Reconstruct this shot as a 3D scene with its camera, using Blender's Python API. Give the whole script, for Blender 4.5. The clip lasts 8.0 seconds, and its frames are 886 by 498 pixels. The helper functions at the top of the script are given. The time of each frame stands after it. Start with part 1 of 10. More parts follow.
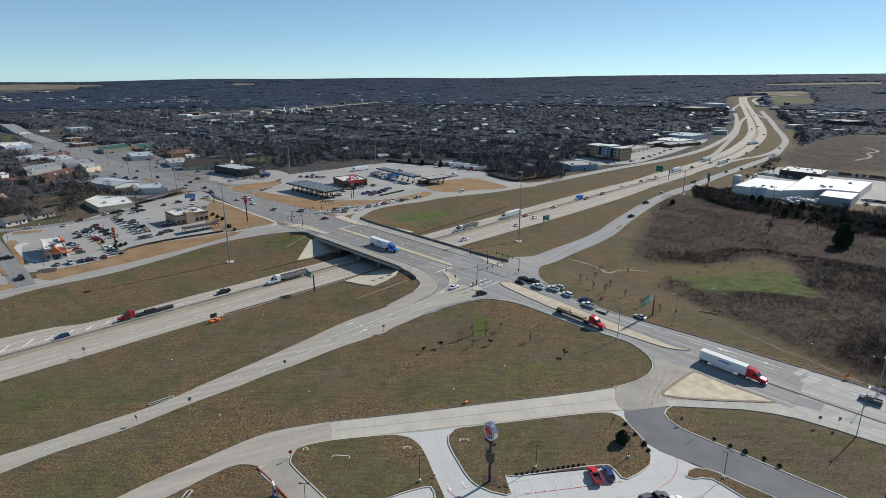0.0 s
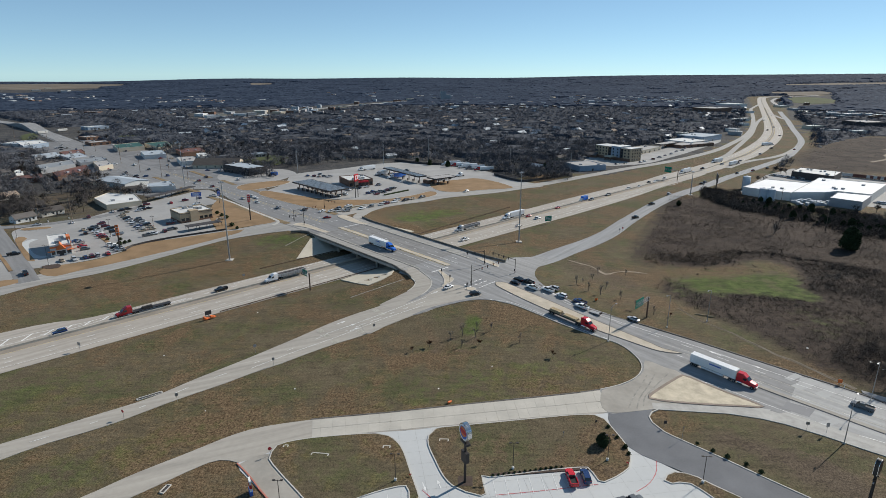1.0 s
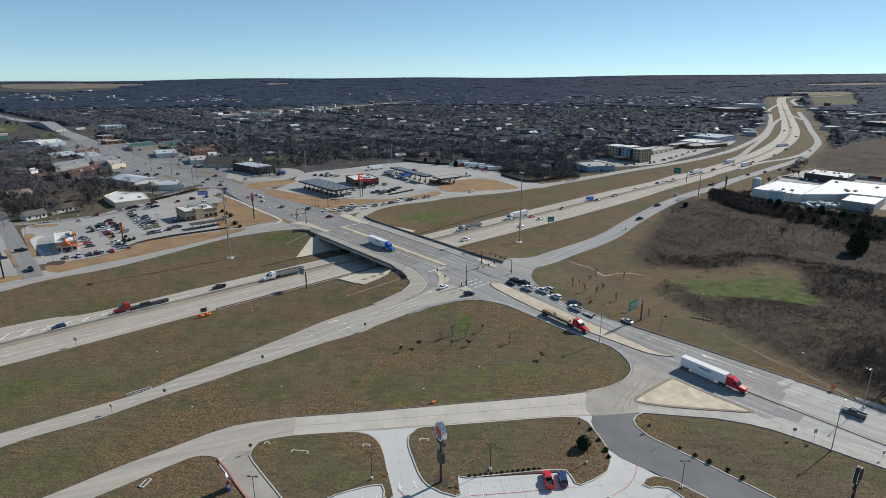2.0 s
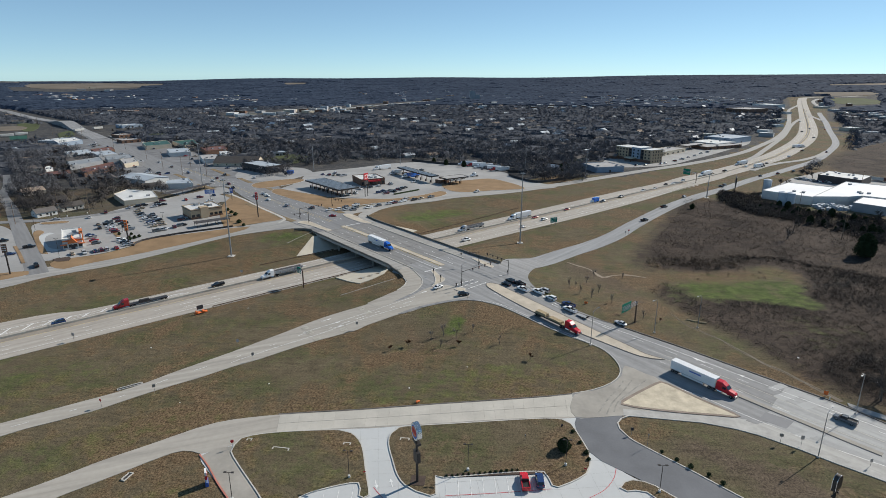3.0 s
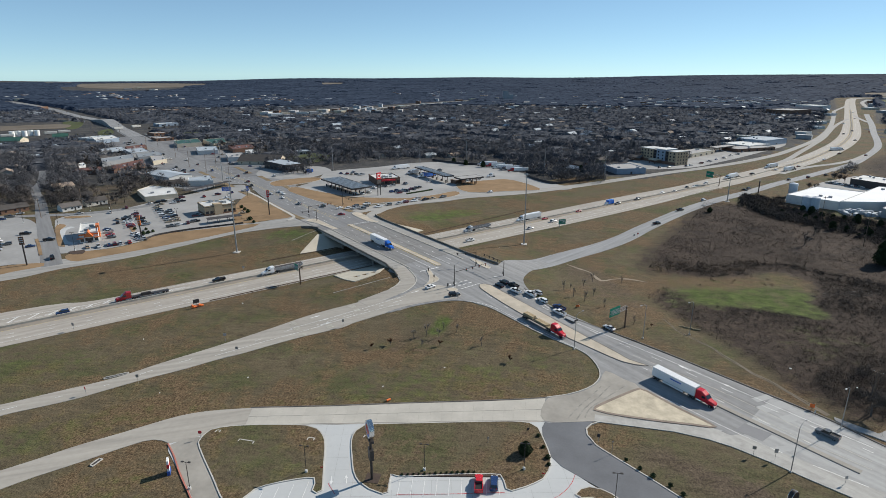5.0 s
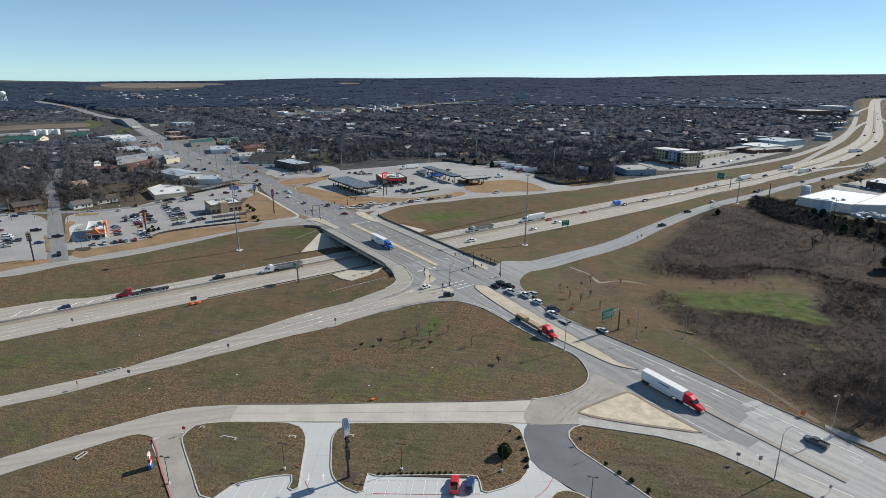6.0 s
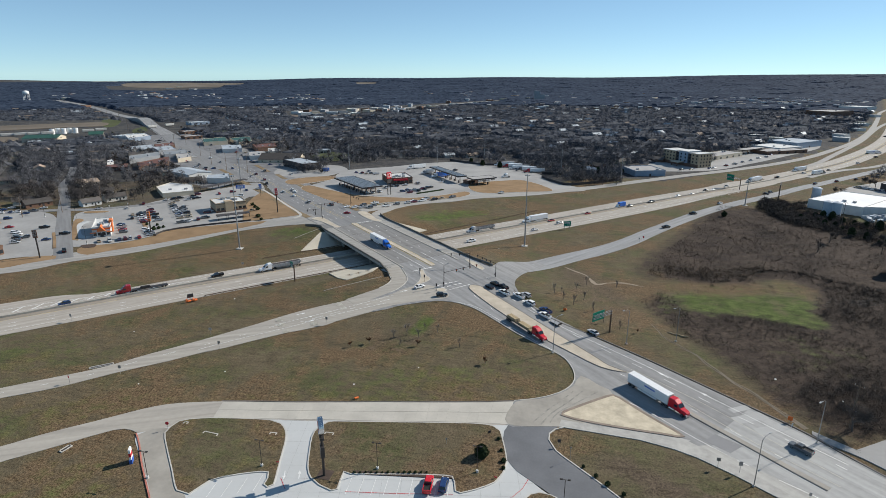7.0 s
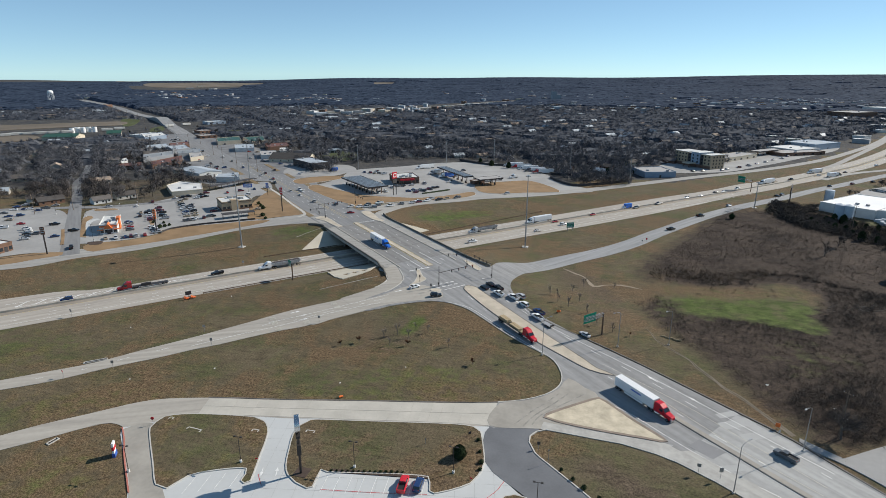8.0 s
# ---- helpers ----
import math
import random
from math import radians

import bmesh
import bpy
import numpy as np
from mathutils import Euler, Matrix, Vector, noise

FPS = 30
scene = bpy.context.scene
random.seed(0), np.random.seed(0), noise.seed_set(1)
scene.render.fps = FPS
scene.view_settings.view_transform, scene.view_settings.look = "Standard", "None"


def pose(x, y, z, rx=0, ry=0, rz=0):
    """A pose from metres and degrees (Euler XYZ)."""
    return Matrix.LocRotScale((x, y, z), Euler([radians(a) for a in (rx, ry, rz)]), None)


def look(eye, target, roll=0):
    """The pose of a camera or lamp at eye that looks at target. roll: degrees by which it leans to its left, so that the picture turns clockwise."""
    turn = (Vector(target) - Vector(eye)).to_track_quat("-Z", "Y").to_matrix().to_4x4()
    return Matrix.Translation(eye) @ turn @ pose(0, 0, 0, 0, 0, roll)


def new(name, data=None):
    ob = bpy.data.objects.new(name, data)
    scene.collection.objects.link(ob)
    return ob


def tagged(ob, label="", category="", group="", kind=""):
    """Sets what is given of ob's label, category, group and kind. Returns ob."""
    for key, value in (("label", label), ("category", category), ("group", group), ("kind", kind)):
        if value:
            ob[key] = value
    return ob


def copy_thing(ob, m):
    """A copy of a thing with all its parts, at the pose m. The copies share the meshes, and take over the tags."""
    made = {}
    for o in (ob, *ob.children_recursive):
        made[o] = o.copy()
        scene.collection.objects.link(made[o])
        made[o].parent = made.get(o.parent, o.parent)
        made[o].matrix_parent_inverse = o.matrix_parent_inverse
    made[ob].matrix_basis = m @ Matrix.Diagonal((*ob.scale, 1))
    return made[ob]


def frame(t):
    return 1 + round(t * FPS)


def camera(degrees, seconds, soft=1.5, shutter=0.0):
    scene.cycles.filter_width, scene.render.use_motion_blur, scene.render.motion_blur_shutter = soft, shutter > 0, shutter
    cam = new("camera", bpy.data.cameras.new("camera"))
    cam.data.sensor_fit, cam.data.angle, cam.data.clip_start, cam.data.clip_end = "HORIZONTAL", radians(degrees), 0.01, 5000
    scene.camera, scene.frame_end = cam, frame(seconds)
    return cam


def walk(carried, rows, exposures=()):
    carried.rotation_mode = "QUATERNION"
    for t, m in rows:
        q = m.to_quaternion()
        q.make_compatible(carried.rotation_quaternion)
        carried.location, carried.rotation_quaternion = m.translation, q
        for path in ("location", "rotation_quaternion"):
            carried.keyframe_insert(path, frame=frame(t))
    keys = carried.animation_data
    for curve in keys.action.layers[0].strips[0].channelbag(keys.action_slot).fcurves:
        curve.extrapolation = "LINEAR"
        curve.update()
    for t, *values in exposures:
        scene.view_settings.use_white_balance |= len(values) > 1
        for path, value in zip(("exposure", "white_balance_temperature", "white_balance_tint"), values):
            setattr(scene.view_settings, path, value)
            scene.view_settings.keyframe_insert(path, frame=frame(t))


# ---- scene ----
# ---- camera ----
cam = camera(75.8, 8.0, soft=0.5)
METRES, EYE, TILT, LEAN, TURN = 72.0, 90.75, -17.0, 0.0, 0.0
ROWS = [
    (0.0, 0.0, 0.0, 0.0, -0.0, 0.0, -0.0),
    (0.5, 0.0609, -0.0005, 0.0004, 0.76, -0.01, -0.25),
    (1.0, 0.1222, -0.0008, 0.0012, 1.54, -0.03, -0.49),
    (1.5, 0.1834, -0.0003, 0.0026, 2.32, -0.05, -0.73),
    (3.0, 0.3656, 0.0071, 0.007, 4.72, -0.11, -1.46),
    (3.5, 0.4272, 0.0115, 0.0087, 5.54, -0.13, -1.7),
    (4.0, 0.4892, 0.0167, 0.0107, 6.46, -0.16, -1.97),
    (4.5, 0.5514, 0.0235, 0.0131, 7.37, -0.2, -2.23),
    (6.0, 0.7376, 0.0517, 0.0236, 9.97, -0.32, -3.03),
    (6.5, 0.8012, 0.0625, 0.0281, 10.79, -0.38, -3.26),
    (7.0, 0.8648, 0.0735, 0.0324, 11.59, -0.43, -3.51),
    (7.5, 0.9282, 0.0867, 0.0368, 12.44, -0.49, -3.76),
    (8.0, 0.9912, 0.1, 0.0423, 13.32, -0.54, -4.04),
]
walk(cam, [(t, pose(0, 0, EYE, TILT, LEAN, TURN) @ pose(METRES * x, METRES * y, METRES * z, 90 + pitch, roll, yaw)) for t, x, y, z, yaw, pitch, roll in ROWS],
     exposures=[(0.0, 0.10), (8.0, 0.22)])

# ---- light ----
SUN_WAY = Vector((0.782, 0.623, 0.0)).normalized()   # ground direction towards the sun
SUN_UP = radians(33)
world = bpy.data.worlds.new("sky")
scene.world = world
world.use_nodes = True
wn = world.node_tree
sky = wn.nodes.new("ShaderNodeTexSky")
sky.sky_type = 'NISHITA'
sky.sun_disc = False
sky.sun_elevation = SUN_UP
sky.sun_rotation = math.atan2(SUN_WAY.x, SUN_WAY.y)
sky.altitude = 200
sky.air_density, sky.dust_density, sky.ozone_density = 0.5, 0.0, 0.6
wn.nodes["Background"].inputs[1].default_value = 0.15
clear_air = wn.nodes.new("ShaderNodeMix")
clear_air.data_type, clear_air.blend_type = "RGBA", "MULTIPLY"
clear_air.inputs[0].default_value = 1.0
clear_air.inputs[7].default_value = (0.815, 0.985, 1.09, 1)
wn.links.new(sky.outputs[0], clear_air.inputs[6])
even = wn.nodes.new("ShaderNodeGamma")
even.inputs[1].default_value = 0.65
wn.links.new(clear_air.outputs[2], even.inputs[0])
blue = wn.nodes.new("ShaderNodeMix")
blue.data_type, blue.blend_type = "RGBA", "MULTIPLY"
blue.inputs[0].default_value = 1.0
blue.inputs[7].default_value = (1.02, 1.21, 1.26, 1)
wn.links.new(even.outputs[0], blue.inputs[6])
wn.links.new(blue.outputs[2], wn.nodes["Background"].inputs[0])
sun = new("sun", bpy.data.lights.new("sun", "SUN"))
sun.data.energy, sun.data.angle, sun.data.color = 5.0, radians(0.55), (1.0, 0.935, 0.835)
sun_dir = Vector((SUN_WAY.x * math.cos(SUN_UP), SUN_WAY.y * math.cos(SUN_UP), math.sin(SUN_UP)))
sun.matrix_world = look(sun_dir * 300, (0, 0, 0))

# ---- plan: the cross road runs along s, the highway along w ----
O = (25.8, 234.6)
U = (-0.7060, 0.7082)


def sw(x, y):
    dx, dy = x - O[0], y - O[1]
    return dx * U[0] + dy * U[1], dx * U[1] - dy * U[0]


def xy(s, w):
    return O[0] + s * U[0] + w * U[1], O[1] + s * U[1] - w * U[0]


def smooth(a, b, v):
    k = min(1.0, max(0.0, (v - a) / (b - a)))
    return k * k * (3 - 2 * k)


# height of the cross road over the near ground, along s
CREST = [(-260, -2.2), (-190, -2.0), (-110, -1.6), (-60, 0.6), (-20, 2.9), (0, 3.8), (28, 4.7), (62, 5.1), (121, 5.5), (160, 5.3), (260, 4.2), (500, 3.0), (900, 3.0)]


def deck_z(s):
    if s <= CREST[0][0]:
        return CREST[0][1]
    for i in range(len(CREST) - 1):
        (a, p), (b, q) = CREST[i], CREST[i + 1]
        if s <= b:
            a0, p0 = CREST[max(i - 1, 0)]
            b1, q1 = CREST[min(i + 2, len(CREST) - 1)]
            m0, m1 = (q - p0) / (b - a0) * (b - a), (q1 - p) / (b1 - a) * (b - a)
            t = (s - a) / (b - a)
            return (2 * t ** 3 - 3 * t ** 2 + 1) * p + (t ** 3 - 2 * t ** 2 + t) * m0 + (3 * t ** 2 - 2 * t ** 3) * q + (t ** 3 - t ** 2) * m1
    return CREST[-1][1]


def zf(x, y):
    """Height of the ground."""
    s, w = sw(x, y)
    r = math.hypot(x - 24, y)
    base = 3.5 * smooth(105, 175, s) * (1 - smooth(80, 260, w)) - 1.2 * smooth(20, 60, w) * (1 - smooth(0, 60, s))
    spread = 55 - 15 * smooth(60, 110, s) if w < 0 else 22 + 6 * smooth(0, 60, s)
    z = base + (deck_z(s) - base) * math.exp(-(max(0.0, abs(w) - 18) / spread) ** 1.4)
    if -900 < w < 500:
        cut = -0.6 + max(0.0, 59 - s) / 4.5 + max(0.0, 43 - s) * 1.5 + max(0.0, s - 101) / 2.4 + 0.6 * smooth(330, 480, w)
        z = min(z, cut) if cut < z - 1 else (z if cut > z + 1 else min(z, cut) - (1 - abs(z - cut)) ** 2 / 4)
    far = smooth(1500, 4800, r)
    hills = math.sin(x * 0.0017 + 1) * math.sin(y * 0.0011) + 0.6 * math.sin(x * 0.004 + y * 0.002)
    return z + (63 + 5 * hills + 0.009 * min(3200.0, max(-3200.0, x))) * far * far

# ---- materials ----
def mat(name, color, rough=0.8, vary=0.25, scale=0.15, fine=4.0, metal=0.0, bump=0.15, spec=0.3, tint=None, per=0.0, streak=None):
    """Base colour with variation at two scales, fine relief and uneven gloss. per: variation from object to object."""
    m = bpy.data.materials.new(name)
    m.use_nodes = True
    t = m.node_tree
    n, l = t.nodes, t.links
    b = n["Principled BSDF"]
    geo = n.new("ShaderNodeNewGeometry")
    n1, n2 = n.new("ShaderNodeTexNoise"), n.new("ShaderNodeTexNoise")
    n1.inputs["Scale"].default_value, n2.inputs["Scale"].default_value = scale, fine
    n1.inputs["Detail"].default_value, n2.inputs["Detail"].default_value = 6, 3
    if streak is None:
        l.new(geo.outputs["Position"], n1.inputs["Vector"])
    else:
        # wear drawn out along the direction of travel
        mp = n.new("ShaderNodeMapping")
        mp.vector_type = "TEXTURE"
        mp.inputs["Rotation"].default_value = (0, 0, radians(streak))
        mp.inputs["Scale"].default_value = (14, 0.75, 1)
        l.new(geo.outputs["Position"], mp.inputs[0])
        l.new(mp.outputs[0], n1.inputs["Vector"])
        n1.inputs["Scale"].default_value = 0.45
    l.new(geo.outputs["Position"], n2.inputs["Vector"])
    add = n.new("ShaderNodeMath")
    add.operation = "MULTIPLY_ADD"
    l.new(n2.outputs[0], add.inputs[0])
    add.inputs[1].default_value = 0.35
    l.new(n1.outputs[0], add.inputs[2])
    ramp = n.new("ShaderNodeMapRange")
    ramp.inputs[1].default_value, ramp.inputs[2].default_value = 0.4, 0.95
    l.new(add.outputs[0], ramp.inputs[0])
    mix = n.new("ShaderNodeMix")
    mix.data_type = "RGBA"
    other = tint or color
    mix.inputs[6].default_value = (*[min(1, c * (1 - vary)) for c in color], 1)
    mix.inputs[7].default_value = (*[min(1, c * (1 + vary)) for c in other], 1)
    l.new(ramp.outputs[0], mix.inputs[0])
    out = mix.outputs[2]
    if per:
        info = n.new("ShaderNodeObjectInfo")
        hsv = n.new("ShaderNodeHueSaturation")
        rng = n.new("ShaderNodeMapRange")
        rng.inputs[3].default_value, rng.inputs[4].default_value = 1 - per, 1 + per
        l.new(info.outputs["Random"], rng.inputs[0])
        l.new(rng.outputs[0], hsv.inputs["Value"])
        l.new(out, hsv.inputs["Color"])
        out = hsv.outputs[0]
    l.new(out, b.inputs["Base Color"])
    rr = n.new("ShaderNodeMapRange")
    rr.inputs[3].default_value, rr.inputs[4].default_value = max(0.02, rough - 0.08), min(1, rough + 0.08)
    l.new(n2.outputs[0], rr.inputs[0])
    l.new(rr.outputs[0], b.inputs["Roughness"])
    b.inputs["Metallic"].default_value = metal
    b.inputs["Specular IOR Level"].default_value = spec
    if bump:
        bp = n.new("ShaderNodeBump")
        bp.inputs["Strength"].default_value = bump
        bp.inputs["Distance"].default_value = 0.05
        l.new(n2.outputs[0], bp.inputs["Height"])
        l.new(bp.outputs[0], b.inputs["Normal"])
    return m


def ground_material():
    """Dormant grass, green patches, brush and leaf litter; the land cover is kept in the sheet's colour layer."""
    m = bpy.data.materials.new("winter_grass")
    m.use_nodes = True
    t = m.node_tree
    n, l = t.nodes, t.links
    b = n["Principled BSDF"]
    geo = n.new("ShaderNodeNewGeometry")

    def tex(scale, detail=5, rough=0.6):
        a = n.new("ShaderNodeTexNoise")
        a.inputs["Scale"].default_value, a.inputs["Detail"].default_value, a.inputs["Roughness"].default_value = scale, detail, rough
        l.new(geo.outputs["Position"], a.inputs["Vector"])
        return a.outputs[0]

    def span(v, lo, hi):
        a = n.new("ShaderNodeMapRange")
        a.inputs[1].default_value, a.inputs[2].default_value = lo, hi
        l.new(v, a.inputs[0])
        return a.outputs[0]

    def blend(f, c1, c2):
        a = n.new("ShaderNodeMix")
        a.data_type = "RGBA"
        l.new(f, a.inputs[0])
        for k, c in ((6, c1), (7, c2)):
            if isinstance(c, tuple):
                a.inputs[k].default_value = (*c, 1)
            else:
                l.new(c, a.inputs[k])
        return a.outputs[2]

    def sums(a, b_, k):
        q = n.new("ShaderNodeMath")
        q.operation = "MULTIPLY_ADD"
        l.new(a, q.inputs[0])
        q.inputs[1].default_value = k
        l.new(b_, q.inputs[2])
        return q.outputs[0]

    mid, small, fine = tex(0.045, 5, 0.6), tex(0.22, 6, 0.68), tex(1.8, 4, 0.75)
    dry = blend(span(small, 0.34, 0.66), (0.090, 0.073, 0.046), (0.134, 0.110, 0.070))
    green = blend(span(small, 0.34, 0.66), (0.064, 0.067, 0.031), (0.096, 0.097, 0.046))
    grass = blend(span(sums(small, mid, 0.9), 0.87, 1.09), dry, green)
    red = blend(span(fine, 0.4, 0.6), (0.092, 0.062, 0.035), (0.158, 0.112, 0.067))
    grass = blend(span(sums(small, tex(0.028, 5), 0.6), 0.755, 0.88), grass, red)
    pale = (0.165, 0.138, 0.085)
    grass = blend(span(sums(fine, tex(0.09, 4), 0.4), 0.90, 1.06), grass, pale)
    cov = n.new("ShaderNodeVertexColor")
    cov.layer_name = "cover"
    sep = n.new("ShaderNodeSeparateColor")
    l.new(cov.outputs[0], sep.inputs[0])

    def cover(i, width=0.35):
        return span(sums(small, sep.outputs[i], 0.9), 0.72, 0.72 + width)

    brush = blend(span(sums(tex(0.75, 5, 0.75), sums(small, mid, 0.6), 0.9), 0.98, 1.5), (0.020, 0.016, 0.0135), (0.082, 0.062, 0.049))
    lawn = blend(span(small, 0.38, 0.62), (0.050, 0.073, 0.018), (0.092, 0.118, 0.036))
    lawn = blend(span(sums(fine, tex(0.10, 5, 0.7), 0.5), 0.76, 0.96), lawn, (0.098, 0.090, 0.048))
    woods = blend(span(sums(small, mid, 1.0), 0.9, 1.25), (0.050, 0.050, 0.052), (0.105, 0.098, 0.086))
    bare = blend(span(sums(small, fine, 0.8), 0.72, 1.08), (0.074, 0.056, 0.041), (0.114, 0.089, 0.063))
    grass = blend(span(sums(small, cov.outputs[1], 0.9), 0.78, 1.05), grass, bare)
    c = blend(cover(2), grass, woods)
    c = blend(cover(0), c, brush)
    c = blend(cover(1), c, lawn)
    rows = n.new("ShaderNodeMapping")
    rows.inputs["Rotation"].default_value = (0, 0, -0.25)
    rows.inputs["Scale"].default_value = (0.16, 0.9, 0.4)
    l.new(geo.outputs["Position"], rows.inputs[0])
    mown = n.new("ShaderNodeTexNoise")
    mown.inputs["Scale"].default_value, mown.inputs["Detail"].default_value = 1.0, 4
    l.new(rows.outputs[0], mown.inputs["Vector"])
    tuft = tex(5.5, 3, 0.7)
    speck = blend(span(sums(mown.outputs[0], sums(fine, tuft, 1.0), 0.38), 0.965, 1.41), (0.49, 0.49, 0.49), (1.49, 1.49, 1.49))
    mul = n.new("ShaderNodeMix")
    mul.data_type, mul.blend_type = "RGBA", "MULTIPLY"
    mul.inputs[0].default_value = 1
    mul.clamp_result = False
    l.new(c, mul.inputs[6])
    l.new(speck, mul.inputs[7])
    l.new(mul.outputs[2], b.inputs["Base Color"])
    b.inputs["Roughness"].default_value = 0.95
    b.inputs["Specular IOR Level"].default_value = 0.1
    bp = n.new("ShaderNodeBump")
    bp.inputs["Strength"].default_value, bp.inputs["Distance"].default_value = 0.6, 0.12
    l.new(sums(small, fine, 1.0), bp.inputs["Height"])
    l.new(bp.outputs[0], b.inputs["Normal"])
    return m


M_GROUND = ground_material()
M_ROAD = mat("weathered_concrete_road", (0.35, 0.325, 0.285), 0.85, 0.18, 0.06, 0.7, streak=25)
M_HIGHWAY = mat("highway_concrete", (0.35, 0.32, 0.28), 0.85, 0.2, 0.05, 0.5, streak=45)
M_CROSS = mat("grey_worn_asphalt", (0.238, 0.238, 0.236), 0.85, 0.28, 0.05, 0.6, streak=-45)
M_DECK = mat("dark_worn_bridge_deck", (0.205, 0.201, 0.194), 0.85, 0.25, 0.05, 0.6, streak=-45)
M_FRONT_EAST = mat("grey_frontage_asphalt", (0.255, 0.258, 0.26), 0.85, 0.22, 0.05, 0.6, streak=55)
M_FRONT = mat("grey_old_concrete", (0.30, 0.29, 0.27), 0.85, 0.2, 0.05, 0.6, streak=35)
M_LOT = mat("pale_new_concrete", (0.465, 0.475, 0.47), 0.8, 0.07, 0.05, 1.0)
M_STREET = mat("grey_street_asphalt", (0.20, 0.20, 0.20), 0.85, 0.2, 0.05, 0.6, streak=-45)
M_APRON = mat("tan_grey_apron_concrete", (0.31, 0.29, 0.255), 0.85, 0.22, 0.12, 0.8)
M_TAN_PALE = mat("cream_stamped_paving", (0.49, 0.43, 0.325), 0.85, 0.26, 0.35, 1.5)
M_SLIP = mat("patched_slip_lane", (0.37, 0.36, 0.335), 0.85, 0.2, 0.25, 1.0)
M_FADED = mat("faded_line_paint", (0.44, 0.42, 0.36), 0.8, 0.2, 0.6, 3.0)
M_ROOF_BRIGHT = mat("bright_white_membrane", (0.78, 0.78, 0.77), 0.7, 0.06, 0.06, 1.0)
M_JOINT = mat("sealed_joint", (0.33, 0.33, 0.32), 0.85, 0.15, 0.3, 2.0, bump=0)
M_LOT_OLD = mat("stained_lot_concrete", (0.30, 0.295, 0.285), 0.85, 0.2, 0.04, 0.5)
M_ASPHALT = mat("dark_asphalt", (0.135, 0.14, 0.15), 0.85, 0.2, 0.12, 2.0)
M_PATCH = mat("repaired_slab", (0.365, 0.365, 0.355), 0.85, 0.08, 0.2, 2.0)
M_PATCH_DARK = mat("dark_asphalt_patch", (0.215, 0.215, 0.218), 0.85, 0.1, 0.2, 2.0)
M_KERB = mat("kerb_concrete", (0.46, 0.44, 0.40), 0.85, 0.15, 0.2, 2.0)
# weathered kerbs and joints; also stands in for one kerb's black shade line
M_KERB_DARK = mat("weathered_dark_kerb", (0.14, 0.13, 0.12), 0.85, 0.25, 0.3, 2.0)
M_KERB_RED = mat("red_painted_kerb", (0.42, 0.16, 0.12), 0.8, 0.2, 0.3, 2.0)
M_TAN = mat("tan_stamped_paving", (0.45, 0.395, 0.315), 0.85, 0.2, 0.25, 1.5)
M_BARRIER = mat("weathered_barrier_concrete", (0.38, 0.355, 0.31), 0.9, 0.3, 0.25, 2.0)
M_BRIDGE = mat("bridge_concrete", (0.36, 0.335, 0.29), 0.85, 0.15, 0.12, 1.5)
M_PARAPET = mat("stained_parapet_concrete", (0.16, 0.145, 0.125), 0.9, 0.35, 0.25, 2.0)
M_SLOPE = mat("slope_paving_concrete", (0.47, 0.43, 0.35), 0.85, 0.12, 0.15, 1.5)
M_WHITE = mat("white_road_paint", (0.68, 0.68, 0.66), 0.7, 0.12, 0.5, 3.0)
M_YELLOW = mat("yellow_road_paint", (0.52, 0.41, 0.19), 0.7, 0.15, 0.5, 3.0)
M_FIELD = mat("harvested_field", (0.155, 0.132, 0.105), 0.95, 0.3, 0.012, 0.2, bump=0, spec=0.1)
M_MEADOW = mat("green_winter_meadow", (0.078, 0.088, 0.042), 0.95, 0.2, 0.03, 0.3, bump=0, spec=0.1)
M_DORMANT = mat("tan_dormant_turf", (0.25, 0.17, 0.10), 0.95, 0.22, 0.12, 1.5, bump=0.5, spec=0.1)
M_VERGE = mat("dry_street_verge", (0.21, 0.16, 0.10), 0.95, 0.3, 0.2, 1.5, bump=0.4, spec=0.1)
M_DIRT = mat("bare_pale_dirt", (0.24, 0.195, 0.145), 0.95, 0.2, 0.3, 2.0, bump=0.5)
M_MULCH = mat("dark_mulch_bed", (0.07, 0.05, 0.04), 0.95, 0.3, 0.8, 4.0, bump=0.6)
M_GALV = mat("galvanised_steel", (0.34, 0.35, 0.36), 0.45, 0.12, 0.6, 4.0, metal=0.7, bump=0.03)
M_RUST = mat("weathering_steel", (0.13, 0.09, 0.065), 0.7, 0.2, 0.6, 4.0, metal=0.3)
M_DARKSTEEL = mat("dark_bronze_steel", (0.045, 0.04, 0.038), 0.5, 0.2, 0.6, 4.0, metal=0.3, bump=0.03)
M_WOODPOLE = mat("weathered_pole_wood", (0.17, 0.13, 0.10), 0.9, 0.25, 0.8, 5.0)
M_SIGN = mat("green_sign_sheet", (0.0, 0.19, 0.12), 0.45, 0.05, 0.5, 3.0, bump=0)
M_SIGN_WHITE = mat("white_sign_sheet", (0.75, 0.75, 0.73), 0.5, 0.05, 0.5, 3.0, bump=0)
M_SIGN_BLUE = mat("blue_sign_sheet", (0.05, 0.12, 0.42), 0.45, 0.08, 0.5, 3.0, bump=0)
M_RED = mat("red_sign_sheet", (0.50, 0.03, 0.04), 0.45, 0.06, 0.5, 3.0, bump=0)
M_ORANGE = mat("safety_orange_plastic", (0.75, 0.17, 0.04), 0.5, 0.1, 0.8, 3.0, bump=0)
M_ORANGE_WALL = mat("orange_wall_panel", (0.62, 0.17, 0.05), 0.5, 0.05, 0.5, 3.0, bump=0)
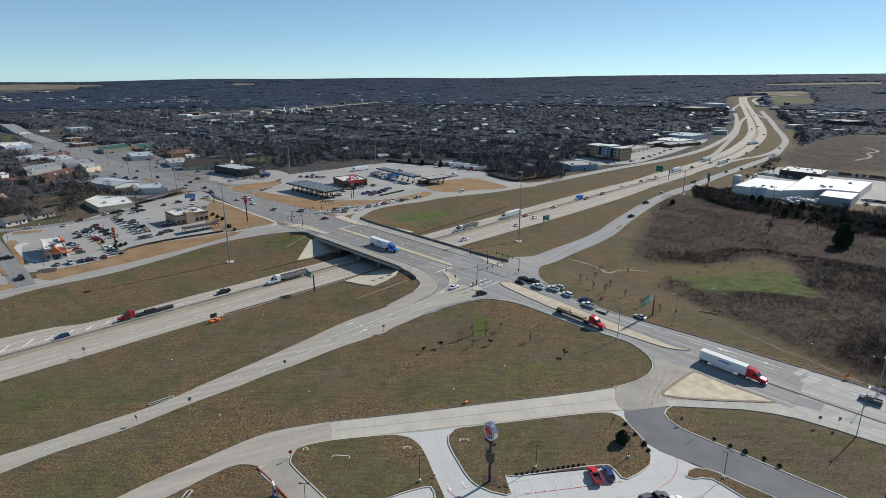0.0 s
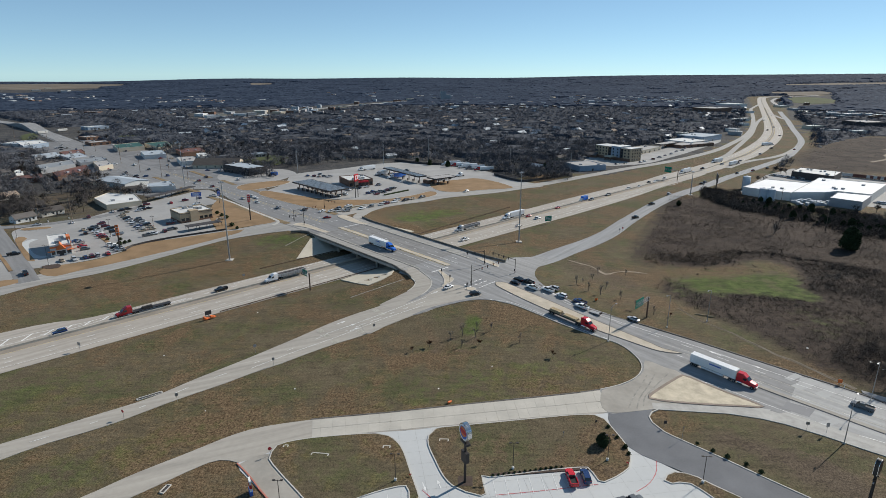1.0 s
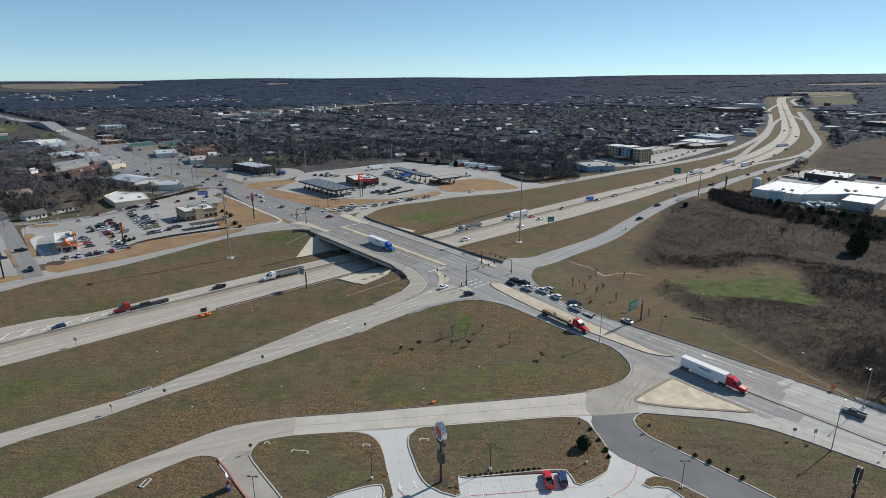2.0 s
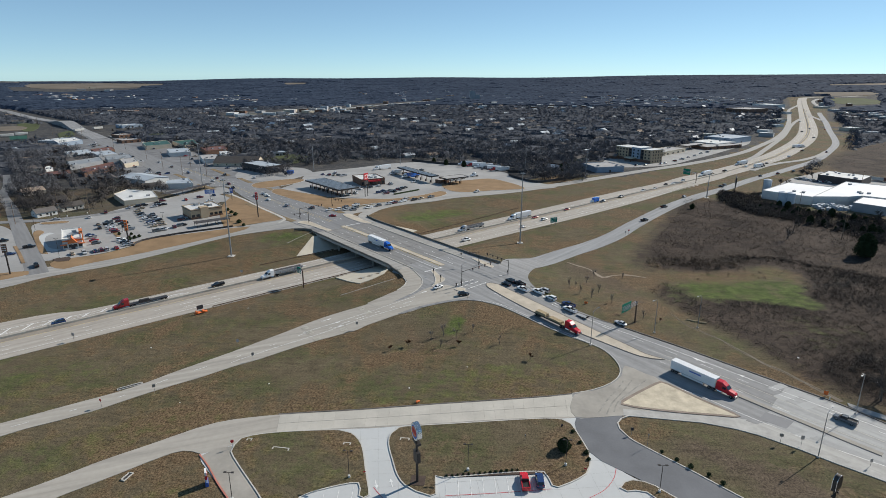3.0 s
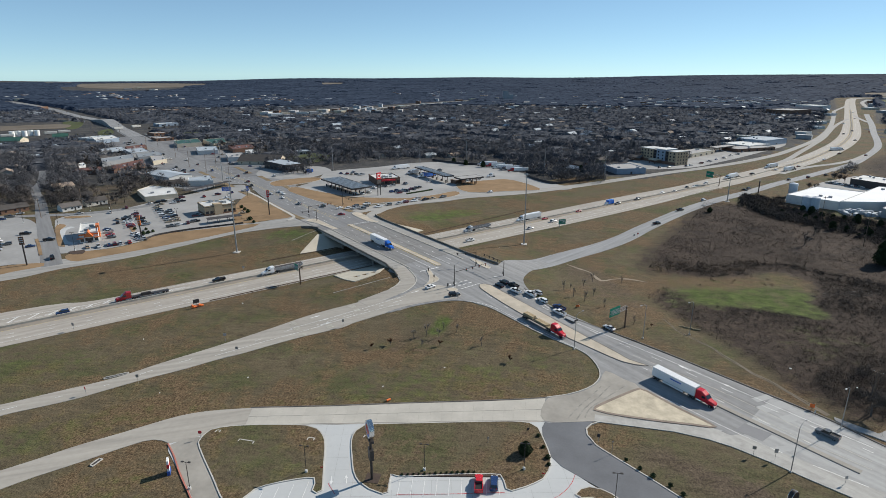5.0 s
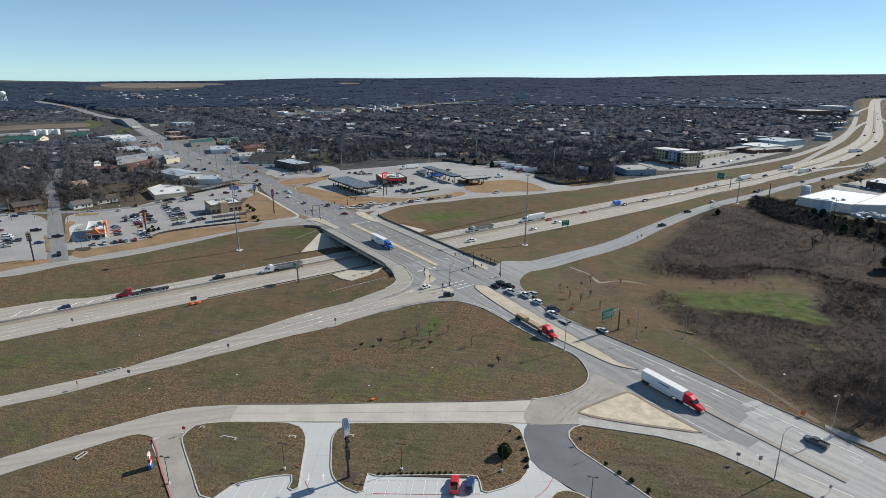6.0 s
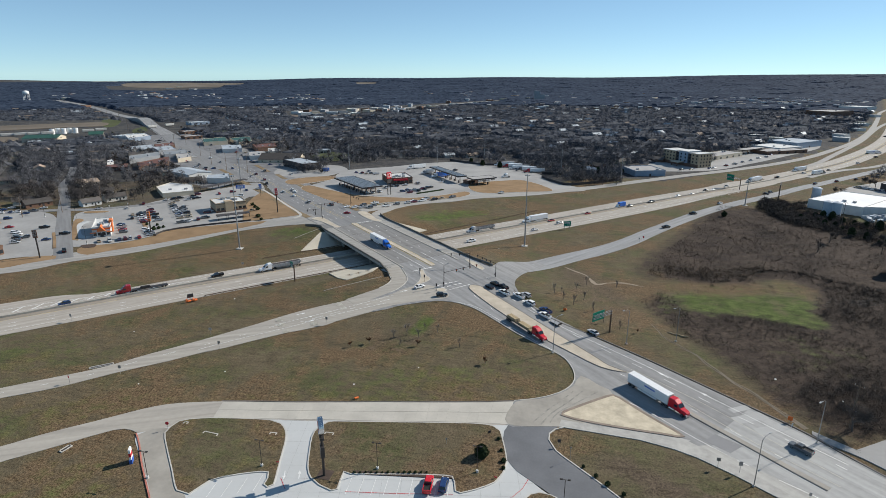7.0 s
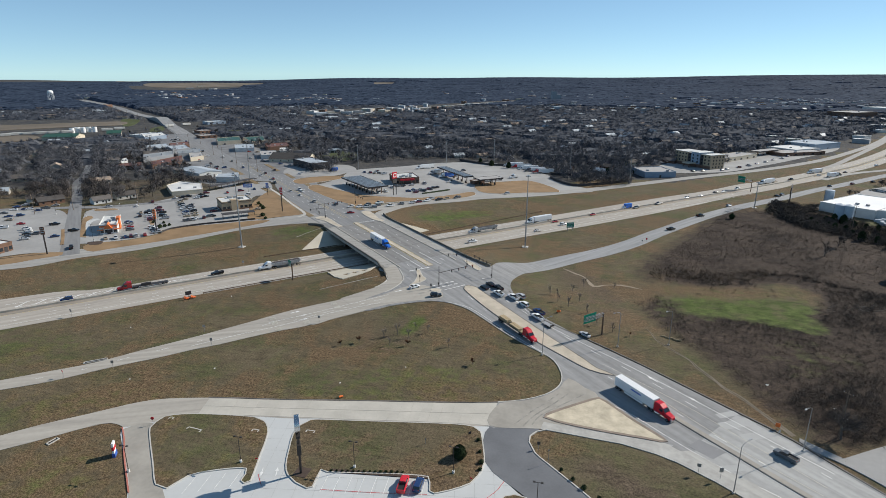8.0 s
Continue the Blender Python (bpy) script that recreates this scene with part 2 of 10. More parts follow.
M_BLACK = mat("black_rubber", (0.02, 0.02, 0.021), 0.8, 0.2, 1.0, 6.0)
M_GLASS = mat("tinted_window_glass", (0.02, 0.025, 0.03), 0.08, 0.1, 0.5, 3.0, spec=0.6, bump=0)
M_CHROME = mat("polished_metal", (0.6, 0.6, 0.6), 0.25, 0.05, 0.5, 3.0, metal=1.0, bump=0)
M_LENS = mat("clear_lamp_lens", (0.7, 0.7, 0.68), 0.2, 0.05, 0.5, 3.0, spec=0.6, bump=0)
M_TAIL = mat("red_lamp_lens", (0.35, 0.02, 0.02), 0.25, 0.05, 0.5, 3.0, spec=0.6, bump=0)
M_LUMBER = mat("sawn_lumber", (0.36, 0.28, 0.17), 0.85, 0.2, 1.0, 5.0)
M_ROOF_WHITE = mat("white_roof_membrane", (0.58, 0.58, 0.56), 0.7, 0.2, 0.06, 1.0)
M_ROOF_GREY = mat("grey_gravel_roof", (0.34, 0.33, 0.32), 0.9, 0.15, 0.1, 1.5)
M_ROOF_METAL = mat("pale_metal_roof", (0.36, 0.40, 0.435), 0.65, 0.14, 0.1, 1.5)
M_ROOF_SHED = mat("dull_grey_metal_roof", (0.24, 0.255, 0.265), 0.6, 0.16, 0.1, 1.5)
M_ROOF_RED = mat("rust_red_roof", (0.145, 0.066, 0.052), 0.75, 0.15, 0.1, 1.5)
M_ROOF_GREEN = mat("dark_green_metal_roof", (0.03, 0.085, 0.06), 0.5, 0.15, 0.1, 1.5)
M_SHINGLE = mat("asphalt_shingles", (0.105, 0.095, 0.088), 0.9, 0.2, 0.3, 3.0, per=0.45)
M_SHINGLE_TAN = mat("tan_shingles", (0.24, 0.19, 0.15), 0.9, 0.2, 0.3, 3.0, per=0.4)
M_SIDING = mat("painted_siding", (0.42, 0.40, 0.36), 0.8, 0.1, 0.3, 3.0, per=0.4)
M_STUCCO = mat("tan_stucco", (0.40, 0.31, 0.21), 0.85, 0.1, 0.2, 2.0)
M_CREAM = mat("cream_stucco", (0.52, 0.46, 0.36), 0.85, 0.08, 0.2, 2.0)
M_BRICK = mat("brown_brick", (0.17, 0.10, 0.07), 0.9, 0.2, 0.4, 5.0)
M_WHITEWALL = mat("white_painted_wall", (0.56, 0.56, 0.54), 0.7, 0.1, 0.2, 2.0)
M_GREYWALL = mat("grey_metal_wall", (0.30, 0.31, 0.32), 0.6, 0.1, 0.2, 2.0)
M_DARKWALL = mat("dark_wall_panel", (0.055, 0.05, 0.05), 0.7, 0.15, 0.2, 2.0)
M_BLUEWALL = mat("blue_grey_wall_panel", (0.25, 0.31, 0.38), 0.7, 0.08, 0.2, 2.0)
M_SOLAR = mat("solar_panel", (0.15, 0.17, 0.19), 0.35, 0.15, 0.3, 2.0, spec=0.6, bump=0)
M_BARK = mat("grey_brown_bark", (0.14, 0.12, 0.105), 0.95, 0.25, 0.6, 5.0, per=0.2)
M_TWIG = mat("bare_twigs", (0.085, 0.076, 0.070), 0.95, 0.3, 0.05, 1.0, bump=0, spec=0.1)
M_TWIG_RED = mat("reddish_dead_leaves", (0.12, 0.06, 0.035), 0.95, 0.3, 0.3, 2.0, bump=0, spec=0.1)
M_TWIG_PALE = mat("pale_twigs", (0.20, 0.18, 0.16), 0.95, 0.3, 0.1, 1.0, bump=0, spec=0.1)
M_CEDAR = mat("evergreen_foliage", (0.028, 0.042, 0.018), 0.9, 0.4, 0.4, 3.0, bump=0, spec=0.15)
M_TANK = mat("pale_blue_tank_steel", (0.42, 0.47, 0.52), 0.5, 0.08, 0.3, 2.0)
M_RAILCAR = mat("grey_railcar_steel", (0.42, 0.42, 0.40), 0.6, 0.15, 0.2, 2.0)
PAINTS = {k: mat(k + "_car_paint", c, r, 0.04, 0.5, 3.0, bump=0, spec=0.6) for k, c, r in (
    ("white", (0.75, 0.75, 0.74), 0.25), ("black", (0.012, 0.012, 0.014), 0.2), ("silver", (0.42, 0.43, 0.44), 0.28),
    ("grey", (0.12, 0.125, 0.13), 0.25), ("red", (0.32, 0.015, 0.02), 0.25), ("blue", (0.02, 0.045, 0.13), 0.25),
    ("bright_red", (0.55, 0.02, 0.03), 0.25), ("bright_blue", (0.02, 0.14, 0.55), 0.25), ("maroon", (0.12, 0.015, 0.025), 0.25),
    ("tan", (0.33, 0.27, 0.19), 0.3), ("orange", (0.6, 0.16, 0.03), 0.3))}

# ---- building helpers ----
from mathutils.geometry import delaunay_2d_cdt


def part(name, bm, material, parent=None, label=""):
    """One mesh object from a bmesh, under its thing or part."""
    me = bpy.data.meshes.new(name)
    bm.to_mesh(me)
    bm.free()
    me.materials.append(material)
    ob = new(name, me)
    if parent:
        ob.parent = parent
    if label:
        ob["label"] = label
    return ob


def mesh_part(name, verts, faces, material, parent=None):
    me = bpy.data.meshes.new(name)
    me.from_pydata(verts, [], faces)
    me.materials.append(material)
    me.update()
    ob = new(name, me)
    if parent:
        ob.parent = parent
    return ob


def box(bm, x0, x1, y0, y1, z0, z1, taper=0.0):
    t = taper
    v = [bm.verts.new(p) for p in ((x0, y0, z0), (x1, y0, z0), (x1, y1, z0), (x0, y1, z0),
                                   (x0 + t, y0 + t, z1), (x1 - t, y0 + t, z1), (x1 - t, y1 - t, z1), (x0 + t, y1 - t, z1))]
    for f in ((3, 2, 1, 0), (4, 5, 6, 7), (0, 1, 5, 4), (1, 2, 6, 5), (2, 3, 7, 6), (3, 0, 4, 7)):
        bm.faces.new([v[i] for i in f])


def tube(bm, a, b, r0, r1, n=8):
    """A tapered pole from a to b."""
    a, b = Vector(a), Vector(b)
    q = (b - a).to_track_quat("Z", "Y")
    rings = []
    for c, r in ((a, r0), (b, r1)):
        rings.append([bm.verts.new(c + q @ Vector((r * math.cos(6.2832 * i / n), r * math.sin(6.2832 * i / n), 0))) for i in range(n)])
    for i in range(n):
        j = (i + 1) % n
        bm.faces.new((rings[0][i], rings[0][j], rings[1][j], rings[1][i]))
    bm.faces.new(rings[0][::-1])
    bm.faces.new(rings[1])


def boxes(*rows):
    bm = bmesh.new()
    for r in rows:
        box(bm, *r)
    return bm


def thing(name, x, y, z, yaw=0.0, label="", category="", group=""):
    ob = new(name)
    ob.empty_display_size = 0.2
    ob.matrix_basis = pose(x, y, z, 0, 0, yaw)
    return tagged(ob, label, category, group)


def heading(a, b):
    return math.degrees(math.atan2(b[1] - a[1], b[0] - a[0]))


def curve(pts, step=4.0, closed=False):
    """A smooth line through plan points, in even steps."""
    p = [Vector(q[:2]) for q in pts]
    n = len(p)
    out = []
    for i in range(n if closed else n - 1):
        g = (lambda k: p[k % n]) if closed else (lambda k: p[min(max(k, 0), n - 1)])
        a, b, c, d = g(i - 1), g(i), g(i + 1), g(i + 2)
        m = max(1, round((c - b).length / step))
        for j in range(m):
            t = j / m
            out.append(0.5 * (2 * b + (c - a) * t + (2 * a - 5 * b + 4 * c - d) * t * t + (3 * b - a - 3 * c + d) * t ** 3))
    if not closed:
        out.append(p[-1])
    return out


def inside(x, y, poly):
    hit = False
    j = len(poly) - 1
    for i in range(len(poly)):
        (xi, yi), (xj, yj) = poly[i], poly[j]
        if (yi > y) != (yj > y) and x < (xj - xi) * (y - yi) / (yj - yi) + xi:
            hit = not hit
        j = i
    return hit


def pavement(name, pts, material, off=0.12, parent=None, step=5.0, soft=3.0, skirt=0.45, height=zf, label="", kind="structure"):
    """A paved or turfed area with the given outline, laid on the ground, with an edge of real depth."""
    rim = [tuple(v) for v in (curve(pts, soft, True) if soft else [Vector(p) for p in pts])]
    xs, ys = [p[0] for p in rim], [p[1] for p in rim]
    n = len(rim)
    inner = []
    y = min(ys) + step * 0.5
    while y < max(ys):
        x = min(xs) + step * 0.5
        while x < max(xs):
            if inside(x, y, rim):
                inner.append((x, y))
            x += step
        y += step
    res = delaunay_2d_cdt([Vector(p) for p in rim + inner], [(i, (i + 1) % n) for i in range(n)], [], 1, 0.01)
    verts = [(v.x, v.y, height(v.x, v.y) + off) for v in res[0]]
    faces = []
    for f in res[2]:
        a, b, c = (res[0][i] for i in f[:3])
        faces.append(tuple(f) if (b - a).cross(c - a) > 0 else tuple(f)[::-1])
    base = len(verts)
    verts += [(p[0], p[1], height(*p) + off) for p in rim] + [(p[0], p[1], height(*p) + off - skirt) for p in rim]
    for i in range(n):
        j = (i + 1) % n
        faces.append((base + i, base + j, base + n + j, base + n + i))
    ob = mesh_part(name, verts, faces, material, parent)
    if not parent:
        tagged(ob, label, "", "", kind)
    return ob


def offsets(line, d):
    out = []
    for i, p in enumerate(line):
        t = (line[min(i + 1, len(line) - 1)] - line[max(i - 1, 0)]).normalized()
        out.append(Vector((p.x - t.y * d, p.y + t.x * d)))
    return out


def strip(name, pts, width, material, off=0.12, parent=None, step=5.0, cells=4, skirt=0.45, height=zf, label="", closed=False, kind="structure", top=None):
    """A band of the given width along a smooth line: road, kerb, wall."""
    line = curve(pts, step, closed)
    if closed:
        line.append(line[0])
    w = width if isinstance(width, (list, tuple)) else [width, width]
    m = len(line)
    verts, faces = [], []
    cols = cells + 1
    sides = []
    for c in range(cols):
        k = c / cells - 0.5
        col = []
        for i, p in enumerate(line):
            wi = np.interp(i / (m - 1), np.linspace(0, 1, len(w)), w)
            t = (line[min(i + 1, m - 1)] - line[max(i - 1, 0)]).normalized()
            col.append((p.x + t.y * wi * k, p.y - t.x * wi * k))
        sides.append(col)
    for col in sides:
        verts += [(x, y, height(x, y) + off) for x, y in col]
    for c in range(cells):
        for i in range(m - 1):
            faces.append((c * m + i, (c + 1) * m + i, (c + 1) * m + i + 1, c * m + i + 1))
    for c, flip in ((0, False), (cells, True)):
        b = len(verts)
        verts += [(x, y, height(x, y) + off - skirt) for x, y in sides[c]]
        for i in range(m - 1):
            f = (c * m + i, c * m + i + 1, b + i + 1, b + i)
            faces.append(f[::-1] if flip else f)
    for i in (0, m - 1):
        b = len(verts)
        verts += [(sides[c][i][0], sides[c][i][1], height(*sides[c][i]) + off - skirt) for c in (0, cells)]
        faces.append(tuple([c * m + i for c in range(cols)] + [b + 1, b]))
    ob = mesh_part(name, verts, faces, material, parent)
    if not parent:
        tagged(ob, label, "", "", kind)
    return ob


def deck_h(x, y):
    return deck_z(sw(x, y)[0])


def stripes(name, rows, material, parent, height=zf, off=0.15):
    """Painted lines. rows: points, width, dash length (0: unbroken), gap."""
    verts, faces = [], []
    for pts, width, dash, gap in rows:
        line = curve(pts, 2.0)
        run, last = 0.0, None
        for a, b in zip(line, line[1:]):
            d = (b - a).length
            if d < 1e-6:
                continue
            if not dash or run % (dash + gap) < dash:
                n = Vector((-(b - a).y, (b - a).x)) / d * width / 2
                k = len(verts)
                verts += [(q.x, q.y, height(q.x, q.y) + off) for q in (a - n, b - n, b + n, a + n)]
                faces.append((k, k + 1, k + 2, k + 3))
            run += d
    return mesh_part(name, verts, faces, material, parent)


def row_sw(s0, s1, w0, w1=None):
    return [xy(s0, w0), xy(s1, w0 if w1 is None else w1)]


# ---- ground: one sheet to the horizon ----
EAST_FIELD = [(175.5, 445.0), (210.7, 438.0), (226.4, 408.5), (252.8, 390.5), (282.4, 351.3), (215.2, 233.6), (157.9, 163.9), (132.0, 171.6), (131.7, 200.8), (129.0, 220.6), (118.7, 262.0), (103.9, 283.5), (108.4, 301.8), (140.5, 365.6)]
GREEN_PATCH = [(111.0, 248.0), (117.0, 259.5), (137.8, 259.0), (152.6, 264.3), (171.1, 265.1), (169.1, 251.8), (164.5, 244.1), (168.4, 232.3), (163.6, 227.6), (151.7, 230.6), (142.2, 234.9), (129.4, 235.8), (115.9, 235.6)]
PALE_GRASS = [(103.0, 264.0), (112.0, 274.0), (136.0, 275.5), (150.0, 279.0), (158.0, 287.0), (170.0, 288.5), (179.0, 275.0), (176.0, 262.0), (171.5, 250.0), (160.0, 258.0), (140.0, 254.0), (112.0, 250.0)]
MOUND_FOOT = [(11.4, 144.8), (27.9, 147.8), (42.3, 149.6), (53.4, 154.5), (64.2, 161.8), (68.1, 169.7), (63.2, 171.4), (46.6, 161.5), (27.6, 159.0), (15.1, 155.2)]
GREEN_FADE = [(102.8, 226.2), (101.0, 240.0), (103.0, 262.0), (125.0, 264.0), (138.0, 262.0), (140.0, 245.0), (125.0, 230.0)]
LOW_GREEN = [(128.0, 225.0), (150.0, 229.0), (168.0, 228.0), (178.0, 214.0), (160.0, 185.0), (146.0, 176.0), (136.0, 196.0)]
GREEN_N = [(-39.9, 355.6), (-17.3, 381.6), (9.3, 395.3), (21.6, 385.4), (0.1, 362.3), (-22.7, 340.3), (-33.3, 339.8)]
GREEN_NW = [(-108.2, 301.9), (-84.8, 311.4), (-75.1, 300.6), (-78.4, 288.2), (-95.2, 286.5)]
GREEN_MOUND = [(-66.5, 129.3), (-44.5, 141.8), (-15.6, 148.2), (10.0, 162.3), (35.3, 170.5), (57.6, 173.7), (67.1, 169.9), (52.2, 156.1), (28.5, 148.1), (2.7, 142.6), (-31.6, 135.4), (-54.8, 123.4)]
FAR_FIELDS = [[(-968.7, 781.5), (-907.5, 856.2), (-807.8, 948.4), (-745.0, 885.1), (-798.6, 824.1), (-852.8, 747.0), (-868.5, 704.9)], [(-778.3, 635.9), (-768.5, 677.7), (-727.3, 696.3), (-697.9, 679.2), (-680.0, 645.7), (-685.5, 609.4), (-703.8, 579.0)], [(-2473.8, 2946.2), (-2735.8, 3314.2), (-2469.9, 3584.8), (-2010.2, 3518.7), (-1879.4, 3231.0), (-1974.2, 3008.1), (-2187.5, 2780.2)], [(-3825.6, 4242.4), (-3739.9, 4402.9), (-2752.6, 3247.8), (-2875.5, 3194.8)], [(-1308.9, 3697.7), (-1187.4, 3737.6), (-1101.9, 3472.7), (-1195.6, 3381.5)], [(1735.8, 3197.6), (2024.2, 3188.5), (2291.3, 3098.4), (2164.0, 2922.2), (1914.7, 3011.7), (1694.4, 3080.7)], [(1430.5, 2736.2), (1647.8, 2706.5), (1604.0, 2551.4), (1413.4, 2472.5), (1338.0, 2532.4)]]
MEADOWS = [[(-856.1, 1011.7), (-813.9, 1008.7), (-745.7, 924.5), (-714.0, 869.3), (-743.1, 885.7)], [(-639.7, 833.9), (-659.9, 887.2), (-604.8, 823.6), (-581.7, 769.9)], [(-498.9, 846.5), (-479.8, 860.8), (-446.1, 810.8), (-469.2, 797.5)], [(-219.6, 601.0), (-204.3, 650.8), (-174.8, 616.6), (-176.0, 571.4), (-192.2, 571.3)], [(1257.6, 2285.0), (1388.9, 2348.8), (1362.1, 2150.1), (1218.8, 1959.6), (1128.5, 1983.6)]]
EAST_LOW = [(95.5, 243.7), (104.1, 219.9), (111.1, 207.3), (118.1, 192.5), (124.8, 177.8), (130.6, 165.3), (136.8, 155.3), (140.7, 150.5), (173.5, 170.0), (216.5, 229.6), (193.7, 285.3), (131.1, 280.8)]
GREEN_MORE = [[(-35.8, 119.8), (-31.7, 124.2), (-15.9, 127.3), (-9.2, 125.6), (-7.9, 119.9), (-17.8, 115.6), (-30.3, 114.3)], [(-66.1, 198.5), (-51.8, 216.8), (-44.5, 216.9), (-45.2, 207.9), (-55.6, 195.5)], [(-145.6, 147.2), (-108.1, 165.2), (-83.8, 159.4), (-92.1, 141.0), (-115.9, 118.6)], [(-107.0, 109.9), (-76.7, 131.9), (-44.7, 142.3), (-31.6, 135.4), (-48.2, 125.8), (-62.7, 111.7), (-88.7, 92.1)], [(-68.9, 94.1), (-57.3, 104.0), (-45.2, 114.8), (-31.4, 103.3), (-18.9, 84.1), (-57.1, 80.2)], [(10.3, 186.1), (12.6, 200.7), (16.4, 203.6), (18.3, 194.5), (15.1, 185.1)]]
EAST_FAR = [(361.9, 620.3), (430.0, 713.4), (487.1, 772.6), (568.2, 857.5), (636.8, 908.8), (705.0, 918.9), (694.1, 769.8), (521.5, 571.4), (438.5, 560.9), (382.6, 567.9)]


def axis(lo, hi, a, b, step, grow):
    """Grid lines: even between a and b, ever wider outside."""
    mid = list(np.arange(a, b + 0.1, step))
    left, right = [], []
    d, v = step, a
    while v > lo:
        d *= grow
        v -= d
        left.append(v)
    d, v = step, b
    while v < hi:
        d *= grow
        v += d
        right.append(v)
    return left[::-1] + mid + right


gx = axis(-4900, 4900, -260, 320, 3.0, 1.05)
gy = axis(-500, 4900, 60, 440, 3.0, 1.05)
gv = [(x, y, zf(x, y)) for y in gy for x in gx]
nx = len(gx)
gf = [(j * nx + i, j * nx + i + 1, (j + 1) * nx + i + 1, (j + 1) * nx + i) for j in range(len(gy) - 1) for i in range(nx - 1)]
ground = mesh_part("ground", gv, gf, M_GROUND)
tagged(ground, "rolling ground of dormant winter grass, brush and leaf litter", "ground", "", "structure")
for p in ground.data.polygons:
    p.use_smooth = True
layer = ground.data.color_attributes.new("cover", "FLOAT_COLOR", "POINT")


def share(x, y, poly, d=14.0):
    n = 0
    for k in range(9):
        n += inside(x + d * (0.3 + 0.08 * k) * math.cos(2.4 * k), y + d * (0.3 + 0.08 * k) * math.sin(2.4 * k), poly)
    return n / 9


FAR_VERGE = [tuple(v) for v in curve([(281.0, 608.0), (354.0, 696.0), (472.0, 873.0), (617.0, 1149.0), (881.0, 1700.0), (1160.0, 2276.0), (1289.0, 2415.0), (1487.0, 2477.0)], 60)]


DRIVE_GRASS = [(75.1, 139.5), (86.0, 134.5), (95.7, 129.0), (106.0, 126.0), (109.4, 118.0), (105.8, 106.0), (97.0, 106.5), (87.0, 117.4), (78.5, 126.7), (70.7, 132.6)]
BARE = [[(-7.3, 185.7), (1.0, 199.9), (13.3, 208.1), (22.5, 203.7), (25.2, 188.7), (16.8, 168.3), (6.5, 161.9), (-3.5, 166.2)], [(34.3, 170.4), (41.1, 178.0), (47.3, 172.2), (40.6, 164.2), (36.1, 165.0)], [(55.0, 304.2), (82.4, 284.6), (96.0, 256.6), (103.3, 220.1), (95.4, 199.2), (81.2, 220.7), (66.0, 243.9), (52.5, 266.9)], [(-26.5, 160.6), (-14.1, 170.9), (-5.4, 166.0), (-17.3, 154.5)], [(18.0, 121.6), (34.9, 125.9), (43.4, 124.7), (40.4, 120.0), (21.2, 116.7)], [(68.0, 142.0), (65.5, 136.0), (76.0, 124.5), (95.5, 105.0), (120.0, 100.0), (132.0, 112.0), (122.0, 121.0), (107.0, 131.0), (96.0, 138.0), (84.0, 141.5)], [(70.0, 250.0), (84.0, 236.0), (104.0, 205.0), (122.0, 172.0), (112.0, 176.0), (92.0, 196.0), (72.0, 214.0)]]


def cover_at(x, y):
    s, w = sw(x, y)
    brush = max(share(x, y, EAST_FIELD, 26), 0.72 * share(x, y, EAST_LOW, 10), 0.8 * share(x, y, EAST_FAR, 30)) if 60 < x < 900 and 90 < y < 900 else 0.0
    brush *= 1 - 0.75 * share(x, y, PALE_GRASS, 8) if 90 < x < 190 else 1.0
    lawn = max(0.66 * share(x, y, GREEN_PATCH, 7), 0.30 * share(x, y, PALE_GRASS, 10), 0.34 * share(x, y, MOUND_FOOT, 9), 0.42 * share(x, y, GREEN_FADE, 14), 0.34 * share(x, y, LOW_GREEN, 22), 0.6 * share(x, y, GREEN_N, 14), 0.6 * share(x, y, GREEN_NW, 10), 0.6 * share(x, y, GREEN_MOUND, 22), *(0.33 * share(x, y, g, 12) for g in GREEN_MORE[:-1]), 0.8 * share(x, y, GREEN_MORE[-1], 3)) if -200 < x < 400 and y < 460 else 0.0
    woods = 1.0 if (s > 175 and y > 330) or (math.hypot(x, y) > 560 and (s > 130 or s < -60)) else 0.0
    if woods and math.hypot(x, y) < 520 and s > 130:
        woods = 0.42
    if woods and any(math.hypot(x - a, y - b) < 48 for a, b in FAR_VERGE):
        woods = 0.0
    bare = max(0.58 * share(x, y, g, 20) for g in BARE) if -200 < x < 300 and y < 420 else 0.0
    if 60 < x < 125 and y < 145:
        bare = max(bare, 0.66 * share(x, y, DRIVE_GRASS, 6))
        lawn *= 1 - share(x, y, DRIVE_GRASS, 6)
    return brush, lawn, woods, bare


vals = np.zeros((len(gv), 4), dtype=np.float32)
for i, (x, y, z) in enumerate(gv):
    vals[i] = cover_at(x, y)
layer.data.foreach_set("color", vals.ravel())

for pts in FAR_FIELDS:
    pavement("field", pts, M_FIELD, 0.8, step=45, soft=25, skirt=4, label="pale tan harvested field beyond the town")
for pts in MEADOWS:
    pavement("meadow", pts, M_MEADOW, 0.3, step=14, soft=6, skirt=1, label="patch of green winter grass in the town")

# ---- highway ----
HW_S = [(59.5, -900), (61, -500), (61, -170), (60.5, 50), (60, 150), (62, 230), (66.5, 290), (70, 383)]
HW_N = [(99, -900), (99, -300), (98, -167), (91, -137), (91, -99), (90.5, -36), (92, 45), (92.5, 115), (93.5, 178), (94, 240), (92.5, 300), (95, 363)]
highway_line = [(281.0, 608.0), (318.0, 652.0), (354.0, 696.0), (414.0, 782.0), (472.0, 873.0), (536.5, 988.0), (617.0, 1149.0), (729.0, 1382.0), (881.0, 1700.0), (1046.0, 2045.0), (1160.0, 2276.0), (1214.0, 2366.0), (1289.0, 2415.0), (1388.0, 2428.0), (1487.0, 2477.0)]
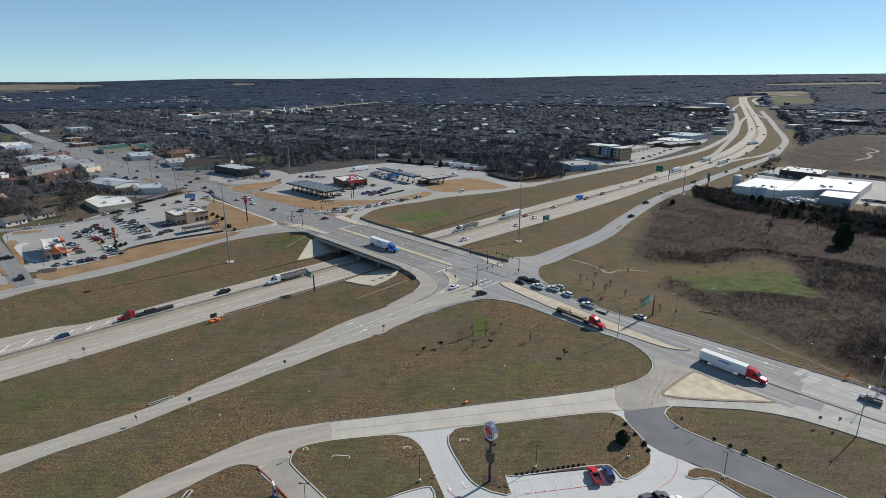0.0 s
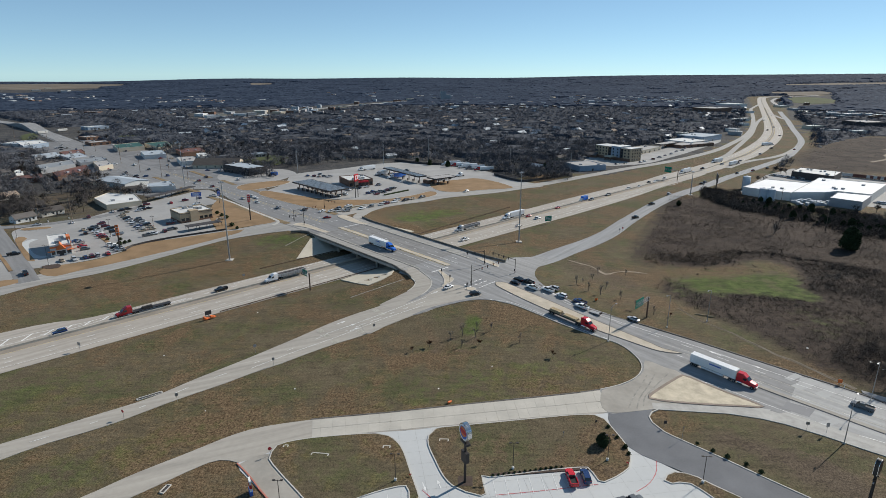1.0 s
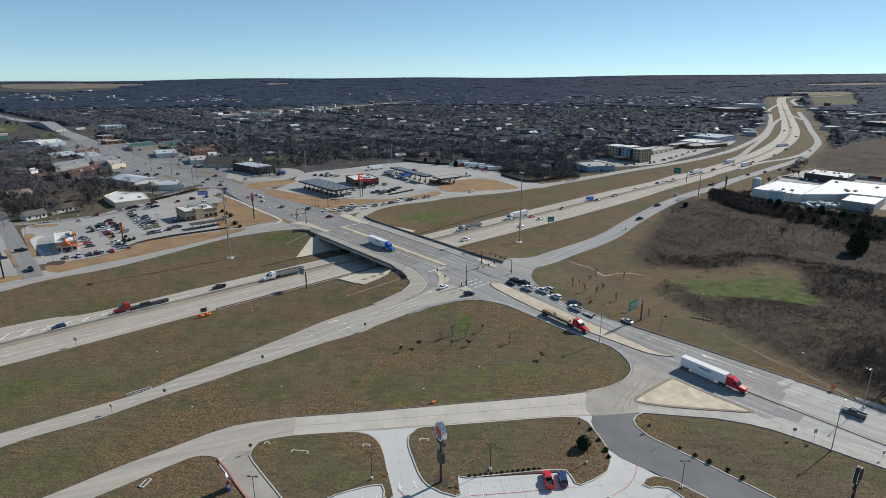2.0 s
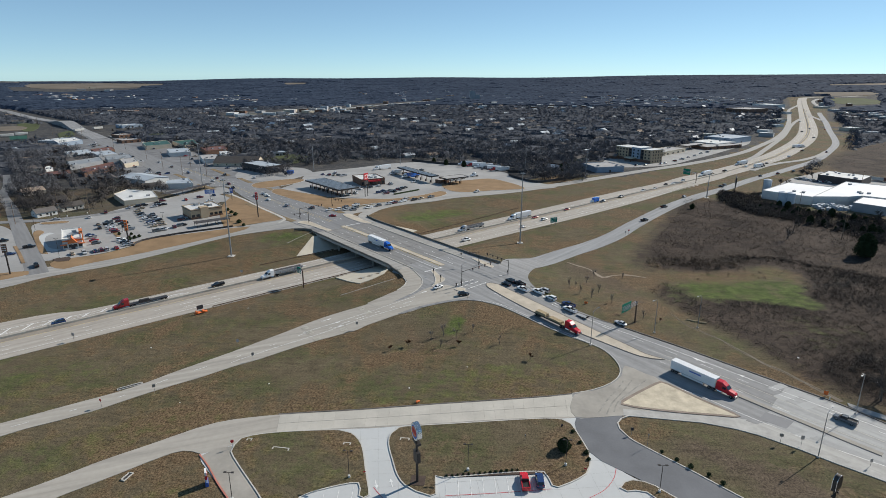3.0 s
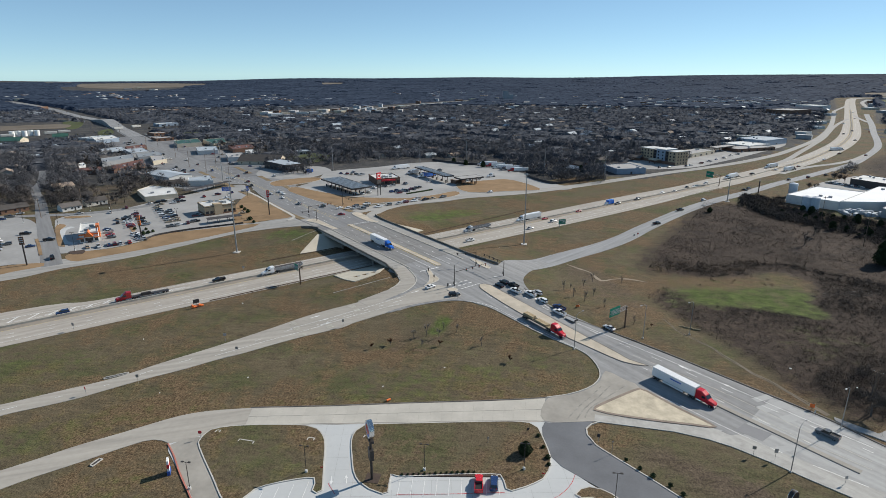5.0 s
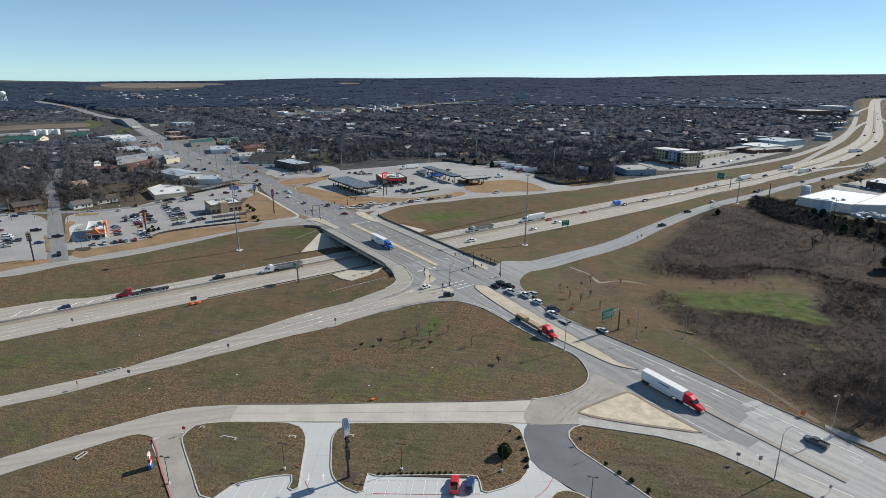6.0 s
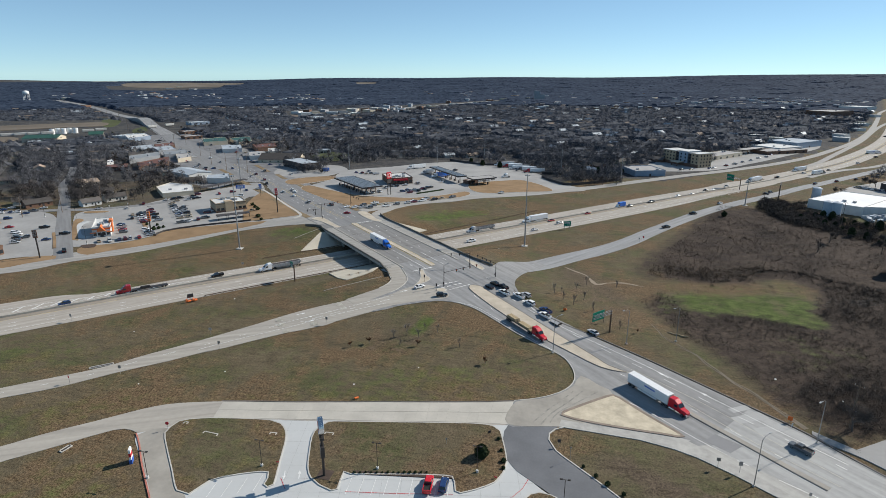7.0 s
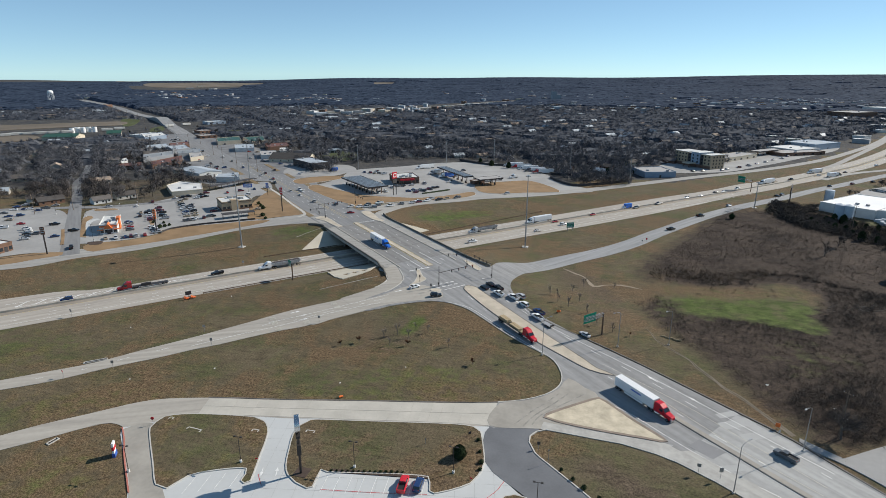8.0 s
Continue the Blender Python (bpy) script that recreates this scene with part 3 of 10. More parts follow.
hw = pavement("highway", [xy(*p) for p in HW_S] + [xy(*p) for p in HW_N[::-1]], M_HIGHWAY, 0.12, step=7, soft=6, label="pale concrete highway with two carriageways")
hw_far = strip("highway_curve", [xy(81, 322)] + highway_line, [25, 26, 27, 28, 28, 27, 26, 26, 26, 27, 28, 28, 28, 28, 28, 28], M_HIGHWAY, 0.16, step=12, label="pale concrete highway curving into the distance")
stripes("edge_line", [([tuple(v) for v in offsets(curve(highway_line[:9], 8), d)], 0.35, 0, 0) for d in (-2.2, 2.2)], M_YELLOW, hw_far, off=0.22)
stripes("lane_dash", [([tuple(v) for v in offsets(curve(highway_line[:8], 8), d)], 0.3, 4, 8) for d in (-6.2, 6.2, -9.8, 9.8)], M_WHITE, hw_far, off=0.22)
strip("median_shoulder", highway_line[:9], 5.0, mat("stained_far_shoulder", (0.20, 0.175, 0.145), 0.9, 0.2, 0.08, 1.0), 0.2, hw_far, cells=2, step=12)
stripes("lane_line", [(row_sw(65, 65, -600, 320), 0.2, 0, 0), (row_sw(89, 89, -130, 110), 0.2, 0, 0)], M_WHITE, hw, off=0.16)
stripes("lane_dash", [(row_sw(68.6, 68.6, -600, 320), 0.22, 3, 9), (row_sw(85.6, 85.6, -600, 320), 0.22, 3, 9), (row_sw(72.3, 72.3, -600, 320), 0.22, 3, 9)], M_WHITE, hw, off=0.16)
stripes("edge_line", [(row_sw(76.3, 76.3, -600, 420), 0.2, 0, 0), (row_sw(82.3, 82.3, -600, 420), 0.2, 0, 0)], M_YELLOW, hw, off=0.16)
GORE_FEET = [(-152.3, 176.6), (-147.5, 180.9), (-142.9, 185.8), (-138.3, 190.1), (-133.4, 194.7), (-129.5, 199.8), (-124.8, 203.9), (-119.9, 207.7), (-115.5, 212.4), (-111.0, 216.9)]
GORE_TOPS = [(-153.2, 182.6), (-147.9, 187.1), (-142.7, 190.9), (-138.1, 194.7), (-133.4, 198.7), (-129.2, 203.4), (-124.3, 206.6), (-119.7, 210.8), (-115.3, 214.5), (-111.2, 218.7)]
stripes("gore_bar", [([a, b], 0.6, 0, 0) for a, b in zip(GORE_FEET, GORE_TOPS)] + [(GORE_FEET + [(-104.6, 223.0)], 0.25, 0, 0), ([(-158.8, 177.5)] + GORE_TOPS + [(-104.9, 223.6)], 0.25, 0, 0)], M_WHITE, hw, off=0.16)
strip("median_shoulder", row_sw(79.4, 79.4, -700, 420), 5.2, mat("stained_shoulder", (0.27, 0.235, 0.195), 0.9, 0.2, 0.08, 1.0), 0.15, hw, cells=2, step=12)


strip("median_barrier", row_sw(80.2, 80.2, -700, 400), 0.5, M_BARRIER, 1.0, None, cells=1, step=12, skirt=1.0, label="stained concrete median barrier along the highway")

# ---- cross road, frontage roads and lots ----
cross_se = pavement("road_cross_south", [xy(39.5, 20.3), xy(39.5, -21)] + [(-12.7, 240.0), (-9.8, 233.6), (-9.7, 225.6), (-13.6, 218.7), (-12.4, 206.5), (-8.0, 201.2), (-0.0, 207.1), (10.6, 213.1), (17.3, 215.3), (24.2, 214.8), (31.1, 211.6), (39.8, 204.0), (47.9, 196.5), (55.6, 190.4), (62.9, 185.3), (66.5, 181.6), (68.9, 175.5), (69.4, 170.3), (68.1, 165.6), (64.6, 160.5), (58.9, 156.2), (51.8, 152.7), (50.7, 141.3), (58.6, 142.4), (65.0, 143.9), (79.4, 146.1), (91.5, 145.3), (100.9, 142.5), (109.1, 138.0), (119.7, 131.6), (125.9, 127.0), (141.3, 116.9), (151.2, 130.2), (137.8, 146.8), (130.0, 156.4), (121.2, 164.5), (108.6, 175.5), (94.0, 187.2), (77.1, 199.3), (68.0, 207.1), (58.1, 215.4), (49.7, 225.5), (45.5, 235.1), (43.8, 242.7), (44.7, 251.8), (48.2, 263.4), (54.3, 273.3), (55.2, 285.1), (44.8, 280.7), (34.1, 273.1)] + [xy(16, 23.0), xy(26, 21.3)], M_CROSS, 0.14, soft=2.5, label="worn grey cross road and signalled junction south of the bridge")
front_sw = pavement("road_frontage_west", [(-7.4, 224.6), (-13.6, 218.7), (-23.2, 208.6), (-30.8, 202.6), (-39.5, 194.3), (-47.1, 184.9), (-54.2, 176.4), (-60.8, 168.4), (-67.1, 161.2), (-73.0, 154.4), (-78.2, 147.6), (-83.6, 141.8), (-89.3, 137.2), (-94.7, 132.8), (-99.8, 128.5), (-104.8, 124.5), (-123.5, 110.5), (-155.3, 88.9), (-143.5, 81.6), (-115.6, 103.6), (-100.0, 119.2), (-95.3, 123.3), (-90.0, 127.0), (-84.7, 131.2), (-79.7, 136.3), (-74.5, 141.7), (-68.7, 147.1), (-62.4, 152.5), (-56.2, 158.8), (-49.1, 164.6), (-42.0, 171.5), (-34.2, 178.3), (-25.7, 184.5), (-17.2, 192.7), (-8.0, 201.2), (-0.0, 207.1), (-2.7, 217.5)], M_ROAD, 0.12, soft=4, label="pale concrete frontage road climbing to the junction")
strip("road_frontage_east", [(42.9, 266.9), (53.4, 280.3), (66.5, 296.6), (84.0, 314.8), (100.1, 335.0), (119.9, 365.7), (154.4, 415.1), (186.0, 453.3), (219.8, 488.5), (260.8, 534.5)] + [(290.4, 564.8), (332.4, 609.9), (384.7, 667.1), (441.0, 747.6), (491.9, 827.1), (533.5, 907.1), (597.2, 1040.0), (687.7, 1223.0), (785.3, 1429.1), (837.4, 1535.9)], [13, 9.5, 8.5, 8.5, 8.5, 8.5, 8.5, 9, 10, 10, 10, 10], M_FRONT_EAST, 0.12, step=6, label="grey frontage road bending along the highway")
near_road = pavement("road_access", [(-94.4, 85.1), (-80.8, 98.3), (-76.9, 101.9), (-73.0, 105.8), (-69.0, 110.2), (-64.5, 114.4), (-59.6, 118.6), (-54.6, 123.2), (-49.2, 127.8), (-42.8, 131.1), (-31.2, 134.4), (-18.9, 136.7), (-9.6, 138.5), (2.9, 141.2), (12.4, 143.4), (26.9, 146.5), (35.1, 148.4), (45.1, 150.9), (52.2, 153.1), (56.2, 147.8), (51.3, 141.1), (42.8, 139.9), (35.0, 138.4), (27.3, 136.9), (13.6, 134.0), (4.5, 132.5), (-2.9, 130.7), (-10.4, 129.6), (-19.2, 128.0), (-25.0, 126.9), (-30.8, 125.8), (-34.8, 124.2), (-38.3, 120.2), (-44.5, 116.2), (-47.2, 117.0), (-49.5, 117.0), (-51.9, 115.9), (-55.7, 112.4), (-60.0, 107.9), (-64.2, 103.7), (-68.2, 99.9), (-70.4, 97.5), (-84.9, 82.3)], M_ROAD, 0.10, soft=4, label="pale concrete access road past the grass islands")
lot = pavement("parking_lot", [(-38.6, 120.9), (-35.0, 124.6), (-19.4, 128.4), (-10.5, 130.1), (4.4, 133.0), (19.6, 135.4), (42.8, 140.2), (51.3, 141.3), (53.5, 127.2), (61.6, 118.0), (69.3, 112.5), (78.0, 105.3), (89.3, 94.9), (76.7, 77.2), (-2.8, 68.7), (-16.8, 84.3), (-25.2, 96.1), (-35.8, 106.6), (-44.8, 116.1)], M_LOT, 0.08, soft=4, label="clean pale concrete parking lot")
drive = pavement("road_drive", [(51.6, 141.4), (65.1, 144.2), (62.7, 140.6), (62.5, 137.5), (64.5, 133.3), (68.1, 129.8), (75.9, 122.6), (84.2, 114.4), (95.5, 103.5), (107.2, 90.6), (98.6, 82.8), (77.9, 105.0), (69.5, 112.5), (61.7, 118.4), (52.8, 126.4)], M_ASPHALT, 0.13, soft=4, label="dark smooth asphalt drive")


def island(name, pts, top, kerb, off=0.24, soft=2.5, kerb_w=0.3, label="", height=zf):
    ob = pavement(name, pts, top, off, step=4, soft=soft, skirt=0.3, label=label, height=height)
    if top is M_GROUND:
        lay = ob.data.color_attributes.new("cover", "FLOAT_COLOR", "POINT")
        for v, d in zip(ob.data.vertices, lay.data):
            d.color = (0.0, 0.05, 0.0, 0.34) if v.co.x > 0 else (0.0, 0.24, 0.0, 0.2)
    strip("kerb", list(pts), kerb_w, kerb, off + 0.03, ob, step=soft, cells=1, skirt=0.3, closed=True, height=height)
    return ob


island("grass_island", [(-37.6, 120.3), (-37.0, 123.0), (-34.9, 124.4), (-29.4, 126.2), (-19.2, 128.0), (-12.4, 128.7), (-9.1, 127.8), (-6.4, 125.1), (-4.5, 121.4), (-2.2, 114.1), (-0.0, 107.4), (0.5, 105.5), (-0.5, 104.5), (-1.7, 105.1), (-2.8, 109.2), (-9.4, 107.0), (-14.8, 103.5), (-16.8, 98.6), (-20.2, 99.1), (-26.4, 105.6), (-33.3, 112.9), (-37.3, 117.6)], M_GROUND, M_KERB, label="short winter turf island with a concrete kerb")
island("grass_island", [(3.2, 131.3), (7.6, 132.5), (19.7, 134.9), (35.0, 138.1), (42.8, 139.6), (47.4, 139.7), (49.6, 138.0), (50.4, 135.5), (52.6, 126.3), (52.0, 120.9), (50.7, 117.8), (46.6, 114.3), (43.5, 112.4), (42.2, 112.8), (41.5, 115.5), (40.6, 117.4), (33.5, 116.5), (25.4, 114.7), (16.7, 112.9), (14.8, 113.3), (15.5, 107.3), (14.4, 106.6), (11.0, 107.7), (8.0, 109.6), (5.7, 112.9), (3.4, 118.9), (1.6, 124.3), (1.5, 128.4)], M_GROUND, M_KERB, label="short winter turf island with a concrete kerb")
island("grass_island", [(57.9, 113.7), (59.2, 115.7), (61.3, 116.8), (63.9, 116.5), (66.2, 115.3), (68.7, 112.8), (75.8, 105.9), (69.7, 105.1), (63.7, 112.9), (59.3, 112.7)], M_GROUND, M_KERB, label="narrow turf island beside the drive")
island("traffic_island", [(66.3, 151.1), (70.3, 155.0), (76.5, 160.5), (80.6, 163.6), (82.4, 162.6), (89.9, 155.1), (97.8, 147.6), (92.2, 147.5), (79.9, 147.8), (69.1, 148.6), (65.7, 149.6)], M_TAN_PALE, mat("brown_stained_kerb", (0.23, 0.185, 0.15), 0.85, 0.25, 0.3, 2.0), 0.26, kerb_w=0.9, label="triangular traffic island with tan stamped paving")
island("median_island", [(25.3, 231.0), (26.6, 235.1), (29.8, 234.3), (35.7, 227.8), (49.0, 213.8), (64.5, 197.6), (75.9, 185.9), (80.2, 181.1), (85.7, 178.2), (77.9, 179.2), (67.0, 187.3), (56.1, 196.2), (46.3, 205.7), (35.6, 217.3)], M_TAN, M_KERB_DARK, 0.28, label="tan paved median with a dark kerb")
strip("median_kerb", [tuple(v) for v in offsets(curve([(101.3, 159.9), (108.2, 153.0), (115.6, 145.7), (122.2, 138.9), (127.7, 133.5)], 4), -0.95)], 0.35, M_KERB_DARK, 0.29, step=4, cells=1, label="dark kerb along the narrow median")
strip("median_island", [(101.3, 159.9), (108.2, 153.0), (115.6, 145.7), (122.2, 138.9), (127.7, 133.5)], 1.5, M_APRON, 0.28, step=4, cells=2, label="narrow concrete median with dark edges")
strip("drive_kerb", [(66.6, 144.1), (64.1, 142.4), (62.6, 140.1), (62.6, 137.3), (64.5, 133.3), (68.1, 129.8), (75.9, 122.6), (84.2, 114.4), (95.5, 103.5)], 0.35, M_KERB, 0.26, step=3, cells=1, label="pale concrete kerb along the drive")
strip("drive_kerb", [(-44.7, 115.9), (-40.4, 111.8), (-35.7, 106.6), (-30.6, 101.5), (-24.3, 95.3)], 0.35, M_KERB_RED, 0.24, step=3, cells=1, label="red painted kerb along the driveway")
strip("road_kerb", [(-31.3, 134.6), (-19.0, 137.0), (-9.7, 138.7), (2.9, 141.5), (12.4, 143.6), (26.9, 146.8), (35.1, 148.7), (45.1, 151.2), (51.9, 153.3)], 0.3, M_KERB_DARK, 0.2, step=3, cells=1, label="thin dark kerb along the mown slope")
strip("road_kerb", [(51.9, 153.3), (58.9, 156.5), (64.7, 160.9), (68.1, 165.6), (69.4, 170.3), (68.9, 175.5), (66.5, 181.6), (62.9, 185.3), (55.6, 190.4), (47.9, 196.5), (39.8, 204.0), (31.1, 211.6), (24.2, 214.8)], 0.28, M_KERB, 0.22, step=3, cells=1, label="low concrete kerb round the mown slope")

pavement("road_apron", [(52.5, 152.8), (58.9, 155.9), (64.6, 160.2), (69.0, 165.8), (71.3, 172.3), (76.5, 168.3), (80.7, 164.0), (70.4, 155.3), (65.2, 150.3), (75.0, 147.0), (88.8, 146.6), (82.1, 144.6), (66.6, 144.1), (51.3, 141.6)], M_APRON, 0.175, soft=3, step=3, label="stained concrete apron with tyre marks")
pavement("road_slip_lane", [(65.6, 147.3), (79.7, 146.9), (91.9, 146.7), (97.5, 146.5), (101.4, 143.8), (108.9, 137.5), (116.6, 130.8), (124.4, 124.4), (123.0, 122.1), (114.1, 128.6), (107.3, 134.0), (99.6, 139.1), (94.6, 141.3), (86.3, 143.3), (74.2, 143.7), (65.0, 143.9)], M_SLIP, 0.18, soft=0, step=4, label="pale concrete slip lane beside the triangular island")
pavement("road_taper", [(98.5, 143.6), (103.5, 145.0), (110.5, 139.4), (119.7, 133.2), (126.0, 128.6), (141.8, 118.4), (139.5, 112.6), (131.0, 117.2), (123.2, 122.6), (116.2, 129.2), (108.4, 135.8)], mat("taper_concrete", (0.36, 0.35, 0.325), 0.85, 0.25, 0.15, 0.9, streak=-45), 0.168, soft=0, step=4, label="pale patched concrete taper where the slip lane joins")
M_SCUFF = mat("tyre_darkened_concrete", (0.255, 0.24, 0.215), 0.8, 0.35, 0.5, 2.0)
for pts in ([(58.0, 144.1), (61.5, 150.7), (65.8, 157.3), (68.9, 162.6)], [(60.2, 143.6), (62.9, 149.7), (67.4, 156.4), (71.6, 163.4)], [(62.6, 145.2), (64.6, 150.3), (69.9, 156.8), (76.9, 165.2)]):
    strip("tyre_mark", [tuple(v) for v in curve(pts, 3)], 0.42, M_SCUFF, 0.186, step=2, cells=1, skirt=0.01, label="dark curved tyre mark on the apron")
pavement("road_driveway", [(-43.9, 115.6), (-38.2, 119.8), (-35.4, 116.4), (-27.0, 107.5), (-20.5, 100.8), (-13.5, 93.3), (-15.1, 83.2), (-24.9, 96.1), (-35.4, 106.6)], M_APRON, 0.11, soft=3, step=4, label="older grey concrete driveway")


def joints(parent, poly, yaw, gap, off, width=0.05):
    """Sealed joints in two directions over a slab with the given outline."""
    d = Vector((math.cos(radians(yaw)), math.sin(radians(yaw))))
    q = Vector((-d.y, d.x))
    rows = []
    for u, v in ((d, q), (q, d)):
        us, vs = [Vector(p) @ u for p in poly], [Vector(p) @ v for p in poly]
        k = math.floor(min(vs) / gap) * gap
        while k < max(vs):
            run, t = [], min(us)
            while t < max(us) + 1.5:
                p = u * t + v * k
                if inside(p.x, p.y, poly):
                    run.append(tuple(p))
                elif len(run) > 1:
                    rows.append(([run[0], run[-1]], width, 0, 0))
                    run = []
                else:
                    run = []
                t += 1.5
            k += gap
    stripes("joint", rows, M_JOINT, parent, off=off)


joints(lot, [(-10.5, 130.1), (4.4, 133.0), (2.3, 128.0), (1.8, 123.2), (5.3, 112.9), (8.8, 109.0), (14.5, 105.9), (16.8, 112.2), (40.9, 116.6), (43.2, 111.8), (50.9, 117.0), (53.4, 126.0), (61.6, 118.0), (69.3, 112.5), (84.4, 95.6), (64.1, 81.0), (-4.7, 73.6), (1.9, 104.5), (-0.6, 110.2)], heading((17.4, 111.8), (40.2, 116.3)), 4.6, 0.095)
# north of the bridge
cross_nw = strip("road_cross_north", [xy(114, -0.4), xy(135, -0.8), xy(160, -1.2)] + [(-142.5, 410.2), (-178.6, 453.4)] + [(-221.4, 460.6), (-292.3, 531.6), (-381.1, 622.6), (-486.0, 729.9), (-608.1, 855.3), (-742.1, 984.9), (-856.2, 1084.2), (-985.2, 1185.9), (-1210.5, 1377.7), (-1467.4, 1573.9), (-1675.1, 1713.8)], [40, 34, 30, 27, 25, 24, 23, 22, 21, 20, 20, 20, 22, 24, 26, 28], M_STREET, 0.14, step=6, label="wide grey street running past shops to an overpass")
pavement("road_frontage_northwest", [(-230.4, 164.4), (-208.7, 196.8), (-187.4, 215.1), (-176.2, 231.1), (-157.6, 248.8), (-141.0, 270.5), (-122.2, 296.0), (-104.0, 308.0), (-88.7, 312.8), (-80.0, 312.3), (-77.6, 323.0), (-102.6, 351.2), (-103.5, 338.4), (-111.4, 326.2), (-129.5, 311.2), (-148.5, 283.5), (-164.6, 259.1), (-184.5, 241.5), (-196.1, 224.9), (-217.1, 204.7), (-238.9, 170.7)], M_FRONT, 0.12, soft=5, label="grey frontage road beside the lots")
strip("road_frontage_northeast", [(-71.2, 347.2), (-61.1, 366.2), (-49.3, 383.7), (-35.7, 398.1), (-20.7, 408.9), (-5.3, 424.0), (15.6, 438.0), (37.7, 452.9), (61.2, 472.7), (86.6, 495.6), (114.4, 521.6), (144.5, 548.8), (177.4, 578.6), (212.6, 607.5), (252.2, 643.2)] + [(288.1, 680.0), (335.3, 735.0), (387.0, 809.0), (451.9, 909.0), (527.2, 1043.0), (617.6, 1223.0), (732.9, 1466.1), (813.9, 1639.7), (897.9, 1787.3), (975.7, 1919.6)], [13, 11, 10, 9, 8, 8, 8, 8, 8, 8, 8, 8], M_FRONT, 0.12, step=6, label="grey frontage road beside the truck stop")
strip("median_barrier", [xy(80.2, 395)] + highway_line, 0.6, M_BARRIER, 1.0, hw_far, cells=1, step=12, skirt=1.0)
strip("road_turnaround", [xy(116, 17.2), xy(124, 17.4)] + [(-54.5, 346.6), (-53.8, 359.5), (-51.6, 372.1), (-45.6, 384.9)], [6, 6, 7, 8], M_FRONT, 0.15, step=3, label="turnaround lane curving off the bridge")
for d in (-3.6, 3.6):
    strip("road_kerb", [tuple(v) for v in offsets(curve([xy(39, -18.2)] + [(-9.4, 240.1), (-6.2, 232.5), (-7.8, 224.0), (-13.1, 216.5), (-19.6, 208.2)], 3), d)][2:-6], 0.35, M_KERB, 0.28, step=2.5, cells=1, label="pale concrete kerb along the turnaround lane")
strip("road_turnaround", [xy(39, -18.2)] + [(-9.4, 240.1), (-6.2, 232.5), (-7.8, 224.0), (-13.1, 216.5), (-19.6, 208.2)], [6, 6.5, 7, 7.5], M_ROAD, 0.165, step=2.5, label="pale concrete turnaround lane curving off the bridge")
strip("road_ramp", [(714.0, 1362.2), (638.7, 1238.9), (573.3, 1122.3), (478.6, 943.5), (419.6, 842.0), (365.9, 752.0), (330.0, 692.0), (300.0, 650.0)], 6.5, M_FRONT, 0.19, step=8, label="slip road between highway and frontage road")
strip("road_ramp", [(284.0, 590.0), (312.9, 623.3), (337.1, 643.4), (368.6, 666.7), (404.1, 702.3), (438.8, 747.6)], 6.5, M_FRONT, 0.19, step=8, label="slip road between highway and frontage road")
strip("road_ramp", [(790.0, 1500.0), (745.0, 1385.0), (705.0, 1270.0)], 7, M_FRONT, 0.19, step=12, label="slip road between highway and frontage road")
strip("road_loop", [(984.7, 1817.6), (1041.5, 1952.4), (1127.5, 2135.9), (1222.7, 2289.6)], 11, M_FRONT, 0.25, step=20, label="pale road looping past the far junction")
strip("dirt_track", [(462.0, 640.0), (500.0, 668.0), (520.0, 700.0), (548.0, 722.0), (560.0, 760.0)], 4, M_DIRT, 0.2, step=6, cells=2, label="pale dirt track across the far field")

# ---- bridge ----
bridge = thing("bridge", *xy(80, -3), 0, 0, "concrete highway bridge with parapets, columns and girders", "bridge")


def slab(name, s0, s1, w0, w1, top, depth, material, parent, n=24, label=""):
    """A beam that follows the road's crest between s0 and s1."""
    verts, faces = [], []
    for i in range(n + 1):
        s = s0 + (s1 - s0) * i / n
        for w, d in ((w0, top), (w1, top), (w1, top - depth), (w0, top - depth)):
            verts.append((*xy(s, w), deck_z(s) + d))
    for i in range(n):
        for k in range(4):
            a, b = i * 4 + k, i * 4 + (k + 1) % 4
            faces.append((a, b, b + 4, a + 4))
    faces += [(3, 2, 1, 0), (n * 4, n * 4 + 1, n * 4 + 2, n * 4 + 3)]
    ob = mesh_part(name, verts, faces, material, parent)
    ob.matrix_parent_inverse = parent.matrix_basis.inverted()
    if label:
        ob["label"] = label
    return ob


DW0, DW1 = -21.3, 20.6
slab("deck", 37, 118, DW0, DW1, 0.13, 0.45, M_DECK, bridge, label="grey worn bridge deck")
slab("edge_beam", 38, 117, DW0 - 0.25, DW0 + 0.1, 0.1, 1.1, M_BRIDGE, bridge)
slab("edge_beam", 38, 117, DW1 - 0.1, DW1 + 0.25, 0.1, 1.1, M_BRIDGE, bridge)
for i in range(9):
    w = DW0 + 1.5 + i * (DW1 - DW0 - 3) / 8
    slab("girder", 41, 116, w - 0.3, w + 0.3, -0.3, 1.0, M_RUST if i in (0, 8) else M_BRIDGE, bridge)
slab("lane", 37.5, 117.5, DW0 + 0.3, -15.2, 0.15, 0.05, M_FRONT, bridge, label="pale turnaround lane")
slab("lane", 37.5, 117.5, 13.9, DW1 - 0.3, 0.15, 0.05, M_FRONT, bridge, label="pale turnaround lane")
slab("median", 29, 121, -2.5, -0.2, 0.30, 0.2, M_TAN, bridge, label="tan paved median")
slab("kerb", 34, 118, -15.2, -14.6, 0.32, 0.25, M_BARRIER, bridge)
slab("kerb", 30, 118, 13.1, 13.8, 0.32, 0.25, M_BARRIER, bridge)
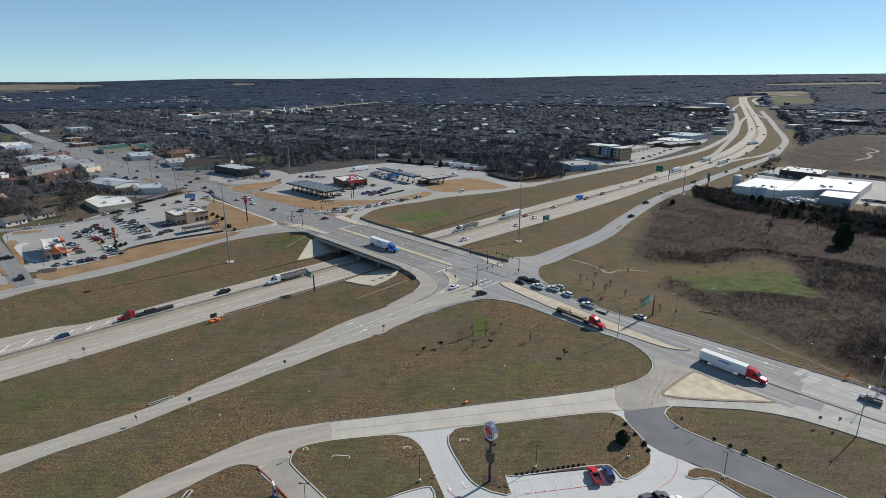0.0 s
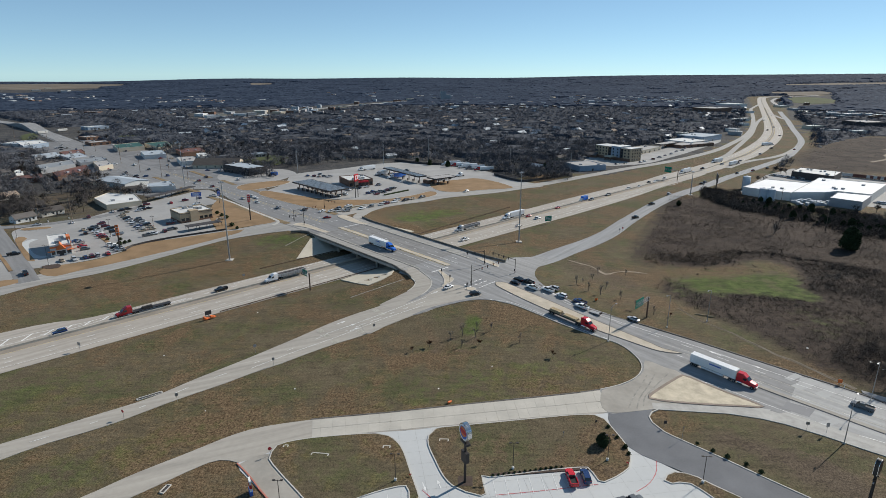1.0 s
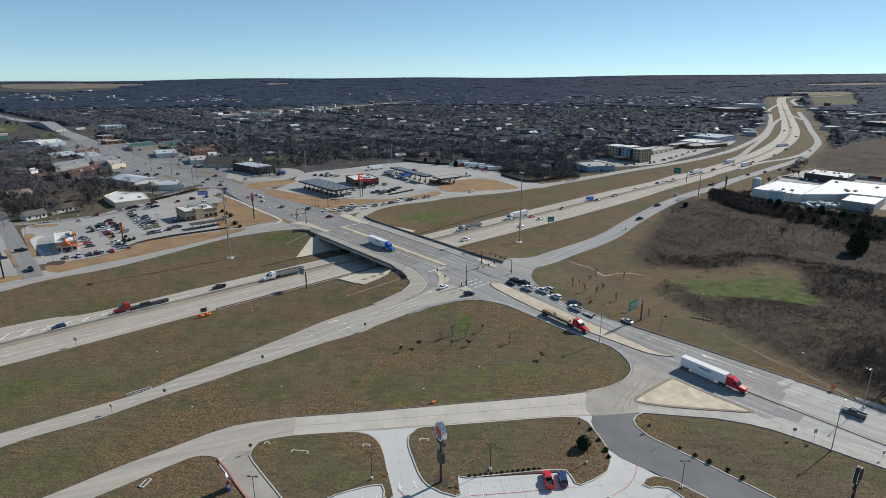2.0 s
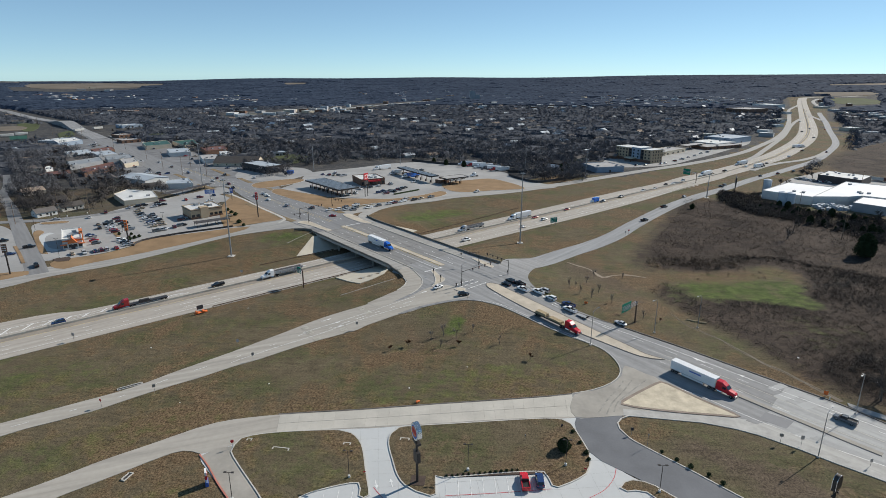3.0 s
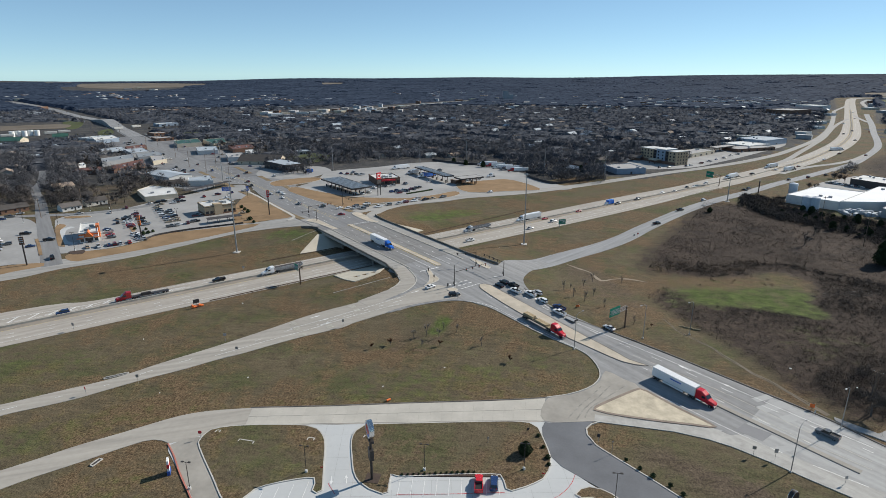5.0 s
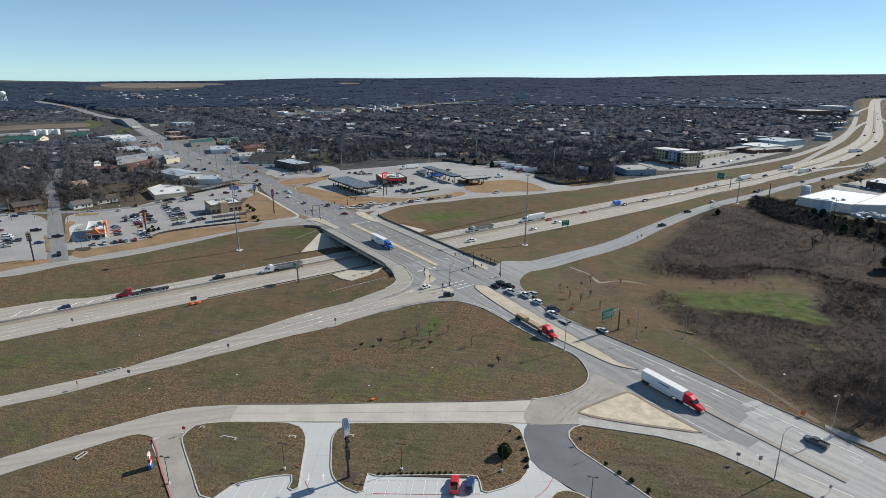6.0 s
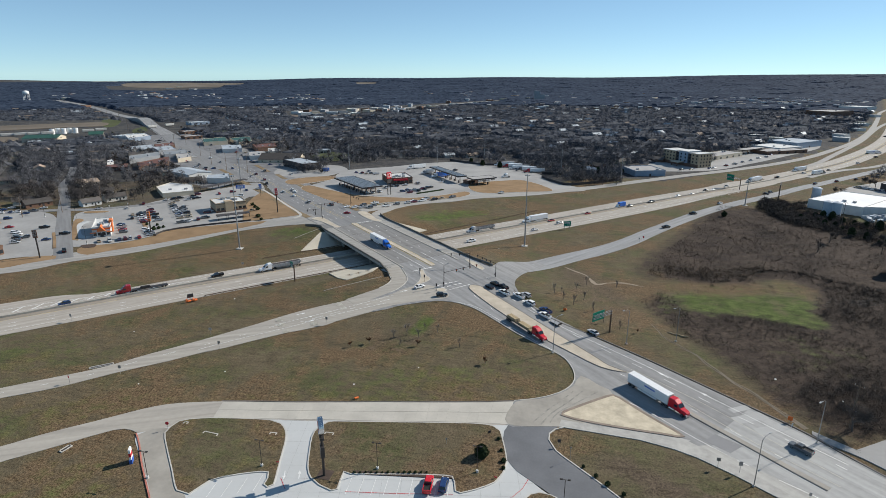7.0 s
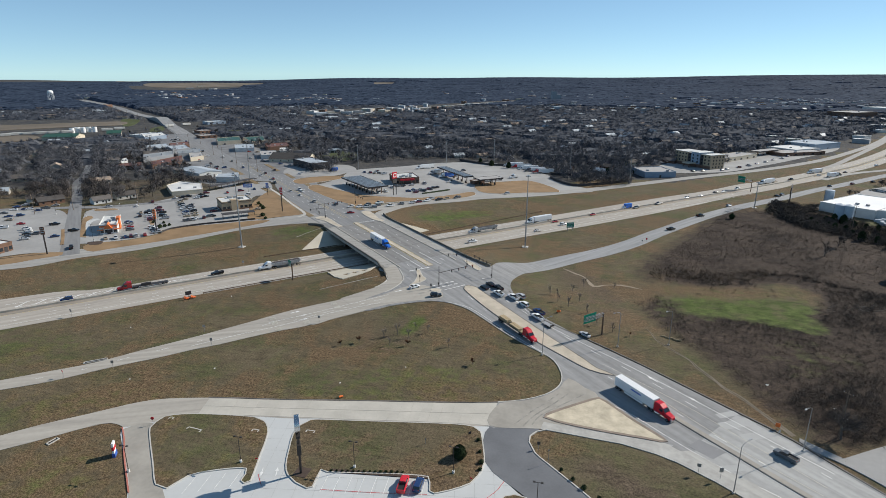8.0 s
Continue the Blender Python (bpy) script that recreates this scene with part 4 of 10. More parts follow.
for s in (40.6, 63.5, 80.2, 97.5, 116.2):
    slab("expansion_joint", s - 0.1, s + 0.1, DW0 + 0.5, DW1 - 0.5, 0.165, 0.06, M_KERB_DARK, bridge, 1)
for s in (63.5, 80.2, 97.5):
    for k in range(5):
        bm = bmesh.new()
        x, y = xy(s, DW0 + 3.5 + k * (DW1 - DW0 - 7) / 4)
        tube(bm, (x, y, -1.6), (x, y, deck_z(s) - 2.0), 0.55, 0.55, 14)
        part("column", bm, M_BRIDGE, bridge).matrix_parent_inverse = bridge.matrix_basis.inverted()
    slab("cap_beam", s - 0.7, s + 0.7, DW0 + 1.2, DW1 - 1.2, -1.28, 0.9, M_BRIDGE, bridge, 2)


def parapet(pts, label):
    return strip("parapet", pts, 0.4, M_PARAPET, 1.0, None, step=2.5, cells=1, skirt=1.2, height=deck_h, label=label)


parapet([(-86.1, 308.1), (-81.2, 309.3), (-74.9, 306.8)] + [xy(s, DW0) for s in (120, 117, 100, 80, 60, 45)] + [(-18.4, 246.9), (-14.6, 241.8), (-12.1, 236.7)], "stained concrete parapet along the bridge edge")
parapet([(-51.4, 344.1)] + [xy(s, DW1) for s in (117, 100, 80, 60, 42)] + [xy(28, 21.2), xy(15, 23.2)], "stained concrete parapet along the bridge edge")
pavement("slope_paving", [xy(42.0, -23.5)] + [(-21.3, 241.4), (-25.2, 235.3), (-29.9, 230.1), (-34.9, 232.1), (-45.7, 247.5)] + [ xy(60.4, -28), xy(60.4, 16), xy(60, 32), xy(42.5, 21)], M_SLOPE, 0.3, soft=0, step=3, label="pale concrete slope paving under the bridge")
pavement("slope_paving", [xy(99.8, -30), xy(101.4, -41), xy(114.0, -25), xy(114.0, 22), xy(108, 30), xy(101.4, 39), xy(99.8, 30)], M_SLOPE, 0.3, soft=0, step=3, label="pale concrete slope paving under the bridge")
for s in (40.3, 115.6):
    bm = bmesh.new()
    a, b = xy(s, DW0 + 0.3), xy(s, DW1 - 0.3)
    d = Vector((b[0] - a[0], b[1] - a[1])).normalized()
    q = Vector((-d.y, d.x)) * 0.8
    v = [bm.verts.new((p[0] + k * q.x, p[1] + k * q.y, z)) for z in (-0.5, deck_z(s) - 0.35) for p, k in ((a, -1), (b, -1), (b, 1), (a, 1))]
    for f in ((3, 2, 1, 0), (4, 5, 6, 7), (0, 1, 5, 4), (1, 2, 6, 5), (2, 3, 7, 6), (3, 0, 4, 7)):
        bm.faces.new([v[i] for i in f])
    part("abutment", bm, M_BRIDGE, bridge).matrix_parent_inverse = bridge.matrix_basis.inverted()

pavement("road_approach", [(-27.5, 198.0), (-20.4, 205.1), (-7.3, 215.6), (-1.7, 223.9), (2.8, 228.0), (7.9, 230.0), (16.2, 225.9), (18.1, 219.0), (8.5, 213.8), (-1.9, 207.6), (-11.3, 198.8), (-17.1, 193.1), (-23.7, 186.1)], M_ROAD, 0.15, soft=2, step=3, skirt=0.03, label="worn tan concrete approach to the junction")
# junction islands
island("corner_island", [(-0.4, 246.6), (0.6, 247.7), (4.3, 240.4), (6.7, 237.5), (6.2, 233.8), (4.1, 230.5), (1.9, 227.4), (2.8, 232.2), (2.3, 238.3)], M_TAN, M_KERB, 0.28, soft=2, label="tan paved corner island with signal poles")
island("corner_island", [(11.8, 225.6), (13.6, 228.0), (16.4, 226.9), (14.7, 223.9)], M_TAN, M_KERB, 0.28, soft=1.5, label="small tan paved refuge with a signal pole")
island("corner_island", [(17.6, 266.5), (22.6, 263.7), (28.3, 256.5), (27.5, 253.9), (22.7, 258.8)], M_TAN, M_KERB, 0.28, soft=2, label="tan paved corner island at the turnaround")
island("corner_island", [(-66.6, 345.0), (-65.6, 350.3), (-60.2, 346.5), (-49.4, 331.9), (-40.8, 326.1), (-42.6, 324.9), (-53.0, 329.5)], M_TAN, M_KERB, 0.28, soft=2, label="tan paved corner island north of the bridge")
island("corner_island", [(-89.1, 323.9), (-85.2, 329.4), (-68.3, 312.9), (-61.6, 307.5), (-68.3, 308.8), (-80.0, 318.5)], M_TAN, M_KERB, 0.28, soft=2, label="tan paved refuge north of the bridge")

# road markings
stripes("lane_dash", [(row_sw(33, 117, w), 0.2, 3, 9) for w in (-10.1, -6.3, 4.0, 8.3)], M_WHITE, cross_se, deck_h, 0.17)
stripes("edge_line", [(row_sw(30, 120, -2.9), 0.25, 0, 0), (row_sw(30, 120, 0.2), 0.25, 0, 0)], M_YELLOW, cross_se, deck_h, 0.17)
stripes("lane_line", [(row_sw(28, 50, 4.0), 0.22, 0, 0), (row_sw(28, 56, -6.3), 0.22, 0, 0), (row_sw(27.5, 27.5, -13.6, -3.0), 0.6, 0, 0), (row_sw(120, 120, 0.4, 12.4), 0.6, 0, 0)], M_WHITE, cross_se, deck_h, 0.17)
walkway = [(row_sw(s, s, w, w + 1.8), 0.5, 0, 0) for w in (-13, -10, -7, -4) for s in (4.0, 7.0)]
stripes("crossing_bar", walkway + [([(15.5, 225.0), (25.8, 236.3)], 0.35, 1.2, 1.2), ([(30.7, 244.7), (43.4, 245.7)], 0.35, 1.2, 1.2)], M_WHITE, cross_se, zf, 0.17)
stripes("lane_dash", [([(28.6, 224.1), (46.2, 203.7), (67.2, 188.1), (82.2, 177.7), (100.8, 163.3), (114.5, 149.9), (124.3, 140.1)], 0.2, 3, 9), ([(35.7, 234.7), (49.3, 219.2), (69.0, 200.2), (92.3, 181.1), (109.8, 165.1), (126.7, 150.1), (134.9, 142.0)], 0.2, 3, 9)], M_WHITE, cross_se, zf, 0.17)
stripes("lane_line", [([(44.1, 231.7), (57.7, 211.8), (69.2, 201.6), (93.0, 183.5), (110.9, 167.9), (124.6, 154.9), (136.1, 144.1)], 0.2, 0, 0), ([(21.9, 215.5), (31.1, 213.2), (44.0, 201.9), (55.7, 191.7), (62.9, 185.8)], 0.2, 0, 0), ([(82.1, 162.6), (90.5, 157.0), (98.9, 149.2), (109.9, 139.8), (126.6, 128.0)], 0.2, 0, 0)], M_WHITE, cross_se, zf, 0.17)
stripes("edge_line", [([(85.3, 178.9), (95.0, 171.8), (102.6, 163.5), (110.5, 154.8), (118.7, 146.0), (130.7, 134.9)], 0.2, 0, 0), ([(81.9, 184.5), (95.8, 174.3), (107.8, 164.2), (118.8, 152.6), (132.6, 138.1)], 0.2, 0, 0)], M_FADED, cross_se, zf, 0.17)
stripes("lane_line", [([(-4.9, 209.4), (-20.4, 197.2), (-34.0, 183.9), (-46.5, 172.8), (-57.5, 161.6)], 0.18, 0, 0), ([(-3.9, 217.4), (-17.7, 204.7), (-30.4, 193.3), (-40.5, 184.4)], 0.18, 0, 0), ([(-4.4, 213.1), (-19.0, 200.7), (-32.1, 188.1)], 0.2, 3, 4)], M_WHITE, front_sw, zf, 0.18)
stripes("lane_dash", [([(-38.6, 185.0), (-51.8, 170.8), (-62.6, 160.1), (-71.2, 151.4), (-81.5, 138.9), (-92.3, 129.8), (-102.3, 121.8)], 0.18, 3, 9)], M_WHITE, front_sw, zf, 0.18)
stripes("lane_dash", [([xy(s, w) for s in (135, 160, 200, 250, 320, 420)], 0.2, 3, 9) for w in (-9, -5.3, 3, 6.8)], M_WHITE, cross_nw, zf, 0.17)
stripes("edge_line", [([xy(s, w) for s in (135, 160, 200, 250, 320, 420)], 0.2, 0, 0) for w in (-2.2, -0.4)], M_YELLOW, cross_nw, zf, 0.17)

# lots north of the highway
pavement("parking_lot", [(-191.6, 248.5), (-237.7, 296.4), (-250.8, 317.8), (-230.6, 339.0), (-224.2, 360.2), (-217.8, 380.7), (-202.7, 414.2), (-190.9, 437.8), (-170.3, 413.2), (-161.8, 386.9), (-165.2, 376.0), (-134.7, 322.0), (-125.7, 315.2), (-166.4, 287.7), (-164.4, 278.5), (-172.4, 262.9), (-187.3, 250.9)], M_LOT_OLD, 0.1, soft=4, label="stained concrete parking lot round two restaurants")
pavement("parking_lot", [(-370.1, 243.1), (-312.4, 302.5), (-293.1, 310.9), (-259.2, 303.9), (-193.5, 240.1), (-202.1, 230.0), (-212.6, 220.4), (-251.6, 173.6)], M_LOT_OLD, 0.1, soft=4, label="stained concrete shop parking lot")
strip("road_side_street", [(-183.0, 233.1), (-202.2, 253.0), (-227.3, 278.5), (-264.2, 316.3), (-302.6, 355.9), (-342.4, 394.5), (-370.8, 431.0), (-422.9, 488.9), (-494.0, 562.6), (-588.4, 661.3)], [9, 8, 7, 6, 5.5, 5, 5, 5], M_STREET, 0.13, step=5, label="narrow side street into the neighbourhood")
strip("road_side_street", [(-361.4, 267.3), (-310.8, 301.2), (-272.0, 317.9), (-244.4, 328.3), (-218.8, 353.4), (-210.0, 380.2)], 7, M_STREET, 0.13, step=5, label="narrow side street behind the lots")
pavement("parking_lot", [(-137.0, 466.9), (-141.7, 495.6), (-141.0, 517.7), (-106.3, 553.0), (-74.2, 596.6), (-28.0, 617.0), (1.1, 588.1), (38.5, 553.0), (48.4, 517.6), (80.7, 484.2), (60.9, 467.9), (53.8, 463.9), (37.7, 452.9), (15.5, 440.0), (-5.4, 425.8), (-17.2, 415.1), (-43.9, 397.8), (-64.2, 379.0), (-75.3, 361.7), (-94.4, 372.8), (-118.3, 394.7), (-140.8, 419.3)], M_LOT_OLD, 0.10, soft=5, label="broad pale concrete truck stop yard")
pavement("parking_lot", [(-172.7, 451.2), (-168.8, 465.3), (-149.1, 479.7), (-142.7, 498.5), (-142.0, 520.9), (-160.6, 543.1), (-182.6, 540.8), (-208.5, 520.7), (-202.2, 488.7)], M_LOT_OLD, 0.1, soft=5, label="pale concrete lot beside a shop")
island("turf_bank", [(-142.1, 419.2), (-141.7, 433.7), (-118.4, 419.7), (-87.3, 404.1), (-61.9, 404.4), (-45.6, 406.9), (-26.6, 422.3), (-13.4, 440.6), (-7.8, 433.0), (-13.4, 419.8), (-28.7, 406.7), (-43.9, 397.8), (-61.4, 383.8), (-73.2, 368.0), (-78.2, 364.9), (-94.9, 374.6), (-118.3, 394.7)], M_DORMANT, M_KERB, 0.24, soft=5, label="bank of tan dormant turf in front of the truck stop")
island("turf_bank", [(-15.8, 469.0), (-10.5, 484.8), (8.2, 501.9), (24.0, 512.2), (38.1, 499.6), (53.7, 473.3), (49.3, 465.0), (28.6, 454.5), (6.6, 441.4), (-7.0, 444.4)], M_DORMANT, M_KERB, 0.24, soft=5, label="bank of tan dormant turf beside the truck yard")
island("turf_bank", [(-169.6, 446.2), (-167.7, 462.6), (-149.1, 479.7), (-136.0, 478.5), (-136.1, 464.3), (-149.0, 440.4), (-158.4, 434.5)], M_DORMANT, M_KERB, 0.24, soft=4, label="small bank of tan dormant turf")
pavement("turf_corner", [(-153.4, 356.5), (-164.2, 391.8), (-162.5, 402.2), (-138.7, 377.4), (-113.7, 350.5), (-103.8, 338.4), (-103.7, 331.3), (-115.7, 323.7), (-125.4, 317.3), (-132.3, 317.0)], M_DORMANT, 0.16, soft=4, label="corner of tan dormant turf beside the restaurant")
strip("sidewalk", [(-170.7, 410.2), (-149.8, 388.5), (-126.0, 361.6), (-105.8, 339.8), (-100.4, 331.3), (-101.9, 324.9)], 1.8, M_KERB, 0.22, step=4, cells=1, label="pale concrete sidewalk along the street")
pavement("turf_verge", [(-182.9, 241.9), (-186.6, 245.3), (-187.3, 250.9), (-171.7, 262.1), (-163.6, 277.5), (-165.5, 286.7), (-125.0, 314.1), (-116.6, 311.8), (-151.4, 268.8), (-170.2, 248.1), (-175.8, 240.8)], M_DORMANT, 0.15, soft=4, label="strip of tan dormant turf between lot and frontage road")
pavement("turf_verge", [(-247.2, 193.0), (-211.2, 219.1), (-201.4, 229.3), (-189.1, 235.3), (-186.4, 231.9), (-194.0, 222.6), (-202.4, 211.8), (-234.8, 184.7)], M_DORMANT, 0.15, soft=4, label="strip of tan dormant turf between lot and frontage road")
pavement("turf_verge", [(-202.1, 258.9), (-235.3, 294.0), (-237.6, 301.1), (-231.4, 298.0), (-225.2, 286.1), (-198.0, 258.7)], M_DORMANT, 0.2, soft=3, label="narrow turf strip beside the drive")
STREET_LOTS = [[(-554.1, 827.4), (-429.0, 734.8), (-305.7, 632.6), (-222.6, 547.2), (-178.1, 490.8), (-185.3, 456.6), (-233.9, 480.7), (-307.5, 554.2), (-406.7, 658.3)], [(-581.8, 760.4), (-543.7, 773.3), (-420.9, 654.7), (-335.5, 565.9), (-269.3, 497.5), (-213.3, 444.3), (-206.2, 403.8), (-248.3, 425.6), (-326.6, 513.9), (-434.8, 624.1), (-499.1, 671.2)]]
M_LOT_STREET = mat("worn_street_lot", (0.17, 0.17, 0.172), 0.85, 0.38, 0.08, 0.6)
for pts in STREET_LOTS:
    pavement("parking_lot", pts, M_LOT_STREET, 0.06, soft=0, step=10, label="worn paved lots along the shops")
pavement("parking_lot", [(132.6, 157.6), (136.5, 154.2), (140.6, 150.9), (149.8, 156.5), (175.8, 172.7), (169.9, 149.1), (156.1, 136.9), (150.0, 138.1), (146.7, 141.0), (144.2, 144.0), (141.0, 147.4), (138.1, 149.8), (134.5, 152.4), (132.1, 156.1)], M_LOT_OLD, 0.25, soft=0, step=4, label="worn pale concrete lot and path at the brush edge")
strip("drain_flume", [(-83.3, 287.9), (-79.4, 296.6), (-74.8, 306.2)], 0.35, M_APRON, 0.08, step=3, cells=1, label="narrow concrete drain flume in the grass")
strip("drain_flume", [(-35.6, 218.1), (-26.2, 226.4), (-15.4, 235.9)], 0.35, M_APRON, 0.08, step=3, cells=1, label="narrow concrete drain flume in the grass")
# turf strips between the west lots
strip("turf_verge", [(-225.5, 269.8), (-212.0, 257.0), (-199.0, 244.0)], 1.6, M_DORMANT, 0.24, step=5, cells=1, label="narrow turf strip between lot and side street")
island("lot_island", [(-249.2, 318.5), (-237.1, 323.2), (-233.5, 319.4), (-244.6, 313.7)], M_DORMANT, M_KERB, 0.24, soft=2, label="small kerbed turf island in the lot")
strip("turf_verge", [(-196.0, 306.0), (-183.0, 293.0), (-172.0, 281.0)], 2.0, M_DORMANT, 0.24, step=5, cells=1, label="narrow turf strip between two parking rows")
# verges and sidewalks along the street
for w0, w1, runs in ((15.5, 17.0, ((150, 185), (205, 235), (255, 280), (300, 330), (350, 400))), (-18.5, -19.5, ((150, 178), (196, 222), (246, 268), (290, 322), (345, 390)))):
    for s0, s1 in runs:
        strip("verge", [xy(s0, w0), xy((s0 + s1) / 2, (w0 + w1) / 2), xy(s1, w1)], 4.0, M_VERGE, 0.2, step=6, cells=2, label="strip of dry grass along the street")
# the kerb's black shade is put into this strip's dark colour
strip("road_kerb", [(44.2, 234.2), (57.9, 213.8), (77.3, 200.2), (94.3, 188.0), (108.9, 176.2), (121.5, 165.2), (130.3, 157.0), (138.1, 147.3), (151.6, 130.6)], 0.45, M_KERB_DARK, 0.24, step=4, cells=1, label="kerb along the road, dark with its shade painted in")
FAR_ROW = [(-653.7, 1404.5), (-577.2, 1509.8), (-466.7, 1661.8), (-349.5, 1913.2), (-189.0, 2182.2), (-148.4, 2015.5), (-297.3, 1652.3), (-364.4, 1416.5), (-427.9, 1269.5), (-548.3, 1186.7)]
strip("road_far", [(-455.4, 1428.0), (-386.6, 1613.0), (-299.3, 1845.6), (-180.1, 2095.1)], 16, M_LOT_OLD, 0.8, step=40, cells=2, skirt=2, label="pale road past distant warehouses")
# dirt tracks and wash
M_TRACK = mat("trodden_grey_dirt", (0.165, 0.138, 0.105), 0.95, 0.3, 0.3, 2.0, bump=0.5)
TRACK = [(98.4, 218.3), (101.5, 207.9), (105.9, 200.8), (110.6, 195.2), (114.3, 186.6), (118.9, 179.5), (123.9, 171.7), (128.1, 165.0), (131.2, 158.4)]
for d, widths in ((-0.3, [0.1, 0.4, 0.15, 0.6, 0.35, 0.8, 0.3, 0.7, 0.9]), (0.4, [0.1, 0.1, 0.3, 0.1, 0.6, 0.2, 0.6, 0.3, 0.8])):
    wander = [tuple(v + Vector((0.35 * math.sin(i * 1.9 + d), 0.3 * math.sin(i * 2.7)))) for i, v in enumerate(offsets(curve(TRACK, 5), d))]
    strip("dirt_track", wander, widths, M_TRACK, 0.045, step=2.5, cells=2, skirt=0.2, label="narrow worn dirt track in the grass")
strip("dirt_wash", [(65.1, 282.2), (71.0, 275.8), (75.6, 271.4), (79.5, 259.8), (84.5, 262.9), (92.1, 265.0), (100.8, 261.8)], [0.3, 1.6, 0.5, 2.6, 0.4, 1.8, 0.3], M_DIRT, 0.04, step=3, cells=2, skirt=0.2, label="eroded wash of pale bare dirt")

# ---- vehicles: forward is +x ----
R = random.Random(11)
STORE = {}          # prototypes, moved to their first place when first used


def loft(bm, sections, cap=True):
    rings = [[bm.verts.new((x, y, z)) for y, z in ring] for x, ring in sections]
    n = len(rings[0])
    for a, b in zip(rings, rings[1:]):
        for i in range(n):
            j = (i + 1) % n
            bm.faces.new((a[i], a[j], b[j], b[i]))
    if cap:
        bm.faces.new(rings[0][::-1])
        bm.faces.new(rings[-1])
    bmesh.ops.recalc_face_normals(bm, faces=bm.faces)
    return bm


def ring(hw, z0, z1, chamfer=0.12):
    c = chamfer
    return [(-hw + c, z0), (hw - c, z0), (hw, z0 + c), (hw, z1 - c), (hw - c, z1), (-hw + c, z1), (-hw, z1 - c), (-hw, z0 + c)]


def wheel_mesh(r, width):
    key = ("wheel", r, width)
    if key not in STORE:
        bm = bmesh.new()
        tube(bm, (0, -width / 2, 0), (0, width / 2, 0), r, r, 14)
        tube(bm, (0, -width / 2 - 0.02, 0), (0, width / 2 + 0.02, 0), r * 0.55, r * 0.55, 10)
        me = bpy.data.meshes.new("wheel")
        bm.to_mesh(me)
        bm.free()
        me.materials.append(M_BLACK)
        me.materials.append(M_CHROME)
        for p in me.polygons[16:]:
            p.material_index = 1
        STORE[key] = me
    return STORE[key]


def wheels(parent, spots, r=0.34, width=0.24):
    for x, y in spots:
        ob = new("wheel", wheel_mesh(r, width))
        ob.parent = parent
        ob.location = (x, y, r)


